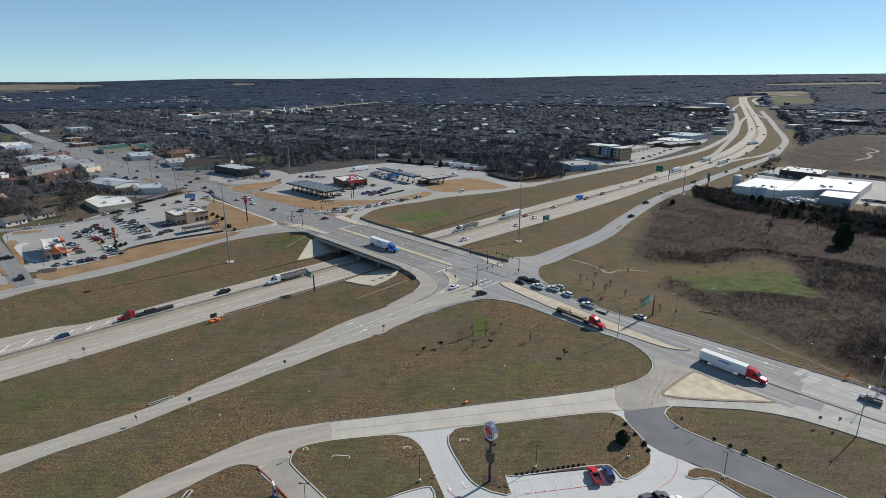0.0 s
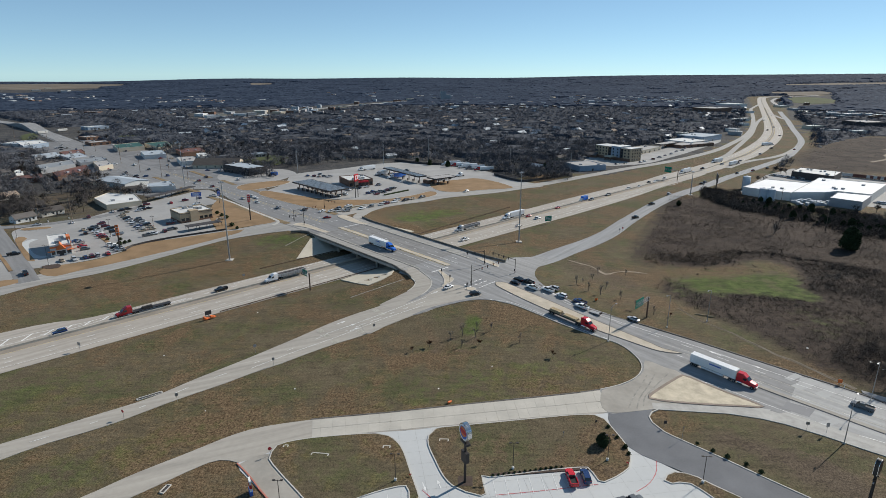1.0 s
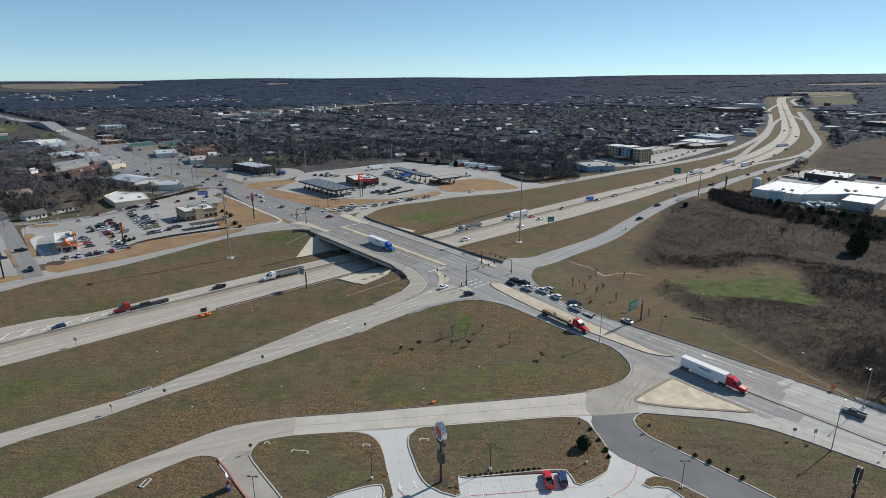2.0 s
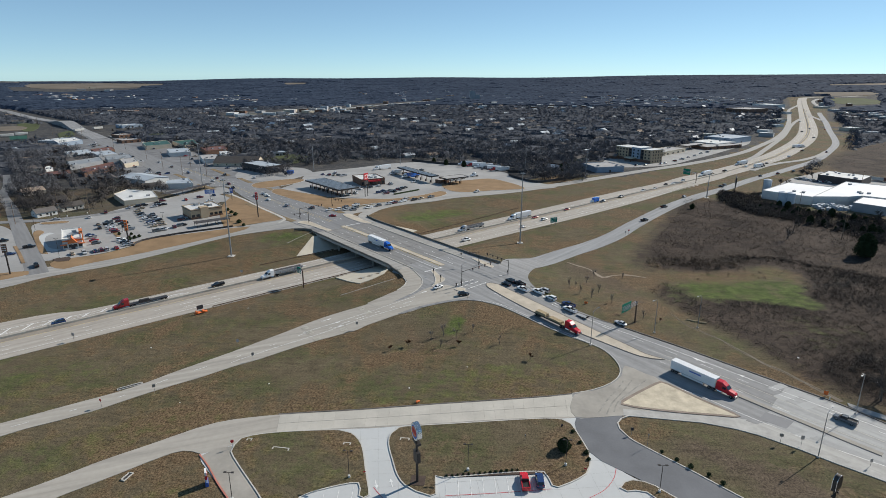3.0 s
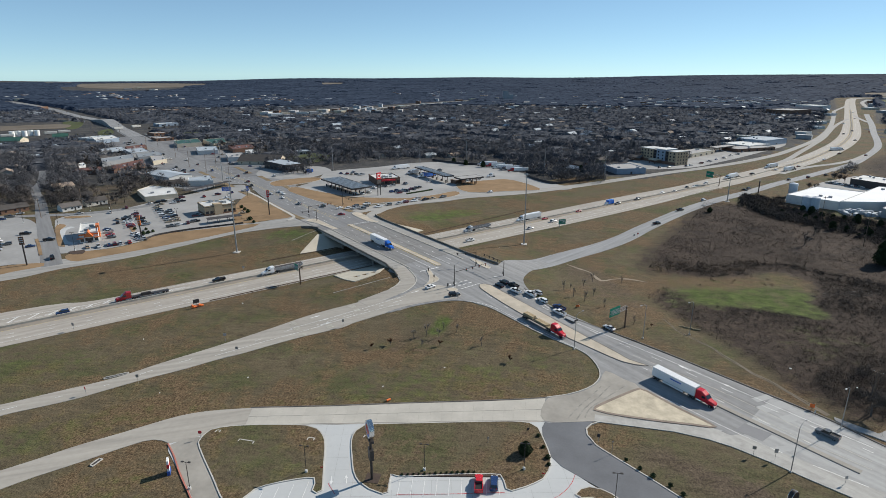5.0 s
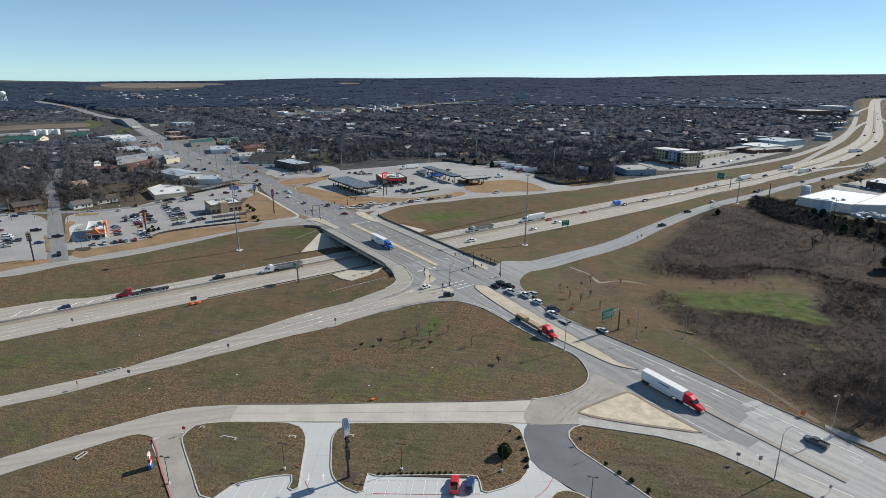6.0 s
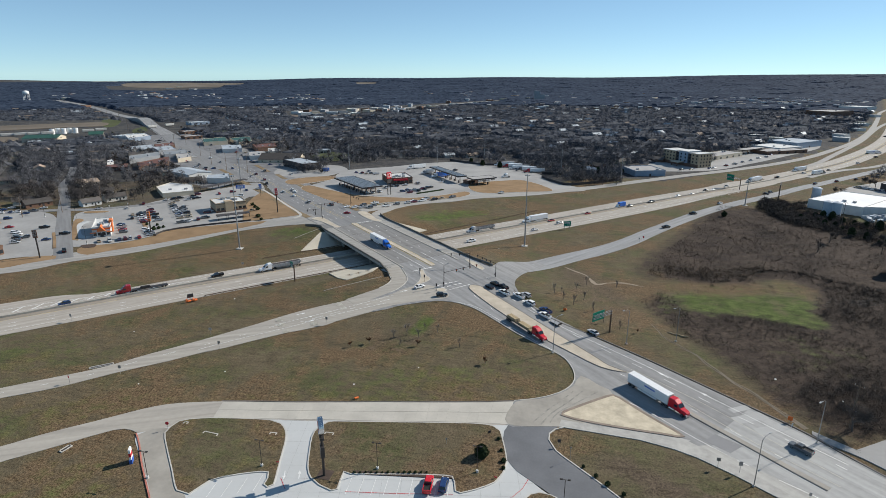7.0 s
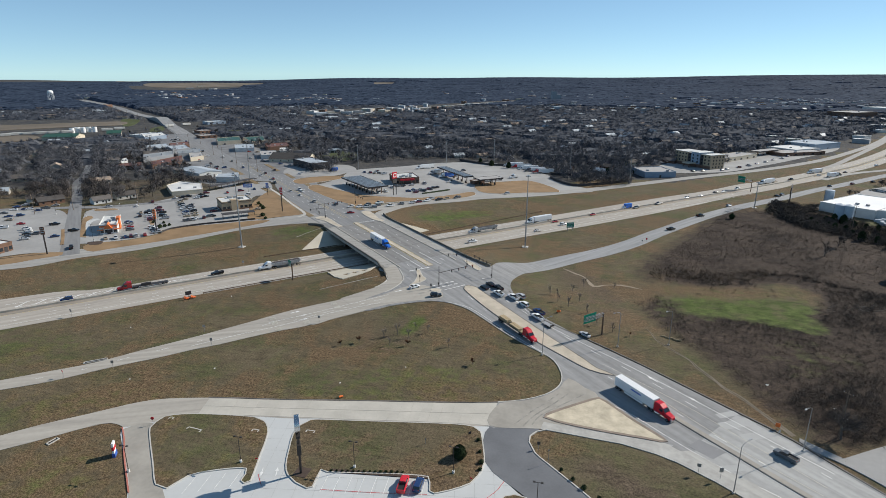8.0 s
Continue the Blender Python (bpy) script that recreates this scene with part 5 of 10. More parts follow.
def car(kind, paint):
    """Sedan, suv, pickup, van or hatchback with glass house, roof, wheels and lamps."""
    P = PAINTS[paint]
    names = {"sedan": "sedan", "suv": "sports utility", "pickup": "crew-cab pickup", "van": "cargo van"}
    ob = thing({"sedan": "car", "suv": "suv", "pickup": "pickup_truck", "van": "van"}[kind], 0, 0, -50, 0, "", {"sedan": "car", "suv": "car", "pickup": "pickup truck", "van": "van"}[kind])
    bm = bmesh.new()
    if kind == "sedan":
        loft(bm, [(-2.4, ring(0.72, 0.35, 0.88)), (-2.2, ring(0.87, 0.24, 0.98)), (-1.2, ring(0.92, 0.2, 0.98)), (0.9, ring(0.92, 0.2, 0.95)), (1.9, ring(0.89, 0.22, 0.84)), (2.35, ring(0.74, 0.32, 0.66))])
        cab, top, wx, r = (-1.75, 1.0, 0.80, 0.94), (-1.0, 0.25, 0.62, 1.44), (-1.4, 1.42), 0.33
    elif kind == "suv":
        loft(bm, [(-2.4, ring(0.80, 0.38, 1.05)), (-2.3, ring(0.93, 0.28, 1.1)), (-1.0, ring(0.96, 0.24, 1.1)), (1.0, ring(0.96, 0.24, 1.08)), (2.0, ring(0.93, 0.28, 0.98)), (2.4, ring(0.80, 0.4, 0.82))])
        cab, top, wx, r = (-2.3, 1.05, 0.87, 1.08), (-2.0, 0.35, 0.70, 1.74), (-1.45, 1.5), 0.37
    elif kind == "pickup":
        loft(bm, [(-2.95, ring(0.9, 0.5, 1.1)), (-2.85, ring(0.98, 0.42, 1.15)), (-0.75, ring(0.99, 0.36, 1.17)), (1.4, ring(0.99, 0.36, 1.17)), (2.5, ring(0.97, 0.4, 1.1)), (2.9, ring(0.85, 0.48, 0.95))])
        cab, top, wx, r = (-0.7, 1.55, 0.90, 1.16), (-0.5, 0.75, 0.74, 1.88), (-1.85, 1.85), 0.41
        box(bm, -2.85, -0.72, 0.82, 0.97, 1.12, 1.42)
        box(bm, -2.85, -0.72, -0.97, -0.82, 1.12, 1.42)
        box(bm, -2.93, -2.80, -0.97, 0.97, 1.1, 1.42)
    else:
        loft(bm, [(-2.7, ring(0.9, 0.4, 2.1, 0.2)), (-2.6, ring(0.98, 0.3, 2.25, 0.25)), (1.0, ring(0.98, 0.3, 2.25, 0.25)), (1.7, ring(0.96, 0.3, 1.35)), (2.6, ring(0.92, 0.34, 1.1)), (2.75, ring(0.8, 0.42, 0.95))])
        cab, top, wx, r = (0.6, 1.85, 0.90, 1.3), (0.6, 1.05, 0.78, 2.16), (-1.8, 1.75), 0.36
    part("body", bm, P, ob)
    x0, x1, hw, z0 = cab
    t0, t1, tw, z1 = top
    bm = bmesh.new()
    loft(bm, [(x0, [(-hw, z0), (hw, z0), (hw, z0 + 0.02), (-hw, z0 + 0.02)]), (t0, [(-hw, z0), (hw, z0), (tw, z1 - 0.03), (-tw, z1 - 0.03)]),
              (t1, [(-hw, z0), (hw, z0), (tw, z1 - 0.03), (-tw, z1 - 0.03)]), (x1, [(-hw, z0), (hw, z0), (hw, z0 + 0.02), (-hw, z0 + 0.02)])])
    part("window", bm, M_GLASS, ob)
    part("roof", boxes((t0 - 0.04, t1 + 0.06, -tw - 0.02, tw + 0.02, z1 - 0.05, z1 + 0.02, 0.06)), P, ob)
    if kind == "pickup":
        part("cargo_bed", boxes((-2.8, -0.75, -0.8, 0.8, 1.1, 1.19)), M_BLACK, ob)
    front, rear = (2.3, -2.36) if kind in ("sedan", "suv") else (2.82, -2.9) if kind == "pickup" else (2.66, -2.68)
    hl = {"sedan": 0.62, "suv": 0.82, "pickup": 0.9, "van": 0.9}[kind]
    for y in (-0.62, 0.62):
        part("headlight", boxes((front - 0.12, front + 0.06, y - 0.16, y + 0.16, hl - 0.08, hl + 0.08)), M_LENS, ob)
        part("tail_light", boxes((rear - 0.06, rear + 0.1, y - 0.14, y + 0.14, hl + 0.08, hl + 0.3)), M_TAIL, ob)
    wheels(ob, [(x, y) for x in wx for y in (-0.84, 0.84)], r)
    ob["label"] = "%s %s with dark tinted windows" % (paint.replace("_", " "), names[kind])
    return ob


def semi(paint, load, trailer="white"):
    """Tractor with sleeper and hood, and a trailer of the given kind."""
    P = PAINTS[paint]
    ob = thing("semi_truck", 0, 0, -50, 0, "", "semi truck")
    f = 10.4 if load != "none" else 4.0
    bm = bmesh.new()
    loft(bm, [(f - 2.3, ring(1.1, 0.6, 2.05, 0.2)), (f - 0.5, ring(1.0, 0.6, 1.75, 0.25)), (f - 0.1, ring(0.85, 0.6, 1.45, 0.25))])
    part("hood", bm, P, ob)
    bm = bmesh.new()
    loft(bm, [(f - 6.0, ring(1.2, 0.9, 3.75, 0.25)), (f - 4.3, ring(1.22, 0.9, 3.8, 0.25)), (f - 3.2, ring(1.2, 0.8, 3.1, 0.3)), (f - 2.2, ring(1.15, 0.8, 2.1, 0.1))])
    cabin = part("cab", bm, P, ob)
    bm = bmesh.new()
    loft(bm, [(f - 3.05, [(-1.0, 2.95), (1.0, 2.95), (1.0, 2.97), (-1.0, 2.97)]), (f - 2.25, [(-1.02, 2.1), (1.02, 2.1), (1.02, 2.2), (-1.02, 2.2)])])
    box(bm, f - 4.1, f - 3.0, -1.235, 1.235, 2.0, 2.75)
    part("window", bm, M_GLASS, cabin)
    part("chassis", boxes((f - 8.8, f - 0.6, -0.5, 0.5, 0.65, 1.0)), M_BLACK, ob)
    part("bumper", boxes((f - 0.3, f + 0.05, -1.15, 1.15, 0.4, 0.85)), M_CHROME, ob)
    for y in (-1.0, 1.0):
        bm = bmesh.new()
        tube(bm, (f - 5.6, y, 0.75), (f - 4.2, y, 0.75), 0.34, 0.34, 10)
        part("fuel_tank", bm, M_CHROME, ob)
        part("headlight", boxes((f - 0.35, f - 0.05, y * 0.8 - 0.15, y * 0.8 + 0.15, 0.95, 1.2)), M_LENS, ob)
        bm = bmesh.new()
        tube(bm, (f - 6.15, y, 1.0), (f - 6.15, y, 3.9), 0.09, 0.09, 8)
        part("exhaust_stack", bm, M_CHROME, ob)
    spots = [(f - 1.2, y) for y in (-1.05, 1.05)] + [(x, y) for x in (f - 6.6, f - 7.9) for y in (-0.98, 0.98)]
    if load != "none":
        spots += [(x, y) for x in (-8.3, -9.6) for y in (-0.98, 0.98)]
    wheels(ob, spots, 0.5, 0.42)
    t1 = f - 6.3
    white = {"white": PAINTS["white"], "silver": PAINTS["silver"], "blue": PAINTS["bright_blue"]}[trailer]
    if load == "box":
        body = part("trailer", boxes((-10.4, t1, -1.3, 1.3, 1.15, 4.1)), white, ob, "smooth box trailer")
        bm = bmesh.new()
        for y in (-1.31, 1.31):
            box(bm, -10.4, t1, min(y, y * 0.98), max(y, y * 0.98), 1.12, 1.28)
        part("side_rail", bm, M_GALV, body)
        part("skirt", boxes((-6.5, 0.5, -1.27, -1.2, 0.5, 1.15), (-6.5, 0.5, 1.2, 1.27, 0.5, 1.15)), white, body)
        part("lettering", boxes((-4.2, -0.4, -1.325, -1.3, 2.85, 3.25)), M_SIGN_BLUE, body, "plain dark lettering bar")
    elif load == "flatbed":
        part("trailer", boxes((-10.4, t1 + 0.3, -1.28, 1.28, 1.15, 1.4), (-10.4, t1, -0.5, 0.5, 0.9, 1.15)), M_DARKSTEEL, ob, "low flatbed trailer")
        for x0, x1, n in ((-10.0, -4.9, 3), (-3.6, 2.2, 2), (2.6, 3.6, 1)):
            for k in range(n):
                part("lumber_stack", boxes((x0 + 0.1 * k, x1 - 0.1 * k, -1.15 + 0.08 * k, -0.05, 1.4 + 0.32 * k, 1.68 + 0.32 * k), (x0 + 0.1 * k, x1 - 0.1 * k, 0.05, 1.15 - 0.08 * k, 1.4 + 0.32 * k, 1.68 + 0.32 * k)), M_LUMBER, ob)
    elif load == "tank":
        bm = bmesh.new()
        tube(bm, (-10.2, 0, 2.35), (t1, 0, 2.35), 1.1, 1.1, 18)
        part("tank", bm, PAINTS["silver"], ob)
        part("catwalk", boxes((-8, t1 - 2, -0.3, 0.3, 3.42, 3.52)), M_GALV, ob)
        part("trailer_frame", boxes((-10.2, t1, -0.6, 0.6, 0.9, 1.3)), M_GALV, ob)
    elif load == "hopper":
        bm = bmesh.new()
        loft(bm, [(-10.3, [(-0.9, 2.0), (0.9, 2.0), (1.27, 3.0), (-1.27, 3.0)]), (-8.5, [(-0.8, 1.3), (0.8, 1.3), (1.27, 3.0), (-1.27, 3.0)]),
                  (t1 - 2, [(-0.8, 1.3), (0.8, 1.3), (1.27, 3.0), (-1.27, 3.0)]), (t1, [(-0.9, 1.9), (0.9, 1.9), (1.27, 3.0), (-1.27, 3.0)])])
        part("trailer", bm, PAINTS["silver"], ob, "ribbed open hopper trailer")
        part("load", boxes((-9.9, t1 - 0.4, -1.1, 1.1, 2.9, 3.06)), M_DARKWALL, ob)
        part("rib", boxes(*[(x, x + 0.12, -1.31, 1.31, 1.5, 2.98) for x in np.arange(-9.6, t1 - 0.5, 1.2)]), M_GALV, ob)
    elif load == "car":
        part("trailer", boxes((-10.4, t1 + 0.3, -1.28, 1.28, 1.0, 1.25)), M_DARKSTEEL, ob, "low flatbed trailer")
        part("cargo", boxes((-3.5, 0.6, -0.9, 0.9, 1.25, 2.0, 0.2)), M_BLACK, ob, "dark covered machinery")
    words = {"box": "smooth box trailer", "flatbed": "flatbed of stacked lumber", "tank": "polished tank trailer", "hopper": "open hopper trailer", "car": "low flatbed trailer", "none": "no trailer"}
    ob["label"] = "%s tractor unit with %s%s" % (paint.replace("_", " "), trailer + " " if load == "box" else "", words[load])
    return ob


def box_truck(paint):
    ob = thing("box_truck", 0, 0, -50, 0, "%s cab box truck with blue cargo body" % paint, "truck")
    bm = bmesh.new()
    loft(bm, [(1.8, ring(1.05, 0.6, 2.4, 0.2)), (3.0, ring(1.05, 0.6, 2.2, 0.2)), (3.4, ring(1.0, 0.6, 1.3, 0.15)), (4.3, ring(0.95, 0.6, 1.2, 0.15))])
    part("cab", bm, PAINTS[paint], ob)
    part("cargo_box", boxes((-4.3, 1.7, -1.25, 1.25, 0.95, 3.6)), PAINTS["bright_blue"], ob)
    part("window", boxes((2.1, 2.9, -1.07, 1.07, 1.5, 2.1)), M_GLASS, ob)
    wheels(ob, [(x, y) for x in (-2.6, 3.2) for y in (-0.95, 0.95)], 0.45, 0.35)
    return ob


def place(kind, paint, p, yaw, group="", height=zf, off=0.16, label="", extra=None):
    """Stands a vehicle on the road at p, turned to yaw, level with the slope."""
    key = (kind, paint, extra)
    c, s_ = math.cos(radians(yaw)), math.sin(radians(yaw))
    L = 7.0 if kind == "semi" else 1.8
    zf_, zr = height(p[0] + c * L, p[1] + s_ * L), height(p[0] - c * L, p[1] - s_ * L)
    m = pose(p[0], p[1], (zf_ + zr) / 2 + off, 0, -math.degrees(math.atan2(zf_ - zr, 2 * L)), 0)
    m = pose(p[0], p[1], (zf_ + zr) / 2 + off, 0, 0, yaw) @ pose(0, 0, 0, 0, -math.degrees(math.atan2(zf_ - zr, 2 * L)), 0)
    if key not in STORE:
        ob = semi(paint, *extra) if kind == "semi" else box_truck(paint) if kind == "box_truck" else car(kind, paint)
        ob.matrix_basis = m
        STORE[key] = ob
    else:
        ob = copy_thing(STORE[key], m)
    if group:
        ob["group"] = group
    if label:
        ob["label"] = label
    return ob


A_NW = heading((0, 0), U)
A_SE = A_NW + 180
A_E = A_NW - 90
A_W = A_NW + 90
MIX = [("sedan", "white"), ("suv", "white"), ("pickup", "white"), ("sedan", "silver"), ("suv", "grey"), ("sedan", "black"), ("suv", "black"), ("pickup", "grey"), ("sedan", "red"),
       ("suv", "blue"), ("pickup", "silver"), ("sedan", "grey"), ("suv", "maroon"), ("sedan", "blue"), ("pickup", "black"), ("suv", "silver"), ("sedan", "tan")]


def some(p, yaw, group, height=zf):
    k, c = R.choice(MIX)
    return place(k, c, (p[0] + R.uniform(-0.2, 0.2), p[1] + R.uniform(-0.2, 0.2)), yaw + R.uniform(-2, 2), group, height)


# traffic on the cross road and bridge
place("semi", "bright_red", (93.4, 164.2), A_SE - 1, "", extra=("box", "white"))
place("semi", "bright_blue", (-30.3, 280.9), A_SE, "", deck_h, extra=("box", "white"))
place("semi", "bright_red", (52.0, 198.8), A_SE, "", extra=("flatbed", "white"))
for k, c, p in (("sedan", "black", (33.7, 233.8)), ("suv", "black", (35.5, 237.6)), ("pickup", "black", (39.5, 234.8)), ("pickup", "white", (40.6, 228.9)),
                ("pickup", "white", (46.9, 227.1)), ("suv", "silver", (49.8, 229.1)), ("suv", "white", (51.9, 221.7)), ("pickup", "blue", (58.3, 216.1)), ("pickup", "white", (58.2, 211.6)), ("sedan", "silver", (76.1, 202.8))):
    place(k, c, p, A_NW, "cars queuing at the signal")
place("sedan", "white", (4.8, 226.3), heading((-3.3, 217.3), (10.2, 232.1)), "")
place("suv", "black", (15.9, 219.8), heading((7.4, 213.6), (20.2, 219.7)), "")
place("pickup", "grey", (126.4, 147.8), A_NW, "")
# open car trailer behind the white pickup
tr = thing("utility_trailer", *(62.5, 206.9), zf(*(62.5, 206.9)) + 0.16, A_NW, "flat steel utility trailer behind a pickup", "trailer")
part("trailer_bed", boxes((-2.4, 2.2, -1.0, 1.0, 0.45, 0.6), (2.2, 3.6, -0.08, 0.08, 0.45, 0.55)), M_GREYWALL, tr)
part("ramp", boxes((-2.5, -2.4, -1.0, 1.0, 0.5, 1.2)), M_DARKSTEEL, tr)
wheels(tr, [(x, y) for x in (-0.9, 0.0) for y in (-1.15, 1.15)], 0.33)
# highway
place("semi", "white", (-72.1, 249.1), A_W, "", extra=("hopper", "white"))
place("semi", "red", (-117.8, 208.7), A_W, "", extra=("car", "white"))
place("suv", "blue", (-137.9, 187.6), A_W, "")
place("pickup", "black", (-95.9, 232.2), A_W, "")
place("semi", "white", (45.2, 371.3), A_W, "", extra=("box", "white"))
place("semi", "silver", (14.3, 339.3), A_W, "", extra=("hopper", "white"))
place("box_truck", "white", (103.2, 426.1), A_W, "")
for k, c, p, a in (("pickup", "white", (12.6, 315.4), A_E), ("sedan", "red", (55.8, 374.0), A_W), ("suv", "white", (61.3, 368.4), A_E), ("sedan", "silver", (46.6, 348.1), A_E), ("sedan", "red", (79.7, 399.6), A_W),
                   ("suv", "grey", (109.9, 428.8), A_W), ("pickup", "grey", (127.1, 446.9), A_W), ("suv", "white", (150.4, 473.9), A_W), ("sedan", "white", (162.5, 484.7), A_W), ("sedan", "black", (176.8, 503.9), A_W), ("sedan", "white", (183.4, 507.2), A_W),
                   ("suv", "white", (197.7, 525.1), A_W), ("sedan", "black", (220.0, 495.4), A_W + 90)):
    place(k, c, p, a, "cars on the highway")
place("semi", "white", (228.4, 557.5), A_W, "", extra=("box", "white"))
for p in [(126.4, 371.9), (150.1, 412.4)] + [(237.9, 567.1), (254.9, 580.9), (287.6, 611.1), (318.5, 636.3), (367.6, 691.7), (409.3, 747.6), (504.2, 907.1), (534.7, 1003.6), (639.0, 1223.0), (575.2, 1059.7), (725.9, 1362.2), (832.2, 1586.2)]:
    some(p, A_E - 10, "cars on the highway")
for p in [(299.1, 568.8), (320.8, 584.1), (351.1, 611.8), (225.3, 501.9), (175.7, 449.2), (275.4, 551.0), (432.1, 735.7), (594.5, 1048.0), (689.2, 1238.9)]:
    some(p, A_E, "cars on the frontage road")
place("semi", "grey", (300.3, 611.0), A_E - 3, "", extra=("box", "white"))
place("semi", "white", (288.8, 627.7), A_W - 5, "", extra=("box", "white"))
place("semi", "white", (423.9, 785.4), A_E - 20, "", extra=("box", "white"))
# cross road north, and the queue on the frontage road
for p, a in zip([(-147.4, 401.3), (-138.8, 403.2), (-143.9, 409.3), (-132.6, 388.4), (-112.3, 369.6), (-92.9, 364.0), (-178.7, 432.3), (-190.6, 449.4), (-210.4, 463.2), (-213.1, 475.4), (-253.0, 501.3), (-288.9, 536.6), (-318.6, 565.4)], (1, 1, 1, 1, 0, 0, 1, 0, 1, 0, 1, 0, 1)):
    some(p, A_SE if a else A_NW, "cars on the street")
place("sedan", "red", (-72.8, 341.9), A_SE + 60, "")
for p in [(-79.7, 359.5), (-73.8, 359.0), (-71.3, 368.3), (-68.9, 360.8), (-64.5, 361.0), (-64.8, 369.6), (-66.4, 377.4), (-56.3, 372.3), (-51.6, 380.6), (-45.7, 387.1), (-43.9, 395.2), (-41.9, 392.4), (-37.1, 398.0), (-35.7, 403.9), (-29.8, 404.3), (-25.1, 409.7), (-18.8, 415.9), (14.7, 443.9)]:
    some(p, A_W + 4, "cars queuing on the frontage road")
place("pickup", "black", (-190.0, 241.2), A_NW, "")
# parked cars by the restaurants
BACK = heading((-181.1, 260.1), (-199.4, 278.5))
ROWN = heading((-175.0, 314.4), (-207.4, 352.1)) - 90
for p in [(-184.9, 258.9), (-180.4, 261.4), (-176.9, 264.6), (-174.7, 266.4), (-172.8, 268.1), (-169.5, 271.3)]:
    some(p, BACK + 180 * R.randint(0, 1), "cars parked in the lot")
for a, b, n in (((-199.4, 292.4), (-185.3, 278.0), 4), ((-207.7, 319.8), (-189.8, 300.5), 6), ((-208.5, 329.8), (-184.5, 306.2), 5), ((-176.3, 285.4), (-166.4, 276.7), 5), ((-208.6, 351.8), (-174.6, 314.5), 9), ((-192.1, 340.6), (-171.2, 318.4), 6)):
    for i in range(n):
        k = i / (n - 1)
        some((a[0] + (b[0] - a[0]) * k, a[1] + (b[1] - a[1]) * k), ROWN + 180 * R.randint(0, 1), "cars parked in the lot")
for p in [(-166.5, 304.3), (-164.6, 306.2), (-164.4, 309.2), (-160.9, 312.9), (-159.9, 316.1), (-158.3, 317.9), (-220.1, 361.1), (-216.5, 364.0), (-210.5, 359.3), (-213.8, 368.7), (-204.4, 364.6), (-204.9, 368.6), (-203.3, 368.9), (-201.2, 371.4), (-208.5, 376.2), (-208.7, 382.6), (-194.0, 387.8), (-187.2, 395.7), (-180.8, 403.8), (-173.0, 410.1), (-173.7, 382.9), (-204.4, 307.7), (-210.9, 315.7), (-228.0, 332.3), (-226.7, 345.7), (-245.7, 326.2), (-139.5, 339.9), (-215.7, 268.0), (-166.3, 330.5), (-166.4, 333.8)]:
    some(p, ROWN + R.choice((0, 90, 180)), "cars parked in the lot")
for p in [(-306.0, 309.4), (-305.2, 315.1), (-299.9, 302.2), (-294.1, 305.4), (-291.5, 306.0), (-282.5, 304.8), (-298.1, 320.5), (-283.3, 311.5), (-284.2, 320.3), (-296.9, 292.9), (-285.6, 286.1), (-280.6, 290.5), (-276.8, 279.2), (-260.1, 273.2), (-245.8, 264.4), (-240.5, 260.5), (-235.6, 255.5), (-230.5, 250.7), (-227.2, 246.8), (-238.8, 277.0), (-231.2, 256.6), (-215.7, 255.5), (-262.2, 263.0)]:
    some(p, ROWN + R.choice((0, 180)), "cars parked by the shops")
# truck stop
for p in [(-60.2, 427.0), (-58.1, 432.3), (-54.6, 428.5), (-52.5, 433.8), (-49.3, 432.3), (-48.2, 439.9), (-46.0, 440.6), (-44.7, 446.0), (-43.1, 449.1), (-85.1, 414.6), (-81.0, 416.0), (-77.1, 422.1), (-77.4, 439.3), (-75.4, 445.0), (-71.3, 448.7), (-65.8, 452.8), (-127.3, 504.3), (-121.0, 502.7), (-115.9, 500.8), (-111.3, 502.1), (-106.3, 500.3), (-117.9, 513.8), (-39.7, 478.4), (-57.2, 463.6), (-102.4, 437.3), (-94.9, 434.3), (-90.1, 433.1), (-87.5, 436.5), (-53.8, 424.0), (-41.9, 547.3), (-25.4, 605.4)]:
    some(p, A_NW + R.choice((0, 90, 180, 270)), "cars at the truck stop")
for p, a, c in (((-80.5, 546.9), A_W, ("box", "white")), ((-60.4, 520.2), A_W, ("box", "white")), ((-46.9, 504.5), A_W, ("box", "blue")), ((-5.2, 498.3), A_W, ("tank", "white"))):
    place("semi", R.choice(("white", "silver")), p, a + 5, "trucks at the truck stop", extra=c)
for i, p in enumerate([(0.3, 597.1), (9.5, 588.0), (17.3, 578.8), (24.8, 569.9), (33.2, 561.6)]):
    place("semi", ("white", "red", "white", "grey", "red")[i], p, A_W - 25, "trucks at the truck stop", extra=("box", "white"))
place("semi", "white", (9.8, 521.2), A_W, "trucks at the truck stop", extra=("none", "white"))
place("box_truck", "black", (-158.1, 503.1), A_W, "")
# shop lots along the street
placed = 0
for i in range(700):
    pts = STREET_LOTS[i % 2]
    p = (R.uniform(min(q[0] for q in pts), max(q[0] for q in pts)), R.uniform(min(q[1] for q in pts), max(q[1] for q in pts)))
    if placed < 58 and inside(p[0], p[1], pts) and 12 < abs(sw(*p)[1] + 1) < 40:
        placed += 1
        some(p, A_NW + R.choice((0, 90, 180, 270)), "cars parked along the shops")
for i in range(26):
    a, b = ((305.4, 545.3), (324.6, 528.6)) if i < 14 else ((321.8, 426.2), (330.8, 416.2))
    k = (i % 14) / 13 if i < 14 else (i - 14) / 11
    some((a[0] + (b[0] - a[0]) * k, a[1] + (b[1] - a[1]) * k), A_E + 90, "cars parked at the factory")
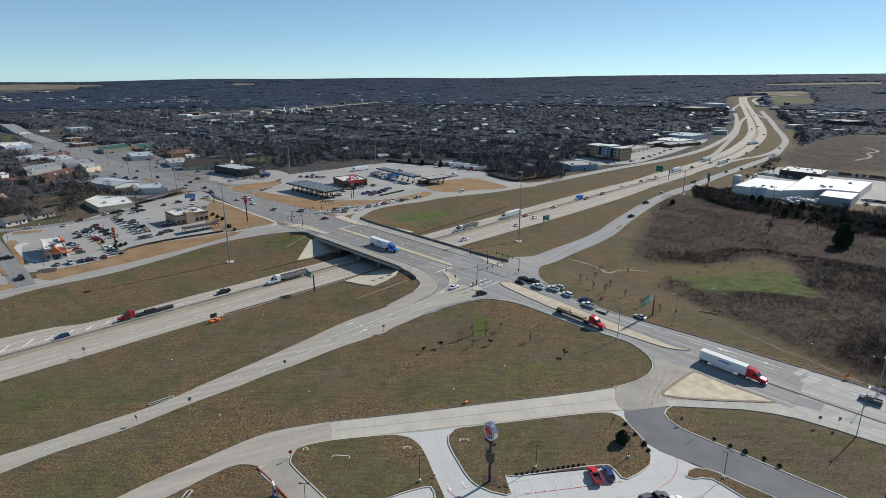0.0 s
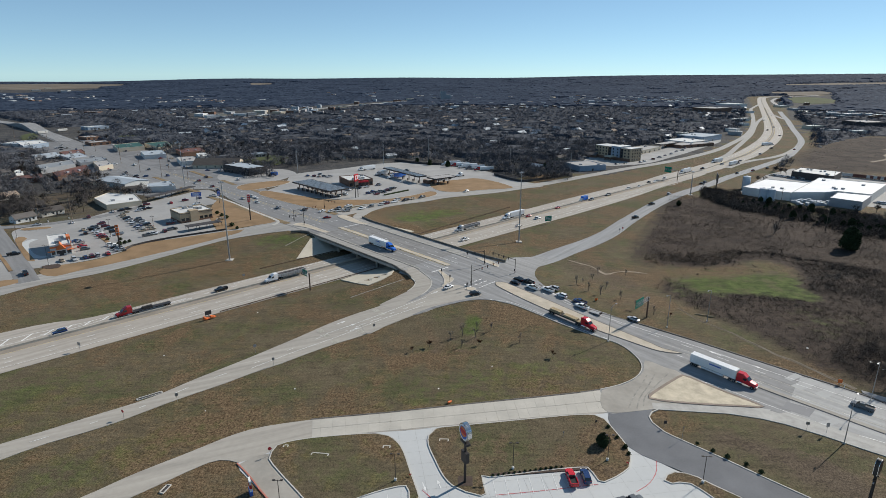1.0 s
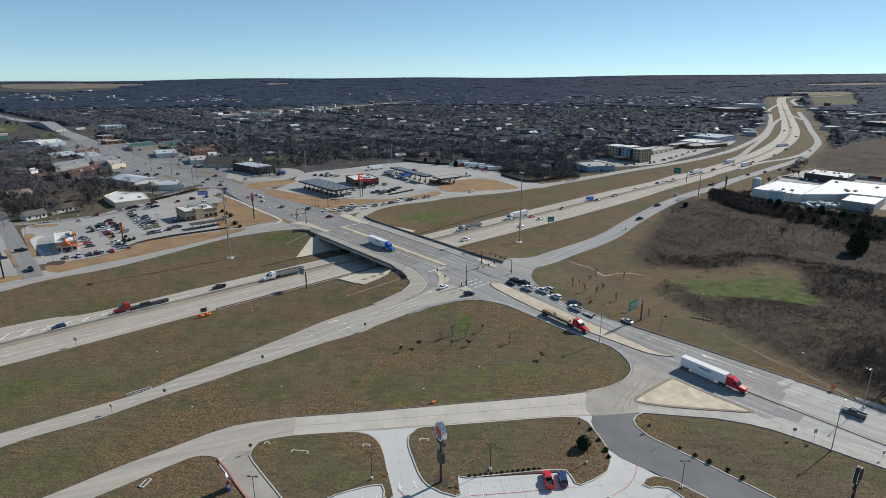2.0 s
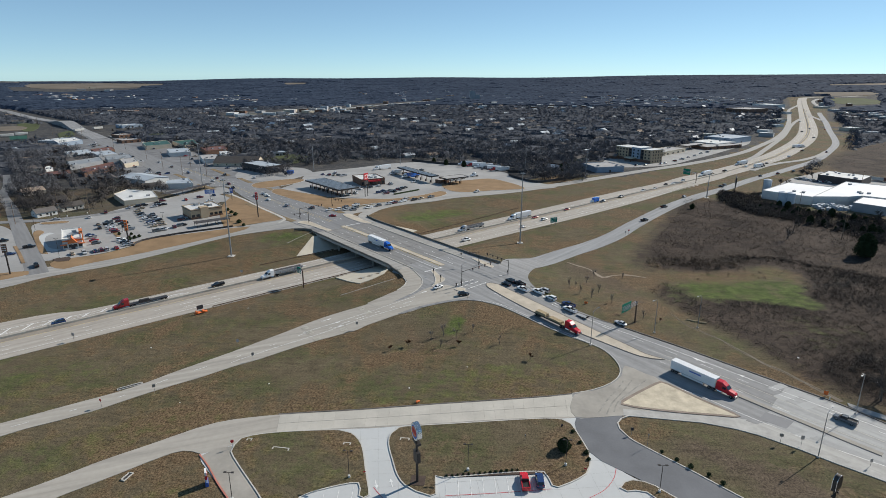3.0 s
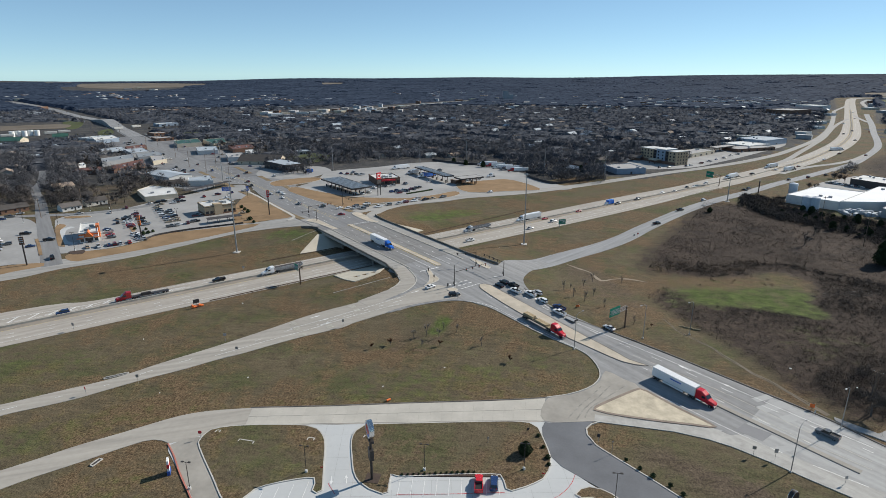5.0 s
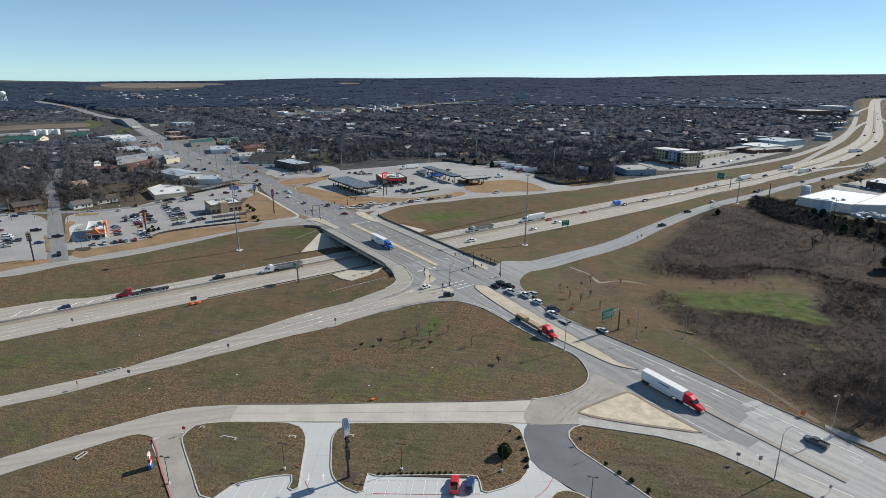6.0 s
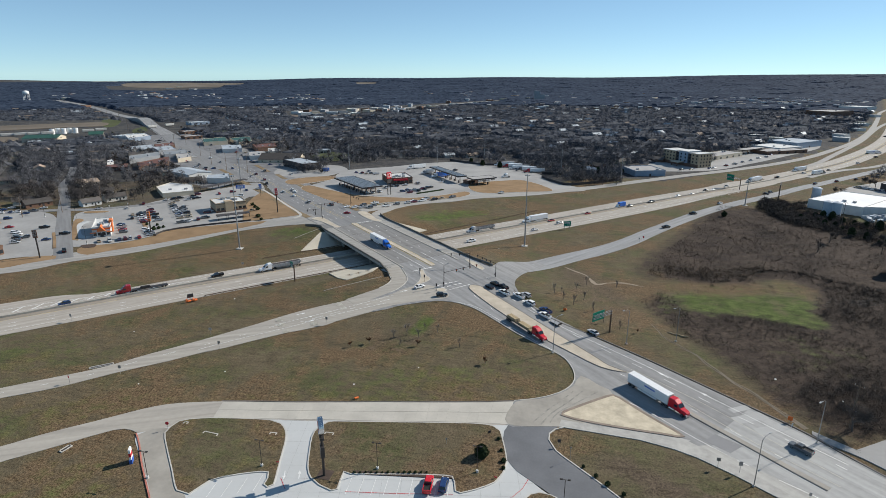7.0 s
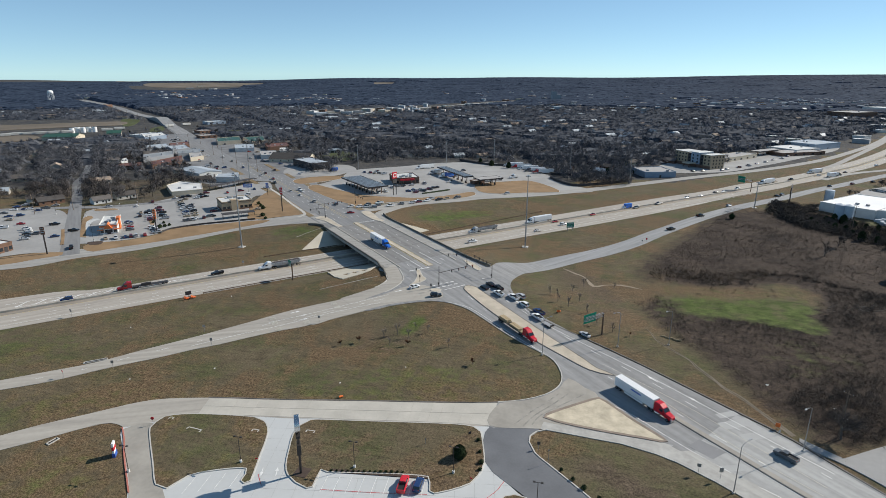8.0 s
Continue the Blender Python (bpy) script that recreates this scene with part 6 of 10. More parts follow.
for p, a in (((205.0, 622.0), 40), ((211.0, 628.0), 40), ((226.0, 645.0), 130), ((238.0, 660.0), 130), ((250.0, 676.0), 40), ((262.0, 690.0), 40), ((276.0, 712.0), 40), ((288.0, 726.0), 130), ((300.0, 748.0), 40), ((322.0, 776.0), 40), ((338.0, 800.0), 40), ((350.0, 812.0), 130), ((176.0, 608.0), 40), ((186.0, 612.0), 40)):
    some(p, a, "cars parked by the hotel")
# near lot
place("pickup", "bright_red", (35.8, 112.8), heading((36.0, 108.8), (35.4, 116.3)), "", off=0.1, label="bright red crew-cab pickup parked in a bay")
place("suv", "blue", (39.3, 113.6), heading((39.2, 109.1), (39.0, 116.7)), "", off=0.1)
for p in [(45.8, 105.2), (48.0, 105.8), (51.3, 105.1)]:
    some(p, 20, "cars parked in the near lot")

# ---- poles, signs and signals ----
def at(p, off=0.0):
    return (p[0], p[1], zf(*p) + off)


def high_mast(p, h=43.0):
    ob = thing("high_mast_light", *at(p), 0, "tall galvanised high-mast light pole on a concrete footing", "light pole", "high-mast lights")
    bm = bmesh.new()
    tube(bm, (0, 0, 0.3), (0, 0, h), 0.42, 0.18, 12)
    part("pole", bm, M_GALV, ob)
    part("footing", boxes((-1.6, 1.6, -1.6, 1.6, -0.4, 0.3)), M_KERB, ob)
    bm = bmesh.new()
    tube(bm, (0, 0, h - 0.6), (0, 0, h - 0.35), 0.9, 0.9, 16)
    part("lamp_ring", bm, M_GALV, ob)
    for k in range(6):
        a = k * math.pi / 3
        part("lamp", boxes((math.cos(a) * 1.1 - 0.25, math.cos(a) * 1.1 + 0.25, math.sin(a) * 1.1 - 0.25, math.sin(a) * 1.1 + 0.25, h - 0.8, h - 0.35)), M_GALV, ob)


for p in ((-106.2, 269.4), (43.1, 310.9), (192.8, 450.6), (-212.0, 447.5)):
    high_mast(p, 40.0 if p[1] < 420 else 34.0 if p[0] < 0 else 19.0)


def street_light(p, yaw, h=13.5, arm=2.8, group="street lights"):
    ob = thing("street_light", *at(p), yaw, "slim grey street light with a curved arm", "street light", group)
    bm = bmesh.new()
    tube(bm, (0, 0, 0.4), (0, 0, h - 0.8), 0.13, 0.08, 8)
    part("pole", bm, M_GALV, ob)
    bm = bmesh.new()
    tube(bm, (0, 0, h - 0.8), (arm * 0.4, 0, h - 0.2), 0.06, 0.05, 6)
    tube(bm, (arm * 0.4, 0, h - 0.2), (arm, 0, h), 0.05, 0.04, 6)
    part("arm", bm, M_GALV, ob)
    part("lamp_head", boxes((arm - 0.1, arm + 0.75, -0.18, 0.18, h - 0.1, h + 0.08)), M_GALV, ob)
    part("base", boxes((-0.3, 0.3, -0.3, 0.3, -0.3, 0.4)), M_KERB, ob)


for p, a in (((62.2, 184.8), A_E), ((110.7, 131.1), A_E), ((105.1, 204.8), A_W), ((131.8, 152.2), A_W), ((87.4, 198.1), A_W)):
    street_light(p, a)


def lot_light(p, yaw=0.0, h=7.5):
    ob = thing("parking_lot_light", *at(p), yaw, "dark twin-head parking lot light on a white base", "light pole", "parking lot lights")
    bm = bmesh.new()
    tube(bm, (0, 0, 0.8), (0, 0, h), 0.08, 0.07, 8)
    part("pole", bm, M_DARKSTEEL, ob)
    bm = bmesh.new()
    tube(bm, (0, 0, -0.2), (0, 0, 0.8), 0.32, 0.32, 12)
    part("base", bm, M_WHITEWALL, ob)
    part("arm", boxes((-0.8, 0.8, -0.04, 0.04, h - 0.08, h)), M_DARKSTEEL, ob)
    for x in (-0.85, 0.85):
        part("lamp_head", boxes((x - 0.3, x + 0.3, -0.2, 0.2, h - 0.06, h + 0.1)), M_DARKSTEEL, ob)


for p in [(-5.4, 110.9), (22.4, 116.0), (46.1, 120.3), (66.6, 113.3), (-29.6, 101.3)]:
    lot_light(p)
for p in [(-187.9, 253.8), (-238.1, 299.4), (-245.8, 335.4), (-238.8, 344.7), (-165.7, 310.4), (-186.6, 302.7), (-262.3, 299.8)]:
    lot_light(p, 0, 10)


def pylon_sign():
    """Roadside sign on a dark column: oval cabinet with a silver rim, and a small reader board."""
    p = (10.8, 110.9)
    ob = thing("pylon_sign", *at(p, 0.2), -60, "tall restaurant pylon sign with an oval cabinet on a dark column", "sign")
    bm = bmesh.new()
    tube(bm, (0, 0, 0), (0, 0, 12.5), 0.32, 0.28, 10)
    part("column", bm, M_DARKSTEEL, ob)
    part("bracket", boxes((-1.5, 1.5, -0.5, 0.5, 10.6, 11.2)), M_DARKSTEEL, ob)
    part("bracket", boxes((-0.9, 0.9, -0.5, 0.5, 5.6, 5.9)), M_DARKSTEEL, ob)
    part("reader_board", boxes((-1.1, 1.1, -0.45, 0.45, 5.9, 8.4)), M_DARKSTEEL, ob, "dark reader board")

    def oval(y0, y1, rx, rz, cz, n=28):
        b = bmesh.new()
        ra = [[b.verts.new((rx * math.cos(6.2832 * i / n), y, cz + rz * math.sin(6.2832 * i / n))) for i in range(n)] for y in (y0, y1)]
        for i in range(n):
            b.faces.new((ra[0][i], ra[0][(i + 1) % n], ra[1][(i + 1) % n], ra[1][i]))
        b.faces.new(ra[0])
        b.faces.new(ra[1][::-1])
        bmesh.ops.recalc_face_normals(b, faces=b.faces)
        return b
    cab = part("cabinet", oval(-0.55, 0.55, 2.0, 2.15, 13.7), M_CHROME, ob, "silver rimmed oval cabinet")
    part("face", oval(-0.6, 0.6, 1.8, 1.95, 13.7), M_SIGN_WHITE, cab, "white oval face")
    part("emblem", oval(-0.62, 0.62, 1.45, 0.55, 13.8), M_RED, cab, "plain red band")
    part("emblem", oval(-0.615, 0.615, 1.3, 1.2, 13.8), M_ORANGE_WALL, cab, "plain orange bun shape")
    part("emblem", oval(-0.61, 0.61, 1.55, 1.6, 13.6), M_SIGN_BLUE, cab, "plain blue swoosh")
    pavement("planting_bed", [(p[0] - 1.6, p[1] - 1.4), (p[0] + 1.8, p[1] - 1.4), (p[0] + 1.8, p[1] + 2), (p[0] - 1.6, p[1] + 2)], M_MULCH, 0.3, soft=0, label="dark mulch bed round a sign column")


pylon_sign()


def small_sign(p, yaw, face, w=0.75, h=0.75, top=2.4, label="small road sign on a steel post", octagon=False):
    ob = thing("road_sign", *at(p), yaw, label, "sign", "road signs")
    bm = bmesh.new()
    tube(bm, (0, 0, -0.2), (0, 0, top), 0.045, 0.045, 6)
    part("post", bm, M_GALV, ob)
    if octagon:
        bm = bmesh.new()
        tube(bm, (0, -0.1, top - h / 2), (0, -0.06, top - h / 2), h * 0.54, h * 0.54, 8)
        part("panel", bm, face, ob)
    else:
        part("panel", boxes((-w / 2, w / 2, -0.1, -0.06, top - h, top)), face, ob)


for p, f, w, h, t in (((-37.5, 119.1), M_RED, 0.9, 0.9, 2.6), ((-83.0, 133.9), M_RED, 0.9, 0.9, 2.8), ((-50.7, 163.7), M_GALV, 0.8, 1.0, 3.0), ((-72.1, 142.3), M_GALV, 0.8, 1.0, 3.0), ((-121.6, 174.3), M_GALV, 1.2, 1.2, 3.4),
                      ((-59.6, 172.2), M_GALV, 1.0, 1.0, 3.2), ((-90.5, 245.8), M_GALV, 1.0, 1.0, 3.2), ((106.7, 336.9), M_GALV, 0.8, 0.8, 2.6), ((109.2, 339.5), M_RED, 1.0, 1.0, 3.0),
                      ((103.8, 136.2), M_GALV, 0.9, 0.9, 3.0), ((108.6, 135.3), M_GALV, 0.9, 1.2, 3.4), ((121.6, 128.4), M_GALV, 0.6, 0.8, 2.4), ((65.2, 135.1), M_DARKWALL, 0.8, 0.9, 2.4), ((68.0, 130.1), M_GALV, 0.4, 0.4, 4.2),
                      ((-21.5, 188.3), M_GALV, 0.8, 1.0, 3.0), ((36.7, 129.1), M_GALV, 0.4, 0.5, 2.0), ((46.9, 136.3), M_DARKWALL, 0.8, 0.8, 1.0), ((17.7, 215.9), M_GALV, 0.7, 1.0, 3.0),
                      ((50.7, 119.0), M_RED, 0.7, 0.3, 0.9), ((-2.1, 112.5), M_RED, 0.6, 0.3, 0.9), ((128.1, 160.9), M_ORANGE, 1.2, 1.2, 2.0), ((127.8, 158.4), M_WHITEWALL, 0.6, 1.0, 1.6), ((65.7, 219.5), M_ORANGE, 1.2, 0.8, 1.2)):
    words = {M_RED: "small red road sign on a post", M_GALV: "small sign seen from its grey back", M_DARKWALL: "small dark sign on a post", M_ORANGE: "bright orange roadworks warning sign", M_WHITEWALL: "small white sign on a post"}[f]
    small_sign(p, R.uniform(-25, 35), f, w, h, t, words, f is M_RED and w == 0.9)


def cantilever_sign(p, yaw, h, arm, sw_, sh, label, bars=True):
    """Green guide sign hung from a truss arm on one steel column."""
    ob = thing("guide_sign", *at(p), yaw, label, "road sign")
    bm = bmesh.new()
    tube(bm, (0, 0, -0.3), (0, 0, h + 0.6), 0.32, 0.28, 10)
    part("column", bm, M_RUST, ob)
    bm = bmesh.new()
    for y in (-0.35, 0.35):
        for z in (h - 0.6, h + 0.5):
            tube(bm, (0, y, z), (arm, y, z), 0.07, 0.06, 6)
    n = int(arm / 1.2)
    for i in range(n):
        x0, x1 = arm * i / n, arm * (i + 1) / n
        z0, z1 = (h - 0.6, h + 0.5) if i % 2 else (h + 0.5, h - 0.6)
        for y in (-0.35, 0.35):
            tube(bm, (x0, y, z0), (x1, y, z1), 0.04, 0.04, 5)
        tube(bm, (x1, -0.35, z1), (x1, 0.35, z1), 0.04, 0.04, 5)
    part("truss_arm", bm, M_GALV, ob)
    pan = part("panel", boxes((arm - sw_, arm, -0.55, -0.45, h - sh / 2 - 0.2, h + sh / 2 - 0.2)), M_SIGN, ob, "green sign panel")
    if bars:
        part("lettering", boxes((arm - sw_ * 0.9, arm - sw_ * 0.55, -0.575, -0.55, h, h + 0.3), (arm - sw_ * 0.45, arm - sw_ * 0.1, -0.575, -0.55, h, h + 0.3), (arm - sw_ * 0.8, arm - sw_ * 0.3, -0.575, -0.55, h - 0.9, h - 0.6)), M_SIGN_WHITE, pan, "plain white lettering bars")


cantilever_sign((82.1, 205.7), A_W + 2, 8.2, 9.5, 6.2, 3.4, "green guide sign on a cantilever truss over the road")
cantilever_sign((-56.2, 232.6), A_NW + 5, 7.4, 5.6, 3.4, 2.8, "green exit sign on a steel post beside the highway")


def panel_sign(p, yaw, w, h, top, face, posts, label, name="guide_sign", bars=None):
    ob = thing(name, *at(p), yaw, label, "sign")
    for x in posts:
        bm = bmesh.new()
        tube(bm, (x, 0, -0.3), (x, 0, top), 0.14 if h < 4 else 0.35, 0.14 if h < 4 else 0.35, 8)
        part("post", bm, M_DARKSTEEL if h > 4 or top > 8 else M_GALV, ob)
    pan = part("panel", boxes((-w / 2, w / 2, -0.3, 0.3 if h > 4 else -0.15, top - h, top)), face, ob)
    if bars:
        part("lettering", boxes(*[(-w * 0.4, w * 0.35, -0.33, -0.3, top - h * k - 0.25, top - h * k) for k in (0.2, 0.45, 0.7)]), bars, pan, "plain lettering bars")
    return ob


panel_sign((65.9, 354.2), heading((58.0, 350.6), (74.3, 357.1)), 4.6, 3.2, 5.2, M_SIGN, (-1.6, 1.6), "green guide sign on two posts beside the highway", bars=M_SIGN_WHITE)
panel_sign((220.8, 469.6), A_E + 25, 15, 6.5, 14, M_DARKWALL, (0,), "dark billboard seen from behind on one column", "billboard")
# overhead sign on the far highway
cantilever_sign((205.6, 514.8), A_NW - 8, 9, 14, 7, 5, "green overhead guide sign above the highway")
# fuel station sign
fs = thing("fuel_sign", *at((-66.8, 413.3)), A_E + 20, "red and white fuel station sign on two dark posts", "sign")
for x in (-1.6, 1.6):
    bm = bmesh.new()
    tube(bm, (x, 0, -0.3), (x, 0, 17), 0.28, 0.28, 8)
    part("post", bm, M_DARKSTEEL, fs)
pn = part("panel", boxes((-2.4, 2.4, -0.4, 0.4, 12.6, 17.4)), M_RED, fs, "red square panel")
part("emblem", boxes((-1.7, 1.7, -0.44, -0.4, 13.6, 16.4)), M_SIGN_WHITE, pn, "plain white square mark")
part("emblem", boxes((-1.1, 1.1, -0.46, -0.44, 14.1, 15.9)), M_RED, pn, "plain red square mark")
part("price_board", boxes((-2.3, 2.3, -0.35, 0.35, 9.2, 11.8)), M_DARKWALL, fs, "dark price board")
for p, a, w, h, t, f, lab in (((-119.7, 338.3), 40, 1.6, 4.5, 16, M_RED, "tall red and black restaurant sign column"), ((-166.1, 276.8), 20, 1.5, 5.5, 14, M_ORANGE_WALL, "orange striped restaurant sign on a white column"),
                              ((-194.5, 230.8), 20, 2.2, 4.0, 14.5, M_BRICK, "tall dark red shop sign column"), ((-174.0, 384.9), 20, 6.5, 2.8, 8.5, M_SIGN_BLUE, "blue and white changeable shop sign"), ((-159.2, 387.4), 30, 2, 3.4, 9, M_SIGN_BLUE, "small blue tyre shop sign")):
    panel_sign(p, a, w, h, t, f, (0,), lab, "shop_sign", M_SIGN_WHITE)
mon = thing("monument_sign", *at((-37.7, 105.8)), 120, "white entrance sign with red stripe on a blue base", "sign")
part("panel", boxes((-0.9, 0.9, -0.22, 0.22, 1.1, 3.9)), M_SIGN_WHITE, mon)
part("base", boxes((-1.0, 1.0, -0.35, 0.35, -0.1, 1.1)), M_SIGN_BLUE, mon, "blue base")
part("stripe", boxes((-0.92, 0.92, -0.25, 0.25, 1.9, 2.9)), M_RED, mon)


def pole_sign(p, yaw, top, w, h):
    """Tall dark post with a round-shouldered cabinet, a silver rim and small floodlights below."""
    ob = thing("pole_sign", *at(p), yaw, "tall black pole sign with a rounded silver-edged cabinet", "sign")
    bm = bmesh.new()
    tube(bm, (0, 0, -0.3), (0, 0, top - h), 0.34, 0.3, 12)
    part("post", bm, M_DARKSTEEL, ob)

    def shield(y0, y1, k):
        b = bmesh.new()
        prof = [(-w / 2 * k, -h / 2 * k), (w / 2 * k, -h / 2 * k)] + [(w / 2 * k * math.cos(a), h * k * (0.12 + 0.38 * math.sin(a))) for a in np.linspace(0, math.pi, 15)]
        ra = [[b.verts.new((x, y, top - h / 2 + z)) for x, z in prof] for y in (y0, y1)]
        n = len(prof)
        for i in range(n):
            b.faces.new((ra[0][i], ra[0][(i + 1) % n], ra[1][(i + 1) % n], ra[1][i]))
        b.faces.new(ra[0])
        b.faces.new(ra[1][::-1])
        bmesh.ops.recalc_face_normals(b, faces=b.faces)
        return b
    cab = part("cabinet", shield(-0.36, 0.36, 1.0), M_DARKSTEEL, ob, "dark rounded cabinet")
    for y0, y1 in ((-0.44, -0.36), (0.36, 0.44)):
        part("rim", shield(y0, y1, 1.03), M_CHROME, cab, "silver rim")
    for y0, y1 in ((-0.46, -0.43), (0.43, 0.46)):
        part("face", shield(y0, y1, 0.92), M_DARKSTEEL, cab, "dark sign face")
    part("collar", boxes((-0.75, 0.75, -0.42, 0.42, top - h - 0.5, top - h + 0.04)), M_DARKSTEEL, ob)
    bm = bmesh.new()
    tube(bm, (-1.1, 0, top - h - 1.5), (1.1, 0, top - h - 1.5), 0.06, 0.06, 6)
    part("crossbar", bm, M_DARKSTEEL, ob)
    for x in (-1.1, 1.1):
        part("floodlight", boxes((x - 0.16, x + 0.16, -0.3, 0.12, top - h - 1.5, top - h - 1.15)), M_DARKSTEEL, ob)
    for x in (-0.5, 0.5):
        part("cable_box", boxes((x - 0.14, x + 0.14, -0.14, 0.14, top - h - 2.6, top - h - 2.25)), M_GALV, ob, "small pale junction box")


pole_sign((98.4, 104.6), 38, 14.6, 2.5, 3.4)


def signal_pole(p, yaw, arm, heads, h=6.4, lamp=True, height=zf):
    """Traffic signal: pole, long mast arm, hanging three-light heads."""
    ob = thing("traffic_signal", p[0], p[1], height(*p) + 0.15, yaw, "dark traffic signal on a long mast arm", "traffic signal", "signals at the junction")
    bm = bmesh.new()
    tube(bm, (0, 0, 0), (0, 0, 9.5 if lamp else h + 0.5), 0.17, 0.11, 8)
    part("pole", bm, M_DARKSTEEL, ob)
    bm = bmesh.new()
    tube(bm, (0, 0, h), (arm, 0, h + 0.5), 0.12, 0.06, 8)
    part("mast_arm", bm, M_DARKSTEEL, ob)
    if lamp:
        bm = bmesh.new()
        tube(bm, (0, 0, 9.4), (1.8, 0, 10.2), 0.05, 0.04, 6)
        box(bm, 1.7, 2.4, -0.15, 0.15, 10.1, 10.3)
        part("lamp_arm", bm, M_GALV, ob)
    for k in heads:
        x, z = arm * k, h + 0.5 * k
        head = part("signal_head", boxes((x - 0.2, x + 0.2, -0.3, -0.05, z - 0.95, z + 0.25)), M_DARKSTEEL, ob)
        for i in range(3):
            bm = bmesh.new()
            tube(bm, (x, -0.38, z + 0.02 - i * 0.36), (x, -0.3, z + 0.02 - i * 0.36), 0.12, 0.12, 8)
            part("lens", bm, (M_TAIL, M_ORANGE, M_SIGN)[i], head)
    part("cabinet", boxes((-0.25, 0.25, 0.15, 0.45, 1.0, 2.0)), M_DARKSTEEL, ob)


signal_pole((14.6, 229.9), A_E, 18, (0.35, 0.55, 0.75, 0.95))
signal_pole((34.8, 246.7), A_NW + 2, 14, (0.3, 0.5, 0.7, 0.95), lamp=False)
signal_pole((21.2, 257.3), A_NW + 70, 10, (0.5, 0.9), lamp=False, height=deck_h)
signal_pole((-82.9, 325.3), A_W, 10, (0.5, 0.9))
signal_pole((-91.4, 334.4), A_E, 16, (0.4, 0.6, 0.8, 0.95), lamp=False)
signal_pole((-80.7, 368.7), A_SE, 14, (0.4, 0.7, 0.95))
for p in [(1.3, 240.3), (5.2, 232.8), (12.5, 224.3)]:
    ob = thing("pedestal_signal", p[0], p[1], zf(*p) + 0.25, 30, "short dark signal post on the paved island", "traffic signal", "signals at the junction")
    bm = bmesh.new()
    tube(bm, (0, 0, 0), (0, 0, 3.4), 0.07, 0.07, 6)
    part("post", bm, M_DARKSTEEL, ob)
    part("signal_head", boxes((-0.25, 0.25, -0.3, -0.05, 2.2, 3.4)), M_DARKSTEEL, ob)


def utility_pole(p, h=16, steel=False):
    ob = thing("utility_pole", *at(p), A_NW, "weathered utility pole with a crossarm" if not steel else "tall grey steel power pole", "utility pole", "utility poles")
    bm = bmesh.new()
    tube(bm, (0, 0, -0.3), (0, 0, h), 0.35 if steel else 0.2, 0.2 if steel else 0.13, 8)
    part("pole", bm, M_GALV if steel else M_WOODPOLE, ob)
    part("crossarm", boxes((-1.3, 1.3, -0.07, 0.07, h - 1.0, h - 0.8)), M_WOODPOLE, ob)
    for x in (-1.1, 0, 1.1):
        part("insulator", boxes((x - 0.07, x + 0.07, -0.07, 0.07, h - 0.8, h - 0.5)), M_GREYWALL, ob)


POLES = [(-141.5, 524.3), (-70.0, 593.1), (-25.0, 631.3), (59.0, 563.0), (111.2, 524.1)]
for p in POLES:
    utility_pole(p, 24, True)
for p in [(234.7, 397.7), (231.2, 339.7), (331.5, 495.2)] + [(142.7, 160.2), (-231.2, 337.0), (-639.2, 822.9), (-411.9, 631.6), (-290.3, 523.8), (-736.7, 986.3), (-285.6, 452.2), (-340.6, 579.4), (-425.8, 673.0), (-570.1, 793.6), (-923.5, 1099.2), (-814.9, 1008.4), (-765.7, 1056.1), (-976.0, 1143.9)] + [(-377.9, 640.9), (-254.3, 493.6), (-271.4, 540.7), (-225.6, 482.6), (-250.0, 334.3), (-262.4, 313.2), (-276.0, 296.4)]:
    utility_pole(p, 14 if p[1] < 320 else 17)
bm = bmesh.new()
for a, b in zip(POLES, POLES[1:]):
    for x in (-1.1, 1.1):
        prev = None
        for i in range(13):
            t = i / 12
            q = Vector((a[0] + (b[0] - a[0]) * t, a[1] + (b[1] - a[1]) * t + x, zf(*a) + (zf(*b) - zf(*a)) * t + 23.3 - 4 * t * (1 - t) * 5))
            if prev:
                tube(bm, prev, q, 0.035, 0.035, 3)
            prev = q
wire = part("power_lines", bm, M_DARKSTEEL)
tagged(wire, "thin sagging power lines between steel poles", "cable")


def guard_rail(pts, label):
    ob = thing("guard_rail", *at(pts[0]), 0, label, "guard rail")
    inv = ob.matrix_basis.inverted()
    rail = strip("rail", pts, 0.1, M_RUST, 0.75, ob, step=4, cells=1, skirt=0.35)
    rail.matrix_parent_inverse = inv
    for q in curve(pts, 4.0)[::1]:
        o = mesh_part("post", *POST, M_WOODPOLE, ob)
        o.matrix_parent_inverse = inv
        o.location = (q.x, q.y, zf(q.x, q.y))


POST = ([(x, y, z) for z in (-0.1, 0.78) for x, y in ((-0.09, -0.09), (0.09, -0.09), (0.09, 0.09), (-0.09, 0.09))], [(4, 5, 6, 7), (0, 1, 5, 4), (1, 2, 6, 5), (2, 3, 7, 6), (3, 0, 4, 7)])
guard_rail([xy(60.9, w) for w in (-98, -80, -60, -40, -20)], "steel guard rail on wooden posts beside the highway")
guard_rail([xy(99.5, w) for w in (-62, -40, -20)], "steel guard rail on wooden posts beside the highway")
guard_rail([xy(s, w) for s, w in ((94, 30), (97, 60), (100, 90), (103, 130))], "steel guard rail on wooden posts beside the highway")
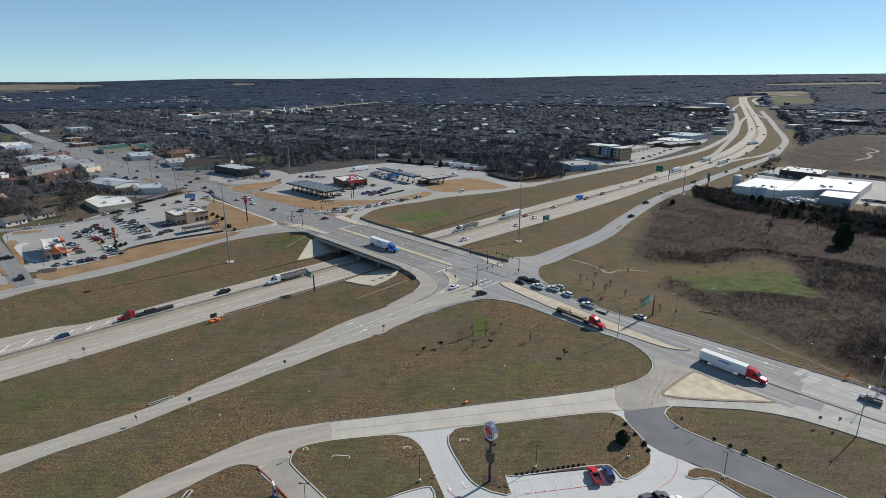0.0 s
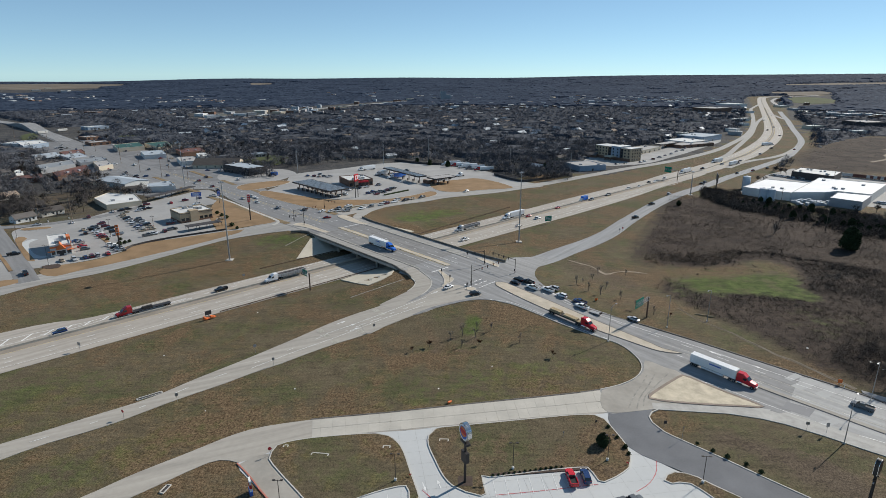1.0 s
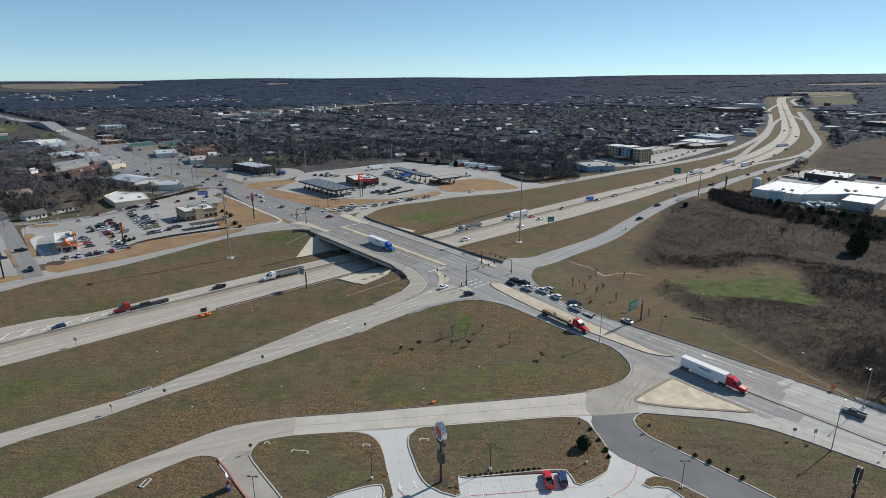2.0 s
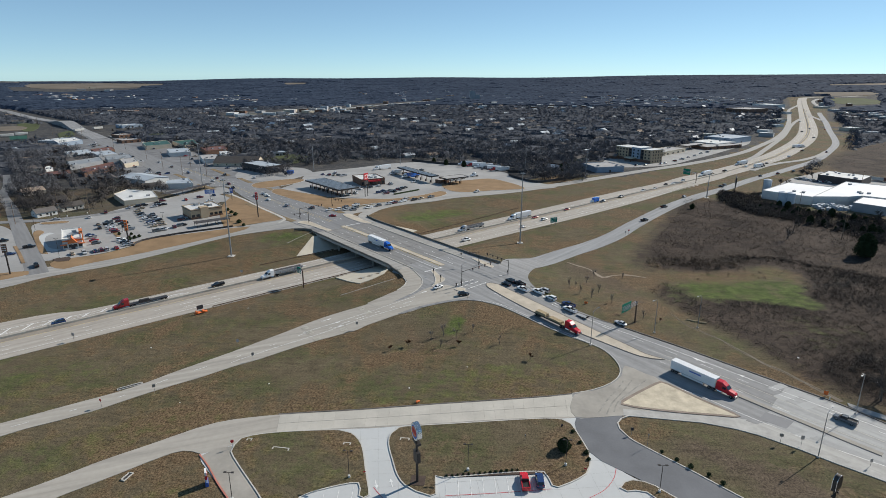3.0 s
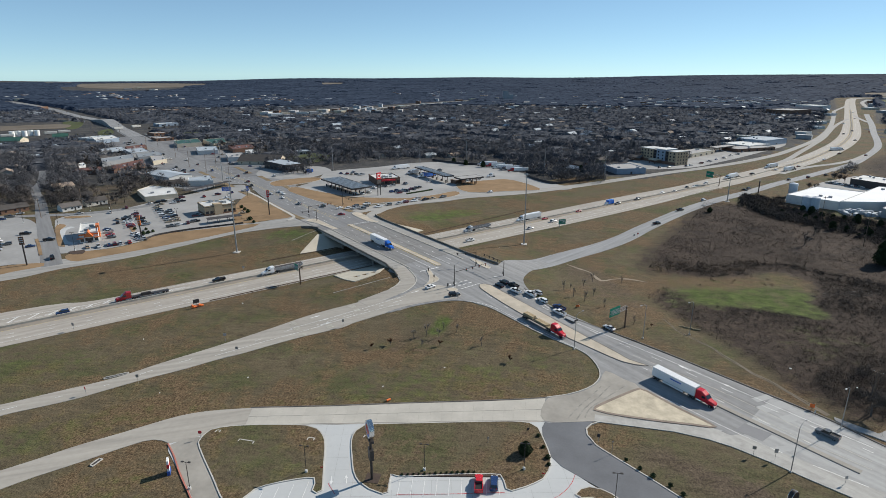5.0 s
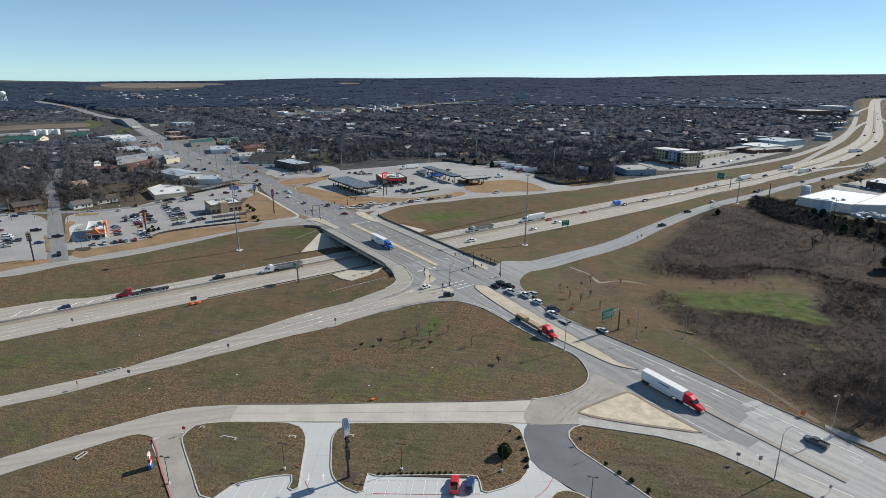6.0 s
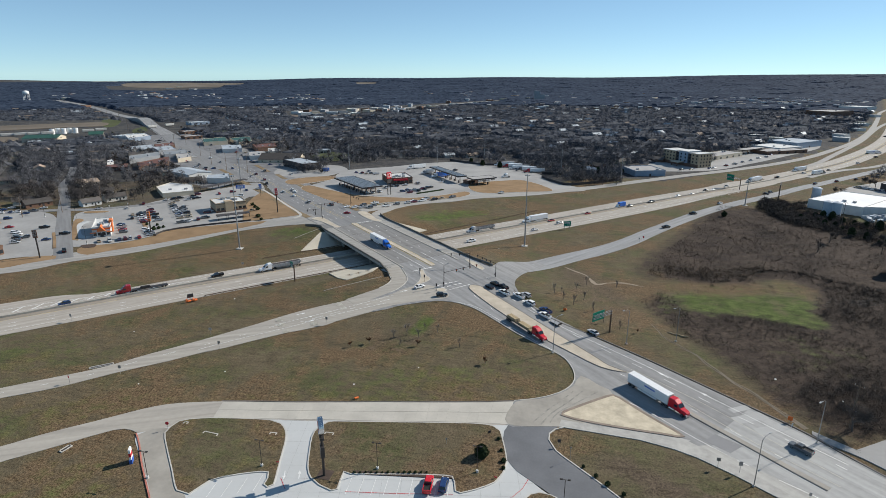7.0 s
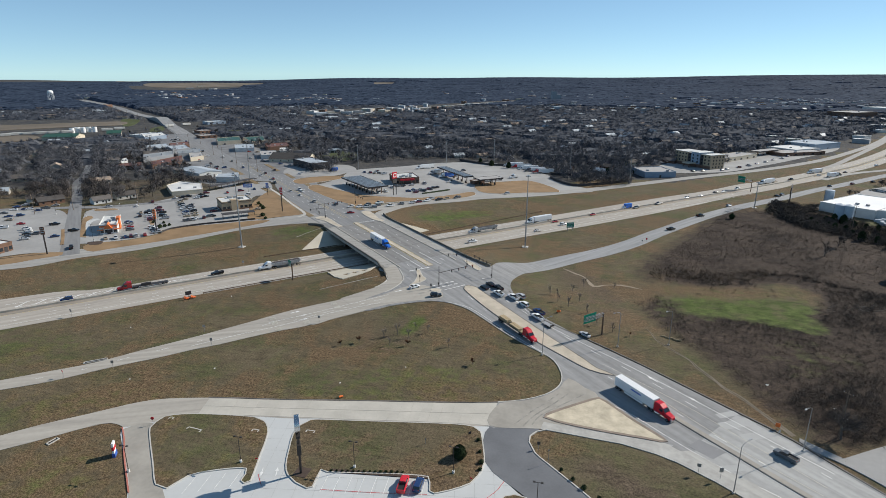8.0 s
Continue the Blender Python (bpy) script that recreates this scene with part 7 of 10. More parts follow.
# fence by the restaurant, yard walls
fence = strip("lot_fence", [(-163.2, 276.5), (-163.9, 284.6), (-151.5, 299.2), (-126.5, 316.4)], 0.25, M_DARKWALL, 1.1, step=4, cells=1, skirt=1.0, label="low dark rail fence round the lot", kind="")
tagged(fence, "low dark rail fence round the restaurant lot", "fence")
for pts in ([(-61.2, 619.1), (-45.6, 608.7), (-20.1, 596.5), (-3.7, 599.7)], [(41.3, 553.4), (60.4, 556.3), (57.5, 566.3)], [(42.0, 532.8), (62.6, 499.3), (80.5, 508.5), (111.4, 536.1)]):
    tagged(strip("yard_wall", pts, 0.4, M_DARKWALL, 2.2, step=6, cells=1, skirt=2.4), "dark screening wall round the truck yard", "wall")
tagged(strip("hedge", [(-47.4, 421.5), (-39.0, 431.6), (-31.1, 442.3)], 1.2, M_CEDAR, 1.0, step=3, cells=2, skirt=1.0), "low clipped hedge on the turf bank", "hedge")
# crash cushion trailer beside the highway
cu = thing("arrow_board_trailer", *at((-87.7, 200.5)), A_E, "orange roadworks trailer with a folded arrow board", "trailer")
part("frame", boxes((-2.2, 2.6, -0.8, 0.8, 0.5, 0.8), (-1.8, -1.2, -0.9, 0.9, 0.8, 1.4), (0.8, 1.6, -0.9, 0.9, 0.8, 1.2)), M_ORANGE, cu)
part("board", boxes((-1.2, 1.2, -0.1, 0.1, 2.0, 3.6)), M_DARKWALL, cu)
part("mast", boxes((-0.08, 0.08, -0.08, 0.08, 0.8, 2.1)), M_GALV, cu)
wheels(cu, [(0, -1.0), (0, 1.0)], 0.35)
# drain headwalls and small concrete things
for p, yaw, l in (((-82.1, 145.6), 40, 7.0), ((-25.2, 120.2), -5, 4.5), ((-58.3, 106.7), 80, 3.0), ((5.5, 126.9), 0, 2.5), ((-9.0, 123.7), 0, 2.0), ((-34.7, 123.2), 0, 1.4)):
    ob = thing("drain_headwall", *at(p), yaw, "pale concrete drain headwall set in the grass", "drain", "drain headwalls")
    part("wall", boxes((-l / 2, l / 2, -0.15, 0.15, -0.3, 0.25), (-l / 2, -l / 2 + 0.3, -0.9, 0.15, -0.3, 0.25), (l / 2 - 0.3, l / 2, -0.9, 0.15, -0.3, 0.25), (-l / 2, l / 2, -1.1, -0.9, -0.3, 0.22)), M_KERB, ob)
    part("grate", boxes((-l / 2 + 0.3, l / 2 - 0.3, -0.9, -0.15, -0.3, 0.12)), M_DARKWALL, ob)
for p in [(6.7, 143.9), (66.0, 220.1)]:
    ob = thing("traffic_cone", *at(p), R.uniform(0, 90), "fallen orange traffic barrel on the grass", "traffic cone")
    bm = bmesh.new()
    tube(bm, (-0.6, 0, 0.35), (0.6, 0, 0.35), 0.36, 0.28, 10)
    part("barrel", bm, M_ORANGE, ob)
# parking bay lines, arrows
BAY0, BAY1 = (17.4, 111.8), (40.2, 116.3)
dv = Vector((BAY1[0] - BAY0[0], BAY1[1] - BAY0[1])).normalized()
nv = Vector((dv.y, -dv.x))
bl = (Vector(BAY1) - Vector(BAY0)).length
rows = []
for k in range(9):
    a = Vector(BAY0) + dv * (bl * k / 8)
    rows.append(([tuple(a), tuple(a + nv * 5.6 - dv * 0.6)], 0.12, 0, 0))
b0, b1 = Vector((-12.8, 103.4)), Vector((-3.6, 108.0))
for k in range(4):
    a = b0 + (b1 - b0) * (k / 3)
    rows.append(([tuple(a), tuple(a + Vector((0.5, -5.5)))], 0.12, 0, 0))
stripes("bay_line", rows, M_WHITE, lot, off=0.115)
stripes("fire_lane", [([(1.0, 108.1), (3.8, 104.8)], 0.12, 0, 0), ([(17.6, 107.0), (29.6, 109.1), (41.9, 111.7)], 0.12, 0, 0), ([(58.6, 122.1), (57.3, 117.5), (54.2, 112.8), (50.0, 109.5)], 0.12, 0, 0)], M_RED, lot, off=0.115)


def arrow(p, yaw, parent, off, k=1.0, material=None):
    c, s_ = math.cos(radians(yaw)), math.sin(radians(yaw))
    v = [(p[0] + k * (x * c - y * s_), p[1] + k * (x * s_ + y * c)) for x, y in ((-1.5, -0.12), (0.2, -0.12), (0.2, 0.12), (-1.5, 0.12), (0.2, -0.45), (1.5, 0), (0.2, 0.45))]
    mesh_part("lane_arrow", [(x, y, zf(x, y) + off) for x, y in v], [(0, 1, 2, 3), (4, 5, 6)], material or M_WHITE, parent)


arrow((1.4, 109.1), heading((1.1, 110.4), (2.6, 105.9)), lot, 0.115)
arrow((4.8, 110.1), heading((6.2, 106.3), (4.2, 111.7)), lot, 0.115)
for p in [(-30.7, 192.8), (-28.9, 189.7), (-34.9, 195.0), (-0.9, 221.5), (3.4, 225.3)]:
    arrow(p, heading((-35.0, 187.0), (-24.5, 196.0)), front_sw, 0.2, 1.3)
def word_bars(p, yaw, parent):
    """Worn lane word, shown as four plain bars."""
    c, s_ = math.cos(radians(yaw)), math.sin(radians(yaw))
    v, f = [], []
    for k in range(4):
        for x, y in ((-1.2, -1.2 + k * 0.65), (1.2, -1.2 + k * 0.65), (1.2, -0.8 + k * 0.65), (-1.2, -0.8 + k * 0.65)):
            q = (p[0] + x * c - y * s_, p[1] + x * s_ + y * c)
            v.append((*q, zf(*q) + 0.2))
        f.append(tuple(range(4 * k, 4 * k + 4)))
    mesh_part("lane_word", v, f, M_FADED, parent)


for p in [(-41.1, 188.2), (-38.2, 184.6), (-33.9, 179.9), (-26.5, 187.7), (-23.4, 205.3), (-20.5, 202.2)]:
    word_bars(p, heading((-35.0, 187.0), (-24.5, 196.0)), front_sw)
for p in [(108.4, 170.2), (49.6, 223.7), (97.3, 179.3)]:
    arrow(p, A_NW, cross_se, 0.18, 1.4)
# concrete slabs where the cross road leaves the junction
pavement("slab_road", [(106.9, 150.2), (112.0, 157.0), (118.7, 165.3), (121.0, 163.5), (130.0, 155.4), (137.2, 146.6), (150.5, 130.2), (141.5, 118.0), (125.9, 128.0), (119.7, 132.6), (110.5, 138.6), (103.5, 143.0)], mat("patched_road_concrete", (0.335, 0.335, 0.325), 0.85, 0.24, 0.12, 0.8, streak=-45), 0.158, cross_se, soft=0, step=3, skirt=0.02)
joint_rows = [([tuple(Vector((106.9, 150.2)) + Vector((0.69, -0.72)) * k), tuple(Vector((119.2, 164.6)) + Vector((0.69, -0.72)) * k)], 0.06, 0, 0) for k in (4.5, 9, 13.5, 18, 22.5)]
stripes("joint", joint_rows, M_JOINT, cross_se, off=0.172)
# patched slabs on the cross road
for i, (pts, m) in enumerate((([(106.4, 150.6), (112.3, 146.6), (108.4, 142.8), (103.0, 146.9)], M_PATCH_DARK), ([(112.6, 159.8), (121.2, 164.5), (123.3, 161.9), (114.3, 157.0)], M_PATCH), ([(117.1, 155.5), (125.2, 159.4), (127.3, 157.3), (118.6, 152.8)], M_PATCH), ([(112.8, 164.2), (118.3, 167.5), (119.7, 165.7), (114.0, 162.4)], M_PATCH),
                              ([(94.4, 147.2), (99.4, 146.2), (97.3, 143.9), (94.2, 144.6)], M_PATCH), ([(124.0, 150.6), (131.5, 153.4), (132.2, 151.5), (124.1, 147.9)], M_PATCH), ([(109.5, 140.5), (115.4, 142.4), (115.9, 140.4), (109.8, 138.1)], M_PATCH))):
    pavement("slab_patch", pts, m, 0.165, cross_se, soft=0, step=3, skirt=0.1)

# ---- buildings ----
FOOT = []           # plan of every building: middle and half its diagonal


def seat(a, b, depth):
    """Frame of a building with front a-b: yaw, length and the lowest ground under it."""
    yaw = heading(a, b)
    L = math.hypot(b[0] - a[0], b[1] - a[1])
    n = Vector((-(b[1] - a[1]), b[0] - a[0])) / L
    FOOT.append((a[0] + (b[0] - a[0]) / 2 + n.x * depth / 2, a[1] + (b[1] - a[1]) / 2 + n.y * depth / 2, math.hypot(L, depth) * 0.5))
    zs = [zf(a[0], a[1]), zf(b[0], b[1]), zf(a[0] + n.x * depth, a[1] + n.y * depth), zf(b[0] + n.x * depth, b[1] + n.y * depth)]
    return yaw, L, min(zs), max(zs)


def flat_building(name, label, a, b, depth, h, wall, roof, category="building", windows=0, rtus=2, door=True, group="", win_z=(0.9, 2.6), parapet=0.5, side_windows=0):
    if name == "shop_building" and h <= 6:
        h *= 0.72       # low single-storey shops
        win_z = (0.7, min(win_z[1], h - 0.9))
    yaw, L, z0, z1 = seat(a, b, depth)
    ob = thing(name, a[0], a[1], z1, yaw, label, category, group)
    lo = z0 - z1 - 0.3
    part("wall", boxes((0, L, 0, depth, lo, h)), wall, ob)
    part("parapet", boxes((-0.1, L + 0.1, -0.1, 0.25, h - 0.3, h + parapet), (-0.1, L + 0.1, depth - 0.25, depth + 0.1, h - 0.3, h + parapet), (-0.1, 0.25, 0.25, depth - 0.25, h - 0.3, h + parapet), (L - 0.25, L + 0.1, 0.25, depth - 0.25, h - 0.3, h + parapet)), wall, ob)
    part("roof", boxes((0.25, L - 0.25, 0.25, depth - 0.25, h, h + 0.08)), roof, ob)
    for i in range(windows):
        x = L * (i + 0.5) / windows
        w = min(1.6, L / windows * 0.36)
        part("window", boxes((x - w, x + w, -0.05, 0.05, *win_z)), M_GLASS, ob)
    for i in range(side_windows):
        y = depth * (i + 0.5) / side_windows
        part("window", boxes((L - 0.05, L + 0.05, y - 1.0, y + 1.0, *win_z)), M_GLASS, ob)
    if door:
        part("door", boxes((L * 0.5 - 0.9, L * 0.5 + 0.9, -0.08, 0.02, 0, 2.3)), M_DARKWALL, ob)
    rr = random.Random(int(L * 100 + depth * 7))
    for i in range(rtus):
        x, y = rr.uniform(2, max(2.1, L - 4)), rr.uniform(2, max(2.1, depth - 4))
        part("rooftop_unit", boxes((x, x + 2.2, y, y + 1.6, h + 0.08, h + 1.4)), M_GREYWALL, ob)
    return ob


def gable_building(name, label, a, b, depth, h, rise, wall, roof, category="building", windows=3, group="", along=True, doors=1):
    """Pitched roof with eaves; the ridge runs along the front when along is set."""
    yaw, L, z0, z1 = seat(a, b, depth)
    ob = thing(name, a[0], a[1], z1, yaw, label, category, group)
    bm = bmesh.new()
    box(bm, 0, L, 0, depth, z0 - z1 - 0.3, h)
    if along:
        for x in (0.0, L):
            v = [bm.verts.new(q) for q in ((x, 0, h), (x, depth, h), (x, depth / 2, h + rise))]
            bm.faces.new(v)
    else:
        for y in (0.0, depth):
            bm.faces.new([bm.verts.new(q) for q in ((0, y, h), (L, y, h), (L / 2, y, h + rise))])
    part("wall", bm, wall, ob)
    bm = bmesh.new()
    e, th = 0.5, 0.18
    half = (depth if along else L) / 2
    for sgn in (-1, 1):
        lo_, hi_ = half + sgn * (half + e), half
        zl = h - rise * e / half
        if along:
            q = [(-e, lo_, zl), (L + e, lo_, zl), (L + e, hi_, h + rise), (-e, hi_, h + rise)]
        else:
            q = [(lo_, -e, zl), (lo_, depth + e, zl), (hi_, depth + e, h + rise), (hi_, -e, h + rise)]
        top = [bm.verts.new((x, y, z + th)) for x, y, z in q]
        bot = [bm.verts.new(p) for p in q]
        bm.faces.new(top)
        bm.faces.new(bot[::-1])
        for i in range(4):
            bm.faces.new((top[i], top[(i + 1) % 4], bot[(i + 1) % 4], bot[i]))
    bmesh.ops.recalc_face_normals(bm, faces=bm.faces)
    part("roof", bm, roof, ob)
    for i in range(windows):
        x = L * (i + 0.5) / windows
        part("window", boxes((x - 0.6, x + 0.6, -0.05, 0.04, 1.0, 2.2)), M_GLASS, ob)
    if doors:
        part("door", boxes((L * 0.62, L * 0.62 + 1.0, -0.06, 0.03, 0, 2.1)), M_DARKWALL, ob)
    return ob


# orange and white restaurant
ff = flat_building("restaurant", "white restaurant with orange striped awnings and gabled entrance", (-194.7, 265.6), (-187.7, 271.0), 24, 5.4, M_WHITEWALL, M_ROOF_WHITE, "restaurant", 4, 3, True)
yaw, L, z0, z1 = seat((-194.7, 265.6), (-187.7, 271.0), 24)
part("stripe_band", boxes((-0.14, L + 0.14, -0.14, 0.0, 4.2, 5.0), (-0.14, 0.0, -0.14, 24.1, 4.2, 5.0), (L, L + 0.14, -0.14, 24.1, 4.2, 5.0)), M_ORANGE_WALL, ff)
bm = bmesh.new()
for x0, x1, y0, y1 in ((L * 0.25, L * 0.75, -2.2, 4.0),):
    top = [bm.verts.new(q) for q in ((x0, y0, 3.6), (x0, y1, 3.6), ((x0 + x1) / 2, y1, 6.6), ((x0 + x1) / 2, y0, 6.6), (x1, y1, 3.6), (x1, y0, 3.6))]
    bm.faces.new((top[0], top[3], top[2], top[1]))
    bm.faces.new((top[3], top[5], top[4], top[2]))
    bm.faces.new((top[0], top[5], top[3]))
part("gable", bm, M_ORANGE_WALL, ff, "orange gabled entrance roof")
part("awning", boxes((-1.2, L * 0.2, -1.2, 0, 2.6, 3.0), (L * 0.8, L + 1.2, -1.2, 0, 2.6, 3.0)), M_ORANGE_WALL, ff)
part("tower", boxes((L - 1.0, L + 0.6, 9, 15, 0, 7.2)), M_ORANGE_WALL, ff, "orange sign wall")
strip("road_drive_through", [(-197.2, 265.0), (-205.5, 266.7), (-219.6, 280.4), (-226.0, 290.3), (-225.5, 296.4)], 4, M_LOT, 0.13, step=3, label="pale concrete drive-through lane")
# tan restaurant
tb = flat_building("restaurant", "tan stucco restaurant with brown brick base and flat roof", (-160.2, 331.7), (-146.4, 345.6), 17, 5.6, M_STUCCO, M_ROOF_WHITE, "restaurant", 7, 5, True, side_windows=3)
yaw, L, z0, z1 = seat((-160.2, 331.7), (-146.4, 345.6), 17)
part("brick_base", boxes((-0.12, L + 0.12, -0.12, 17.12, -0.5, 1.0)), M_BRICK, tb)
part("entrance_tower", boxes((L * 0.3, L * 0.55, -0.8, 4, 0, 6.8)), M_STUCCO, tb)
part("cornice", boxes((-0.25, L + 0.25, -0.25, 17.25, 5.2, 5.5)), M_DARKWALL, tb)
can = thing("patio_cover", *at((-145.9, 317.2)), heading((-147.7, 316.9), (-137.3, 326.1)), "dark slatted patio cover on posts", "canopy")
part("roof", boxes((-4, 16, -3, 3, 2.8, 3.0)), M_DARKWALL, can)
for x in (-3.5, 2.5, 8.5, 15.5):
    for y in (-2.7, 2.7):
        part("post", boxes((x - 0.1, x + 0.1, y - 0.1, y + 0.1, -0.2, 2.8)), M_DARKSTEEL, can)
# shops west of the street
for nm, lab, a, b, d, h, wl, rf, cat, kw in (
        ("shop_building", "red brick shop end with flat roof", (-216.4, 223.5), (-215.6, 230.3), 20, 6, M_BRICK, M_ROOF_WHITE, "shop", dict(windows=3)),
        ("shop_building", "small pale shop in a lot", (-217.0, 622.4), (-205.7, 632.1), 14, 5, M_GREYWALL, M_ROOF_METAL, "building", dict(windows=2)),
        ("warehouse", "low dark warehouse with a grey roof", (127.0, 559.9), (154.9, 569.5), 30, 5, M_BLUEWALL, M_ROOF_GREY, "warehouse", dict(windows=0)),
        ("shop_building", "white flat-roofed dealership beside the highway", (318.6, 778.8), (353.0, 805.8), 40, 6, M_WHITEWALL, M_ROOF_WHITE, "shop", dict(windows=4)),
        ("shop_building", "blue grey metal workshop", (352.5, 819.9), (393.4, 857.4), 40, 7, M_BLUEWALL, M_ROOF_METAL, "building", dict(windows=0)),
        ("shop_building", "long brown flat-roofed shop row", (295.2, 747.6), (349.3, 778.8), 25, 5, M_BRICK, M_ROOF_GREY, "shop", dict(windows=5)),
        ("shop_building", "cream shop row beside the hotel", (219.6, 681.5), (263.3, 729.9), 22, 6, M_CREAM, M_ROOF_GREY, "shop", dict(windows=5)),
        ("shop_building", "dark flat-roofed shop beyond the field", (716.3, 1096.4), (728.3, 1048.0), 50, 10, M_DARKWALL, M_ROOF_GREY, "building", dict(windows=0)),
        ("shop_building", "red brick hall beside the far highway", (630.3, 1444.1), (692.6, 1488.7), 60, 12, M_BRICK, M_ROOF_GREY, "building", dict(windows=0)),
        ("shop_building", "white hall beside the far highway", (806.2, 1726.4), (857.3, 1756.5), 60, 9, M_WHITEWALL, M_ROOF_WHITE, "building", dict(windows=0))):
    flat_building(nm, lab, a, b, d, h, wl, rf, cat, rtus=kw.pop("rtus", 2), **kw)
gable_building("shop_building", "white metal workshop with a pale blue roof", (-256.7, 440.0), (-247.1, 458.6), 38, 4.2, 1.6, M_WHITEWALL, M_ROOF_METAL, "building", 0, along=False)
gable_building("shop_building", "grey church-like hall with steep dark roof", (-250.0, 545.0), (-207.0, 549.0), 24, 3.5, 5, M_CREAM, M_SHINGLE, "building", 5)
flat_building("shop_building", "dark glass fronted shop with grey side wall", (-212.8, 528.1), (-179.8, 503.6), 19, 6.4, M_DARKWALL, M_ROOF_METAL, "shop", 7, 2, True, win_z=(0.8, 3.4), side_windows=2)
for a, b, d in (((-654.8, 644.7), (-615.4, 661.8), 30), ((-608.8, 709.6), (-594.9, 721.4), 25)):
    gable_building("shop_building", "long hall with a dark green metal roof", a, b, d, 5, 3.5, M_CREAM, M_ROOF_GREEN, "building", 4)
vc = thing("vacuum_canopy", *at((-213.1, 393.0)), heading((-213.1, 393.0), (-199.4, 435.9)), "long dark car wash canopy on posts", "canopy")
L = math.dist((-213.1, 393.0), (-199.4, 435.9))
part("roof", boxes((0, L, -2, 3, 3.2, 3.6)), M_DARKWALL, vc)
for i in range(9):
    part("post", boxes((L * i / 8 - 0.1, L * i / 8 + 0.1, 0.4, 0.6, -0.3, 3.2)), M_DARKSTEEL, vc)


# ---- truck stop ----
def fuel_canopy(a, b, depth, top, label, rows=2, cols=6, panels=True):
    """Flat canopy on posts with pumps under it and solar panels on it."""
    yaw = heading(a, b)
    L = math.dist(a, b)
    zb = zf((a[0] + b[0]) / 2, (a[1] + b[1]) / 2)
    ob = thing("fuel_canopy", a[0], a[1], zb, yaw, label, "canopy", "fuel canopies")
    part("roof", boxes((0, L, 0, depth, top, top + 0.7)), M_ROOF_GREY, ob)
    part("fascia", boxes((-0.1, L + 0.1, -0.1, 0, top - 0.1, top + 0.9), (-0.1, L + 0.1, depth, depth + 0.1, top - 0.1, top + 0.9), (-0.1, 0, 0, depth, top - 0.1, top + 0.9), (L, L + 0.1, 0, depth, top - 0.1, top + 0.9)), M_DARKWALL, ob)
    if panels:
        n = max(6, int(L / 3.2))
        for i in range(n):
            x = L * i / n
            part("solar_panel", boxes((x + 0.4, x + L / n - 0.75, 0.8, depth - 0.8, top + 0.75, top + 0.95)), M_SOLAR, ob)
    for i in range(cols):
        for j in range(rows):
            x, y = L * (i + 0.5) / cols, depth * (j + 0.5) / rows
            part("post", boxes((x - 0.22, x + 0.22, y - 0.22, y + 0.22, -0.2, top)), M_BRICK, ob)
            part("fuel_pump", boxes((x - 0.4, x + 0.4, y - 1.7, y - 0.9, 0, 2.1)), M_DARKWALL, ob)


fuel_canopy((-122.7, 441.6), (-85.2, 404.8), math.dist((-85.2, 404.8), (-75.9, 419.1)), 5.2, "broad fuel canopy with rows of solar panels on its roof", 2, 8)
fuel_canopy((-61.0, 520.3), (-25.5, 474.4), 8.5, 5.6, "long diesel canopy over truck lanes", 1, 7)
fuel_canopy((-18.2, 476.3), (-10.7, 466.9), 22, 5.0, "small pump canopy beside the truck yard", 2, 2, False)
store = flat_building("store", "brown brick fuel station store with white flat roof", (-80.0, 454.2), (-62.4, 464.7), 24, 5, M_BRICK, M_ROOF_WHITE, "shop", 6, 7, True, win_z=(0.6, 3.0), side_windows=2)
part("canopy_band", boxes((4, 16, -2.0, 0, 3.2, 4.4)), M_RED, store, "red entrance band")
flat_building("dumpster_enclosure", "low brown brick bin enclosure", (-16.8, 475.1), (-10.1, 483.8), 6, 2.6, M_BRICK, M_ROOF_GREY, "building", 0, 0, False)

# ---- hotel ----
a, b = (166.2, 664.8), (194.3, 625.0)
yaw, L, z0, z1 = seat(a, b, 18)
hotel = thing("hotel", a[0], a[1], z0, yaw, "four-storey tan and blue-grey hotel with a flat roof", "hotel")
secs = ((0, 0.36, M_STUCCO, 14.0), (0.36, 0.46, M_DARKWALL, 13.4), (0.46, 0.70, M_BLUEWALL, 14.8), (0.70, 0.80, M_DARKWALL, 13.4), (0.80, 1.0, M_STUCCO, 14.0))
for k0, k1, m, h in secs:
    y0 = 0.0 if m is not M_DARKWALL else 0.8
    w = part("wall", boxes((L * k0, L * k1, y0, 18, -0.5, h)), m, hotel)
    part("roof", boxes((L * k0 - 0.2, L * k1 + 0.2, y0 - 0.4, 18.4, h + 0.004, h + 0.4)), M_ROOF_WHITE if m is not M_DARKWALL else M_ROOF_GREY, hotel)
    n = max(1, round(L * (k1 - k0) / 5))
    for f in range(4):
        for i in range(n):
            x = L * k0 + L * (k1 - k0) * (i + 0.5) / n
            part("window", boxes((x - 0.9, x + 0.9, y0 - 0.06, y0 + 0.05, 1.2 + f * 3.3, 2.9 + f * 3.3)), M_GLASS, hotel)
for f in range(4):
    for i in range(4):
        part("window", boxes((L - 0.05, L + 0.06, 3 + i * 4, 4.4 + i * 4, 1.2 + f * 3.3, 2.9 + f * 3.3)), M_GLASS, hotel)
part("base_band", boxes((-0.15, L + 0.15, -0.15, 0.0, -0.5, 3.2)), M_BRICK, hotel)
part("porte_cochere", boxes((L * 0.42, L * 0.62, -9, -0.2, 3.6, 4.6)), M_CREAM, hotel)
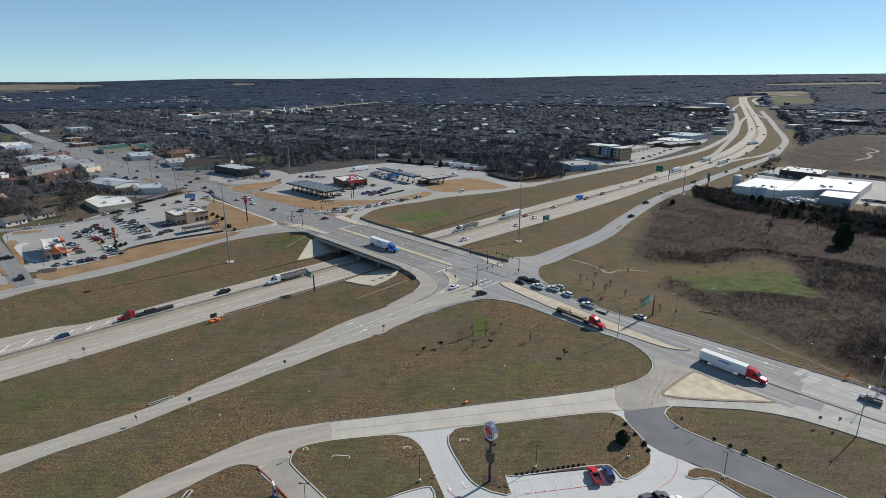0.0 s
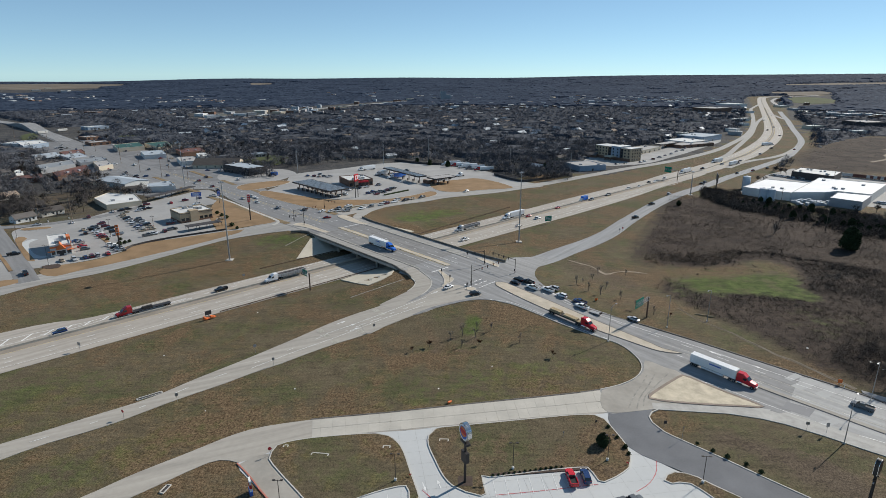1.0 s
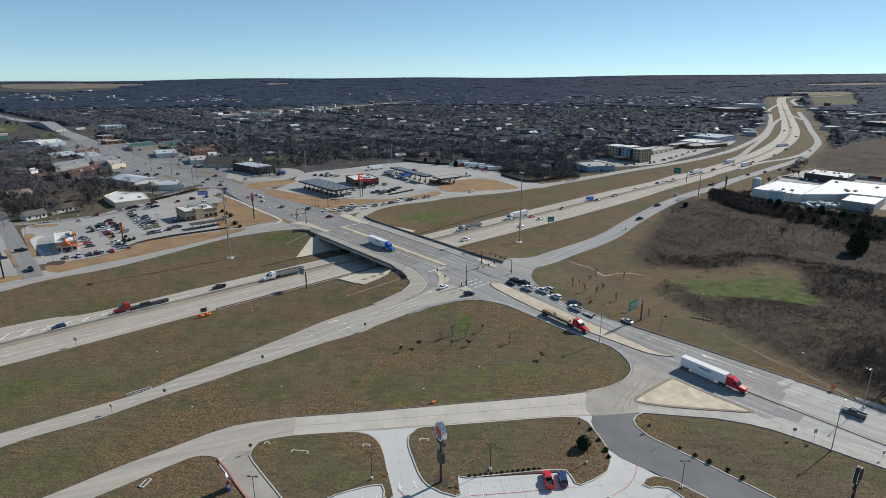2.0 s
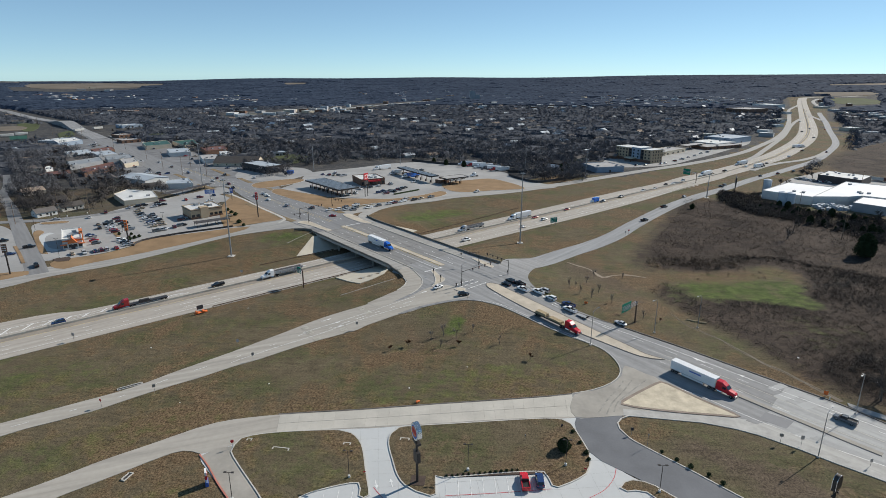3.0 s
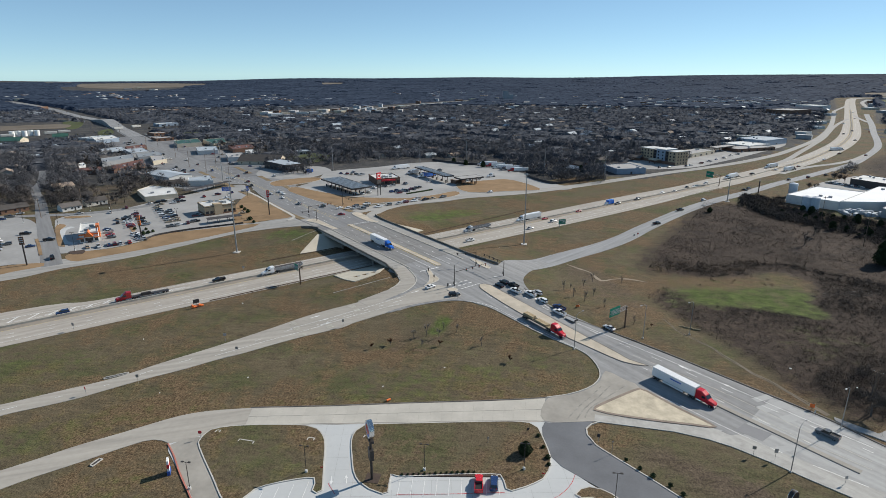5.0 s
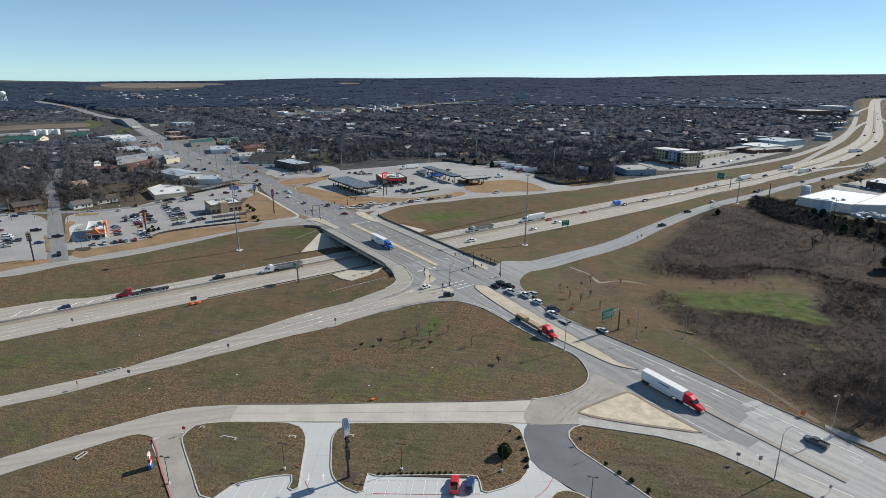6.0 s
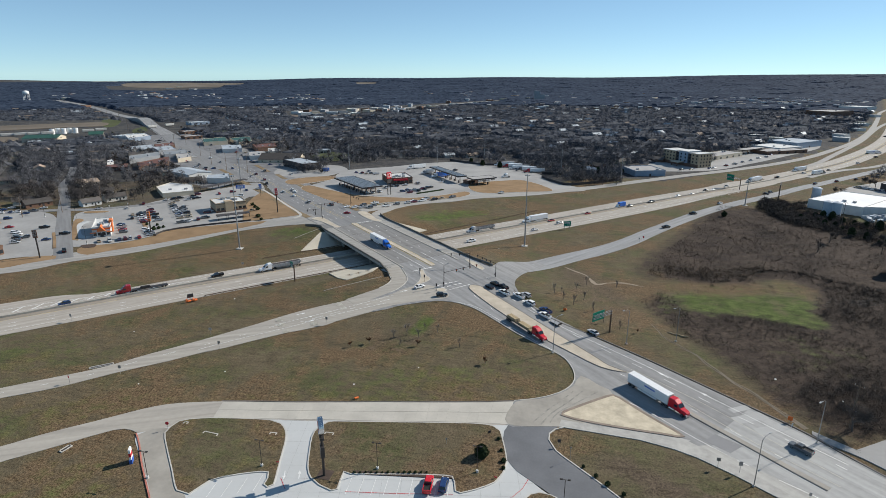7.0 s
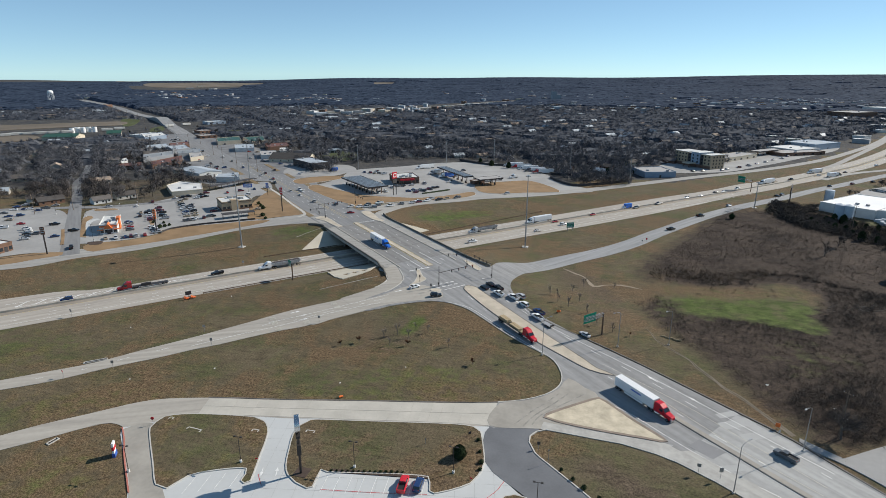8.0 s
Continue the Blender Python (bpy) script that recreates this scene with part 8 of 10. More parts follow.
for x in (L * 0.44, L * 0.60):
    part("column", boxes((x - 0.4, x + 0.4, -8.6, -7.8, -0.5, 3.6)), M_BRICK, hotel)
pavement("parking_lot", [(146.0, 600.6), (202.0, 610.2), (253.2, 664.7), (308.3, 733.5), (380.5, 830.4), (396.4, 889.4), (319.4, 804.6), (265.1, 756.7), (222.9, 689.4), (160.5, 664.2)], M_LOT_OLD, 0.1, soft=6, label="pale concrete lots by the hotel")
fuel_canopy((268.8, 741.6), (300.9, 772.4), 12, 5, "far blue-roofed fuel canopy", 1, 4, False)

# ---- white plant ----
def hall(name, label, plan, h, wall, roof, category, group="", units=0):
    """Low hall on any plan: walls, a raised parapet and a roof sheet inside it."""
    c = Vector((sum(q[0] for q in plan) / len(plan), sum(q[1] for q in plan) / len(plan)))
    zs = [zf(*q) for q in plan]
    area = sum(a[0] * b[1] - a[1] * b[0] for a, b in zip(plan, plan[1:] + plan[:1]))
    q = [Vector(v) - c for v in (plan if area > 0 else plan[::-1])]
    FOOT.append((c.x, c.y, max(v.length for v in q)))
    ob = thing(name, c.x, c.y, max(zs), 0, label, category, group)
    n = len(q)

    def prism(lines, z0, z1):
        b = bmesh.new()
        lo = [b.verts.new((v.x, v.y, z0)) for v in lines]
        hi = [b.verts.new((v.x, v.y, z1)) for v in lines]
        b.faces.new(hi)
        for k in range(n):
            b.faces.new((lo[k], lo[(k + 1) % n], hi[(k + 1) % n], hi[k]))
        return b
    part("wall", prism(q, min(zs) - max(zs) - 0.4, h), wall, ob)
    part("roof", prism([v * (1 - 0.5 / v.length) for v in q], h, h + 0.12), roof, ob)
    rim = bmesh.new()
    for k in range(n):
        a, b = q[k], q[(k + 1) % n]
        m = [a * 1.002, b * 1.002, b * (1 - 0.4 / b.length), a * (1 - 0.4 / a.length)]
        top, bot = [rim.verts.new((v.x, v.y, h + 0.45)) for v in m], [rim.verts.new((v.x, v.y, h - 0.2)) for v in m]
        rim.faces.new(top)
        for e in range(4):
            rim.faces.new((bot[e], bot[(e + 1) % 4], top[(e + 1) % 4], top[e]))
    part("parapet", rim, wall, ob)
    d = (q[1] - q[0]).normalized()
    rr = random.Random(int(abs(c.x) * 10))
    for k in range(units):
        u = q[k % n] * rr.uniform(0.1, 0.7)
        bm_ = boxes((-1.1, 1.1, -0.8, 0.8, h + 0.1, h + 1.3))
        bmesh.ops.rotate(bm_, cent=(0, 0, 0), matrix=Matrix.Rotation(math.atan2(d.y, d.x), 3, "Z"), verts=bm_.verts)
        bmesh.ops.translate(bm_, vec=(u.x, u.y, 0), verts=bm_.verts)
        part("rooftop_unit", bm_, M_GREYWALL, ob)
    return ob


hall("factory", "large low factory hall with a bright white roof", [(236.1, 456.5), (273.5, 493.7), (298.8, 474.8), (261.5, 433.4), (249.5, 442.9)], 6.0, M_WHITEWALL, M_ROOF_BRIGHT, "factory", "", 2)
hall("factory", "long low factory hall with a bright white roof", [(262.5, 434.4), (299.3, 475.3), (322.3, 500.7), (360.2, 472.1), (317.7, 427.8), (300.0, 440.1), (288.2, 435.7)], 6.2, M_WHITEWALL, M_ROOF_BRIGHT, "factory", "", 5)
hall("factory", "white factory hall with grey metal walls", [(280.2, 416.8), (299.2, 437.6), (316.7, 426.0), (294.2, 402.2)], 5.9, M_GREYWALL, M_ROOF_BRIGHT, "factory", "", 0)
hall("factory", "dark brick hall with a pale roof", [(318.9, 537.1), (340.0, 559.7), (362.9, 534.1), (339.9, 508.8)], 6.0, M_DARKWALL, M_ROOF_WHITE, "factory", "", 8)
for p in [(249.9, 479.9), (237.9, 428.2), (242.4, 426.2)]:
    ob = thing("storage_tank", *at(p), 0, "tall pale blue steel storage tank", "tank", "storage tanks")
    bm = bmesh.new()
    tube(bm, (0, 0, -0.5), (0, 0, 10.5), 3.1, 3.1, 20)
    tube(bm, (0, 0, 10.5), (0, 0, 11.3), 3.1, 0.4, 20)
    part("shell", bm, M_TANK, ob)
    bm = bmesh.new()
    tube(bm, (-3.2, 0, 0), (-3.2, 0, 11.2), 0.1, 0.1, 5)
    part("ladder", bm, M_GALV, ob)
pavement("parking_lot", [(237.0, 465.2), (301.2, 547.7), (350.3, 590.9), (417.1, 537.9), (447.3, 486.2), (356.7, 382.0), (309.2, 414.3), (288.1, 434.5)], M_LOT_OLD, 0.06, soft=0, step=10, label="worn yard round the factory")
for i in range(45):
    p = (273.0, 424.5)
    ob = thing("crate", p[0] + R.uniform(-13, 13), p[1] + R.uniform(-7, 7), 0, 45 + R.uniform(-6, 6), "pale stacked crate in the factory yard", "crate", "crates in the factory yard")
    ob.location.z = zf(ob.location.x, ob.location.y)
    part("crate_body", boxes((-1.1, 1.1, -1.1, 1.1, 0, R.uniform(1.2, 2.6))), M_ROOF_METAL, ob)

for i in range(22):
    a, b = (370.6, 547.5), (410.3, 507.9)
    k = i / 21
    ob = thing("freight_trailer", *at((a[0] + (b[0] - a[0]) * k, a[1] + (b[1] - a[1]) * k), 0.1), heading(a, b) + 80, R.choice(("red steel freight trailer parked at the factory", "white steel freight trailer parked at the factory")), "trailer", "trailers behind the factory")
    part("body", boxes((-1.25, 1.25, -5, 5, 1.0, 3.6)), M_ROOF_RED if "red" in ob["label"] else M_WHITEWALL, ob)
    wheels(ob, [(x, y) for x in (-1.0, 1.0) for y in (-3.5, 3.5)], 0.48, 0.3)

# sheds and shops on both sides of the street
for lab, plan, h, wl, rf in (
        ("long white shed with a blue end wall", [(-557.7, 719.1), (-548.0, 749.6), (-514.0, 718.0), (-520.0, 682.0)], 4.5, M_BLUEWALL, M_ROOF_WHITE),
        ("small shop with a red roof", [(-441.6, 632.5), (-431.9, 656.8), (-413.0, 634.0), (-421.4, 611.5)], 4.0, M_BRICK, M_ROOF_RED),
        ("long metal shed with a pale blue roof", [(-454.4, 606.0), (-444.2, 631.6), (-430.2, 614.6), (-438.0, 588.7)], 4.0, M_GREYWALL, M_ROOF_METAL),
        ("long metal shed with a pale blue roof", [(-426.3, 609.3), (-417.1, 630.0), (-386.0, 599.0), (-394.0, 579.5)], 4.0, M_GREYWALL, M_ROOF_METAL),
        ("wide grey storage shed with a metal roof", [(-394.2, 533.0), (-385.7, 569.1), (-365.0, 544.1), (-374.0, 509.0)], 4.2, M_GREYWALL, M_ROOF_SHED),
        ("wide grey storage shed with a metal roof", [(-383.5, 573.3), (-369.7, 595.0), (-350.0, 569.6), (-364.4, 550.7)], 4.2, M_GREYWALL, M_ROOF_SHED),
        ("low hall with a rust red metal roof", [(-353.7, 495.1), (-352.2, 540.8), (-328.1, 509.2), (-335.7, 475.9)], 3.6, M_BRICK, M_ROOF_RED),
        ("low house with a rust red roof", [(-366.3, 461.0), (-370.9, 476.2), (-359.7, 489.6), (-343.0, 469.9)], 3.6, M_BRICK, M_ROOF_RED),
        ("small barn with a white metal roof", [(-391.3, 499.1), (-392.3, 506.8), (-376.6, 490.5), (-377.1, 482.4)], 4.2, M_WHITEWALL, M_ROOF_WHITE),
        ("low tan shop with a grey roof", [(-356.7, 558.7), (-352.2, 574.4), (-328.4, 545.3), (-331.8, 527.9)], 3.8, M_CREAM, M_ROOF_GREY),
        ("long hall with a dark green metal roof", [(-420.4, 700.2), (-404.5, 730.3), (-374.1, 688.2), (-394.9, 666.7)], 4.2, M_CREAM, M_ROOF_GREEN),
        ("long hall with a dark green metal roof", [(-389.6, 717.1), (-372.7, 740.2), (-342.0, 692.2), (-350.1, 675.3)], 4.2, M_CREAM, M_ROOF_GREEN),
        ("white shop row with a pale roof", [(-353.3, 640.9), (-334.7, 653.9), (-313.3, 620.3), (-331.6, 608.9)], 4.0, M_WHITEWALL, M_ROOF_METAL),
        ("brick shop row with a dark red roof", [(-320.6, 656.7), (-300.8, 677.3), (-281.6, 646.7), (-297.7, 625.2)], 4.2, M_BRICK, M_ROOF_RED),
        ("white shop with a flat roof", [(-288.6, 592.5), (-275.0, 602.8), (-254.1, 571.7), (-269.4, 562.4)], 4.0, M_WHITEWALL, M_ROOF_GREY),
        ("low cream shop with a stained white roof", [(-250.5, 390.2), (-252.0, 409.0), (-229.5, 405.5), (-212.0, 383.0), (-227.9, 367.9)], 3.0, M_CREAM, M_ROOF_WHITE),
        ("long white shop with a pale metal roof", [(-231.5, 427.0), (-239.2, 441.0), (-227.3, 454.3), (-211.6, 431.7)], 4.0, M_WHITEWALL, M_ROOF_METAL),
        ("low white shop with a flat roof", [(-281.7, 624.0), (-273.1, 634.6), (-257.3, 607.6), (-267.0, 598.4)], 4.0, M_WHITEWALL, M_ROOF_WHITE)):
    hall("shop_building", lab, plan, h, wl, rf, "shop", "", 2)

# ---- far landmarks ----
wt = thing("water_tower", *at((-1631.1, 1563.9)), 0, "white water tower with a round tank", "water tower")
bm = bmesh.new()
bmesh.ops.create_uvsphere(bm, u_segments=20, v_segments=12, radius=9)
bmesh.ops.scale(bm, vec=(1, 1, 0.75), verts=bm.verts)
bmesh.ops.translate(bm, vec=(0, 0, 31), verts=bm.verts)
part("tank", bm, M_SIGN_WHITE, wt)
for k in range(6):
    bm = bmesh.new()
    x, y = 8 * math.cos(k * 1.047), 8 * math.sin(k * 1.047)
    tube(bm, (x * 1.2, y * 1.2, -1), (x, y, 30), 0.6, 0.6, 6)
    part("leg", bm, M_SIGN_WHITE, wt)
el = thing("grain_elevator", *at((-51.3, 2149.9)), 20, "tall grey concrete grain elevator in the distance", "grain elevator")
part("tower", boxes((-9, 9, -7, 7, -1, 34)), M_GREYWALL, el)
part("silo", boxes((9, 26, -8, 8, -1, 22)), M_GREYWALL, el)
for i, p in enumerate([(-754.5, 673.0), (-751.8, 690.2), (-741.3, 701.2), (-730.7, 712.5), (-719.0, 724.2), (-707.0, 736.1), (-676.5, 781.4), (-672.2, 802.7), (-632.2, 871.5), (-626.0, 908.1), (-606.3, 945.7)]):
    ob = thing("railcar", *at(p, 0.5), heading((-754.5, 673.0), (-707.0, 736.1)) if i < 8 else heading((-632.2, 871.5), (-606.3, 945.7)), "pale grey covered hopper railcar on the line", "railcar", "railcars on the line")
    bm = bmesh.new()
    loft(bm, [(-8, ring(1.5, 1.6, 4.6, 0.5)), (-7, ring(1.6, 1.0, 4.7, 0.5)), (7, ring(1.6, 1.0, 4.7, 0.5)), (8, ring(1.5, 1.6, 4.6, 0.5))])
    part("body", bm, M_RAILCAR, ob)
    wheels(ob, [(x, y) for x in (-6, -4.4, 4.4, 6) for y in (-0.75, 0.75)], 0.45, 0.2)
for p in [(-707.7, 745.0), (-706.7, 754.6), (-698.1, 756.8), (-696.9, 766.5), (-688.2, 768.7)]:
    ob = thing("storage_tank", *at(p), 0, "white storage tank at a rail yard", "tank", "storage tanks")
    bm = bmesh.new()
    tube(bm, (0, 0, -0.5), (0, 0, 8), 3.6, 3.6, 18)
    part("shell", bm, M_SIGN_WHITE, ob)


def hump_h(x, y):
    s, w = sw(x, y)
    return zf(x, y) + 7.5 * math.exp(-((s - OVER_S) / 85) ** 2)


OVER_S = sw(*(-737.6, 971.6))[0]
strip("overpass", [(-531.3, 776.7), (-608.1, 855.3), (-742.1, 984.9), (-856.2, 1084.2), (-948.9, 1153.6), (-1046.9, 1236.9)], 20, M_CROSS, 0.5, step=10, cells=2, skirt=7.0, height=hump_h, label="grey street overpass across the railway")

# more shops and sheds along the street
for nm, lab, a, b, d, h, wl, rf, cat in (
        ("shop_building", "low brick shop with a pale roof", (-511.5, 790.7), (-501.7, 809.7), 20, 5, M_BRICK, M_ROOF_GREY, "shop"),
        ("shop_building", "row of sheds with pale blue roofs", (-600.9, 934.7), (-582.7, 963.4), 24, 6, M_BLUEWALL, M_ROOF_METAL, "shop"),
        ("shop_building", "white flat-roofed shop near the overpass", (-543.1, 703.4), (-536.3, 739.1), 26, 6, M_WHITEWALL, M_ROOF_METAL, "shop"),
        ("shop_building", "low grey shop with a gravel roof", (-465.3, 727.3), (-450.6, 746.1), 20, 5, M_BRICK, M_ROOF_GREY, "shop")):
    flat_building(nm, lab, a, b, d, h, wl, rf, cat, 3, 2, True)

# scattered distant buildings along the highway and in the town
for i, p in enumerate([(662.5, 2252.7), (668.5, 2165.7), (736.8, 2248.4), (654.9, 2343.2), (587.0, 2212.4), (712.7, 2080.9), (692.4, 1964.6), (717.4, 1856.4), (735.1, 1789.6), (342.7, 907.1), (342.1, 943.5), (466.4, 972.6), (432.4, 924.9), (534.8, 1096.4), (608.6, 1238.9), (572.4, 1207.6), (793.1, 1306.5), (771.0, 1238.9), (769.5, 1207.6), (788.9, 1343.1), (621.0, 1025.3), (620.2, 953.0), (635.7, 934.1), (610.3, 982.7), (941.9, 1724.8), (897.9, 1585.9), (852.5, 1466.0), (856.5, 1306.5), (724.8, 1466.1), (440.7, 1859.0), (401.8, 1931.3)] + [(-1960.2, 1839.6), (-1977.5, 1932.0), (-1857.0, 1880.9), (-1954.6, 2047.7), (-1880.3, 2252.6), (-1867.9, 2345.6), (-1691.5, 2200.0), (-2005.3, 2726.4), (-2072.0, 2911.8), (-1829.5, 2671.0), (-1152.4, 2297.7), (-1047.8, 2220.5), (-1036.1, 2328.5), (-884.7, 2162.1), (-872.7, 2371.1), (-537.1, 1246.8), (-497.5, 1237.5), (-459.0, 1228.6), (-428.7, 1254.8), (-822.6, 1540.4), (-663.7, 1319.0), (-856.7, 1321.5), (-904.1, 1440.5), (-1001.0, 1437.8), (-1175.8, 1391.3), (-1296.6, 1481.9), (-1247.2, 1366.4), (-1690.0, 1753.1), (-491.8, 1687.0), (-219.3, 2053.8), (-181.3, 2149.5), (294.8, 2340.4), (356.1, 2351.1), (402.7, 2194.8), (463.6, 2286.2), (544.0, 2221.6), (582.3, 2082.9), (644.5, 1903.9), (744.9, 1986.0), (779.6, 1877.5)] + [(-592.3, 1306.5), (-549.6, 1273.4), (-539.6, 1312.7), (-514.4, 1335.6), (-481.0, 1339.5), (-434.2, 1305.9), (-445.3, 1406.9), (-420.0, 1432.2), (-372.3, 1393.9), (-360.0, 1510.4), (-329.5, 1648.5), (-281.4, 1746.1), (-232.7, 1889.7), (-599.2, 1367.0), (-559.8, 1393.3), (-506.0, 1445.0)]):
    rr = random.Random(i)
    d = math.hypot(*p)
    k = max(1.0, d / 900)
    L = rr.uniform(12, 26) * k ** 0.4
    a = rr.choice((0, 20, -30, 45))
    q = (p[0] + L * math.cos(radians(a)), p[1] + L * math.sin(radians(a)))
    flat_building("far_building", rr.choice(("distant low building with a white roof", "distant low building with a pale metal roof", "distant low shop with flat roof")), p, q, rr.uniform(10, 20) * k ** 0.5, rr.uniform(3.6, 5.5) * k ** 0.2, rr.choice((M_CREAM, M_WHITEWALL, M_BRICK, M_GREYWALL)), rr.choice((M_ROOF_WHITE, M_ROOF_METAL, M_ROOF_WHITE, M_ROOF_GREY)), "building", 0, 0, False, "distant buildings")

# ---- where trees may stand ----
CLEAR = [[(-247.8, 121.4), (-533.7, 245.8), (-324.2, 312.2), (-281.1, 326.6), (-226.9, 363.6), (-216.4, 378.8), (-213.1, 393.0), (-231.6, 429.3), (-265.0, 491.1), (-302.7, 542.0), (-227.5, 499.8), (-187.6, 481.4), (-155.3, 497.0), (-173.5, 551.0), (-145.8, 559.4), (-115.8, 600.2), (-73.5, 635.1), (-26.4, 623.2), (31.2, 586.8), (55.8, 531.8), (75.8, 502.9), (198.7, 538.4), (389.8, 589.0), (210.1, 237.8), (10.8, 182.3)],
         [(108.1, 512.3), (129.2, 622.3), (159.6, 659.6), (214.2, 656.3), (263.1, 774.0), (334.5, 806.1), (428.8, 949.8), (517.6, 1034.0), (645.7, 1255.0), (802.3, 1540.9), (932.2, 1805.9), (1028.9, 1813.2), (726.1, 1263.3), (587.4, 966.1), (425.3, 697.2), (292.6, 540.5), (175.7, 476.4)],
         EAST_FIELD, EAST_FAR, EAST_LOW, *STREET_LOTS, FAR_ROW,
         [(-1121.2, 898.0), (-951.2, 970.8), (-847.7, 997.8), (-788.0, 985.0), (-672.1, 985.4), (-623.5, 1023.9), (-534.0, 890.8), (-591.5, 757.4), (-598.5, 688.5), (-653.7, 631.0), (-649.9, 580.1), (-668.3, 551.9)], [(-2423.8, 2778.9), (-2421.2, 3277.2), (-2261.9, 3594.6), (-1806.6, 2944.3), (-1750.7, 2700.9), (-1881.4, 2438.8), (-2064.2, 2410.9)], [(1316.8, 2361.0), (1605.1, 2593.5), (1174.1, 1843.2), (942.8, 1666.6)],
         [(229.4, 449.4), (254.8, 497.2), (306.1, 557.2), (362.8, 613.2), (438.5, 560.9), (447.3, 486.2), (330.0, 351.3), (291.2, 363.0), (272.0, 408.5)],
         [(456.6, 772.4), (558.8, 722.5), (530.7, 617.3), (446.3, 571.4), (389.4, 578.6), (358.5, 605.6), (379.1, 653.6)],
         [(159.6, 444.3), (215.6, 481.4), (261.2, 515.7), (234.8, 460.6), (181.6, 431.7)]] + FAR_FIELDS + MEADOWS
SPARSE = [[(-294.2, 483.9), (-507.7, 765.3), (-481.4, 812.7), (-368.1, 753.9), (-170.8, 623.9), (-181.7, 569.7), (-175.1, 419.8), (-191.4, 381.8), (-234.1, 372.6), (-275.7, 424.7)],
          [(-370.9, 464.3), (-587.2, 740.7), (-516.0, 763.2), (-294.2, 483.9), (-257.8, 402.3), (-320.7, 443.5)], [(-209.6, 564.2), (-171.9, 613.9), (-95.9, 646.1), (-79.2, 590.6), (-146.3, 534.1)]]


def inside_many(x, y, poly):
    hit = np.zeros(len(x), bool)
    j = len(poly) - 1
    for i in range(len(poly)):
        (xi, yi), (xj, yj) = poly[i], poly[j]
        c = ((yi > y) != (yj > y)) & (x < (xj - xi) * (y - yi) / ((yj - yi) or 1e-9) + xi)
        hit ^= c
        j = i
    return hit


def near_line(x, y, pts, d):
    near = np.zeros(len(x), bool)
    for (x0, y0), (x1, y1) in zip(pts, pts[1:]):
        vx, vy = x1 - x0, y1 - y0
        t = np.clip(((x - x0) * vx + (y - y0) * vy) / (vx * vx + vy * vy), 0, 1)
        near |= np.hypot(x - x0 - t * vx, y - y0 - t * vy) < d
    return near


NW_LINE = [xy(114, -1.0)] + [(-221.4, 460.6), (-381.1, 622.6), (-608.1, 855.3), (-856.2, 1084.2), (-1210.5, 1377.7), (-1675.1, 1713.8)]
HW_LINE = [xy(80, 300)] + highway_line
STREETS = [[(-202.2, 253.0), (-264.2, 316.3), (-302.6, 355.9), (-342.4, 394.5), (-370.8, 431.0), (-422.9, 488.9), (-494.0, 562.6), (-588.4, 661.3)], [(-361.4, 267.3), (-272.0, 317.9), (-218.8, 353.4)]]
# streets of the town, parallel to the cross road and across it
TOWN = [[xy(s, -60), xy(s, -700)] for s in (270, 350, 430, 520, 620)] + [[xy(200, w), xy(900, w)] for w in (-190, -310, -430)] + [[xy(s, 60), xy(s, 700)] for s in (330, 420, 520, 640, 780)] + [[xy(280, w), xy(1200, w)] for w in (150, 280, 410, 540)]
prng = np.random.RandomState(5)


def spots(r0, r1, step, jitter=0.45, feet=True):
    g = np.arange(-r1, r1, step)
    x, y = np.meshgrid(g, np.arange(0, r1, step))
    x, y = x.ravel() + prng.uniform(-1, 1, x.size) * step * jitter, y.ravel() + prng.uniform(-1, 1, x.size) * step * jitter
    d = np.hypot(x - 24, y)
    az = np.degrees(np.arctan2(x - 24, y))
    k = (d > r0) & (d < r1) & (az > -62) & (az < 52)
    x, y = x[k], y[k]
    bad = np.zeros(len(x), bool)
    for c in CLEAR:
        bad |= inside_many(x, y, c)
    bad |= near_line(x, y, NW_LINE, 26) | near_line(x, y, HW_LINE, 48)
    for c in STREETS + TOWN:
        bad |= near_line(x, y, c, 4.2)
    if feet:
        for fx, fy, fr in FOOT:
            bad |= (x - fx) ** 2 + (y - fy) ** 2 < (fr * 0.8) ** 2
    chance = np.ones(len(x))
    for c in SPARSE:
        chance[inside_many(x, y, c)] = 0.7
    # open lots: clearings a few houses wide
    patch = np.sin(x * 0.031 + 2 * np.sin(y * 0.017)) * np.sin(y * 0.027 + 1.5 * np.sin(x * 0.021))
    chance *= np.where(patch > 0.72, 0.3, np.where(patch < -0.7, 0.55, 1.0))
    k = ~bad & (prng.uniform(0, 1, len(x)) < chance)
    return x[k], y[k]


# middle, reach and number of roofs of each far cluster
DOWNTOWN = [(620, 2080, 420, 330, 90), (-380, 1450, 110, 170, 16), (-950, 1900, 260, 300, 34), (-1500, 2050, 300, 260, 40), (150, 1700, 500, 300, 30), (900, 1350, 120, 200, 24), (-300, 2500, 600, 400, 30)]


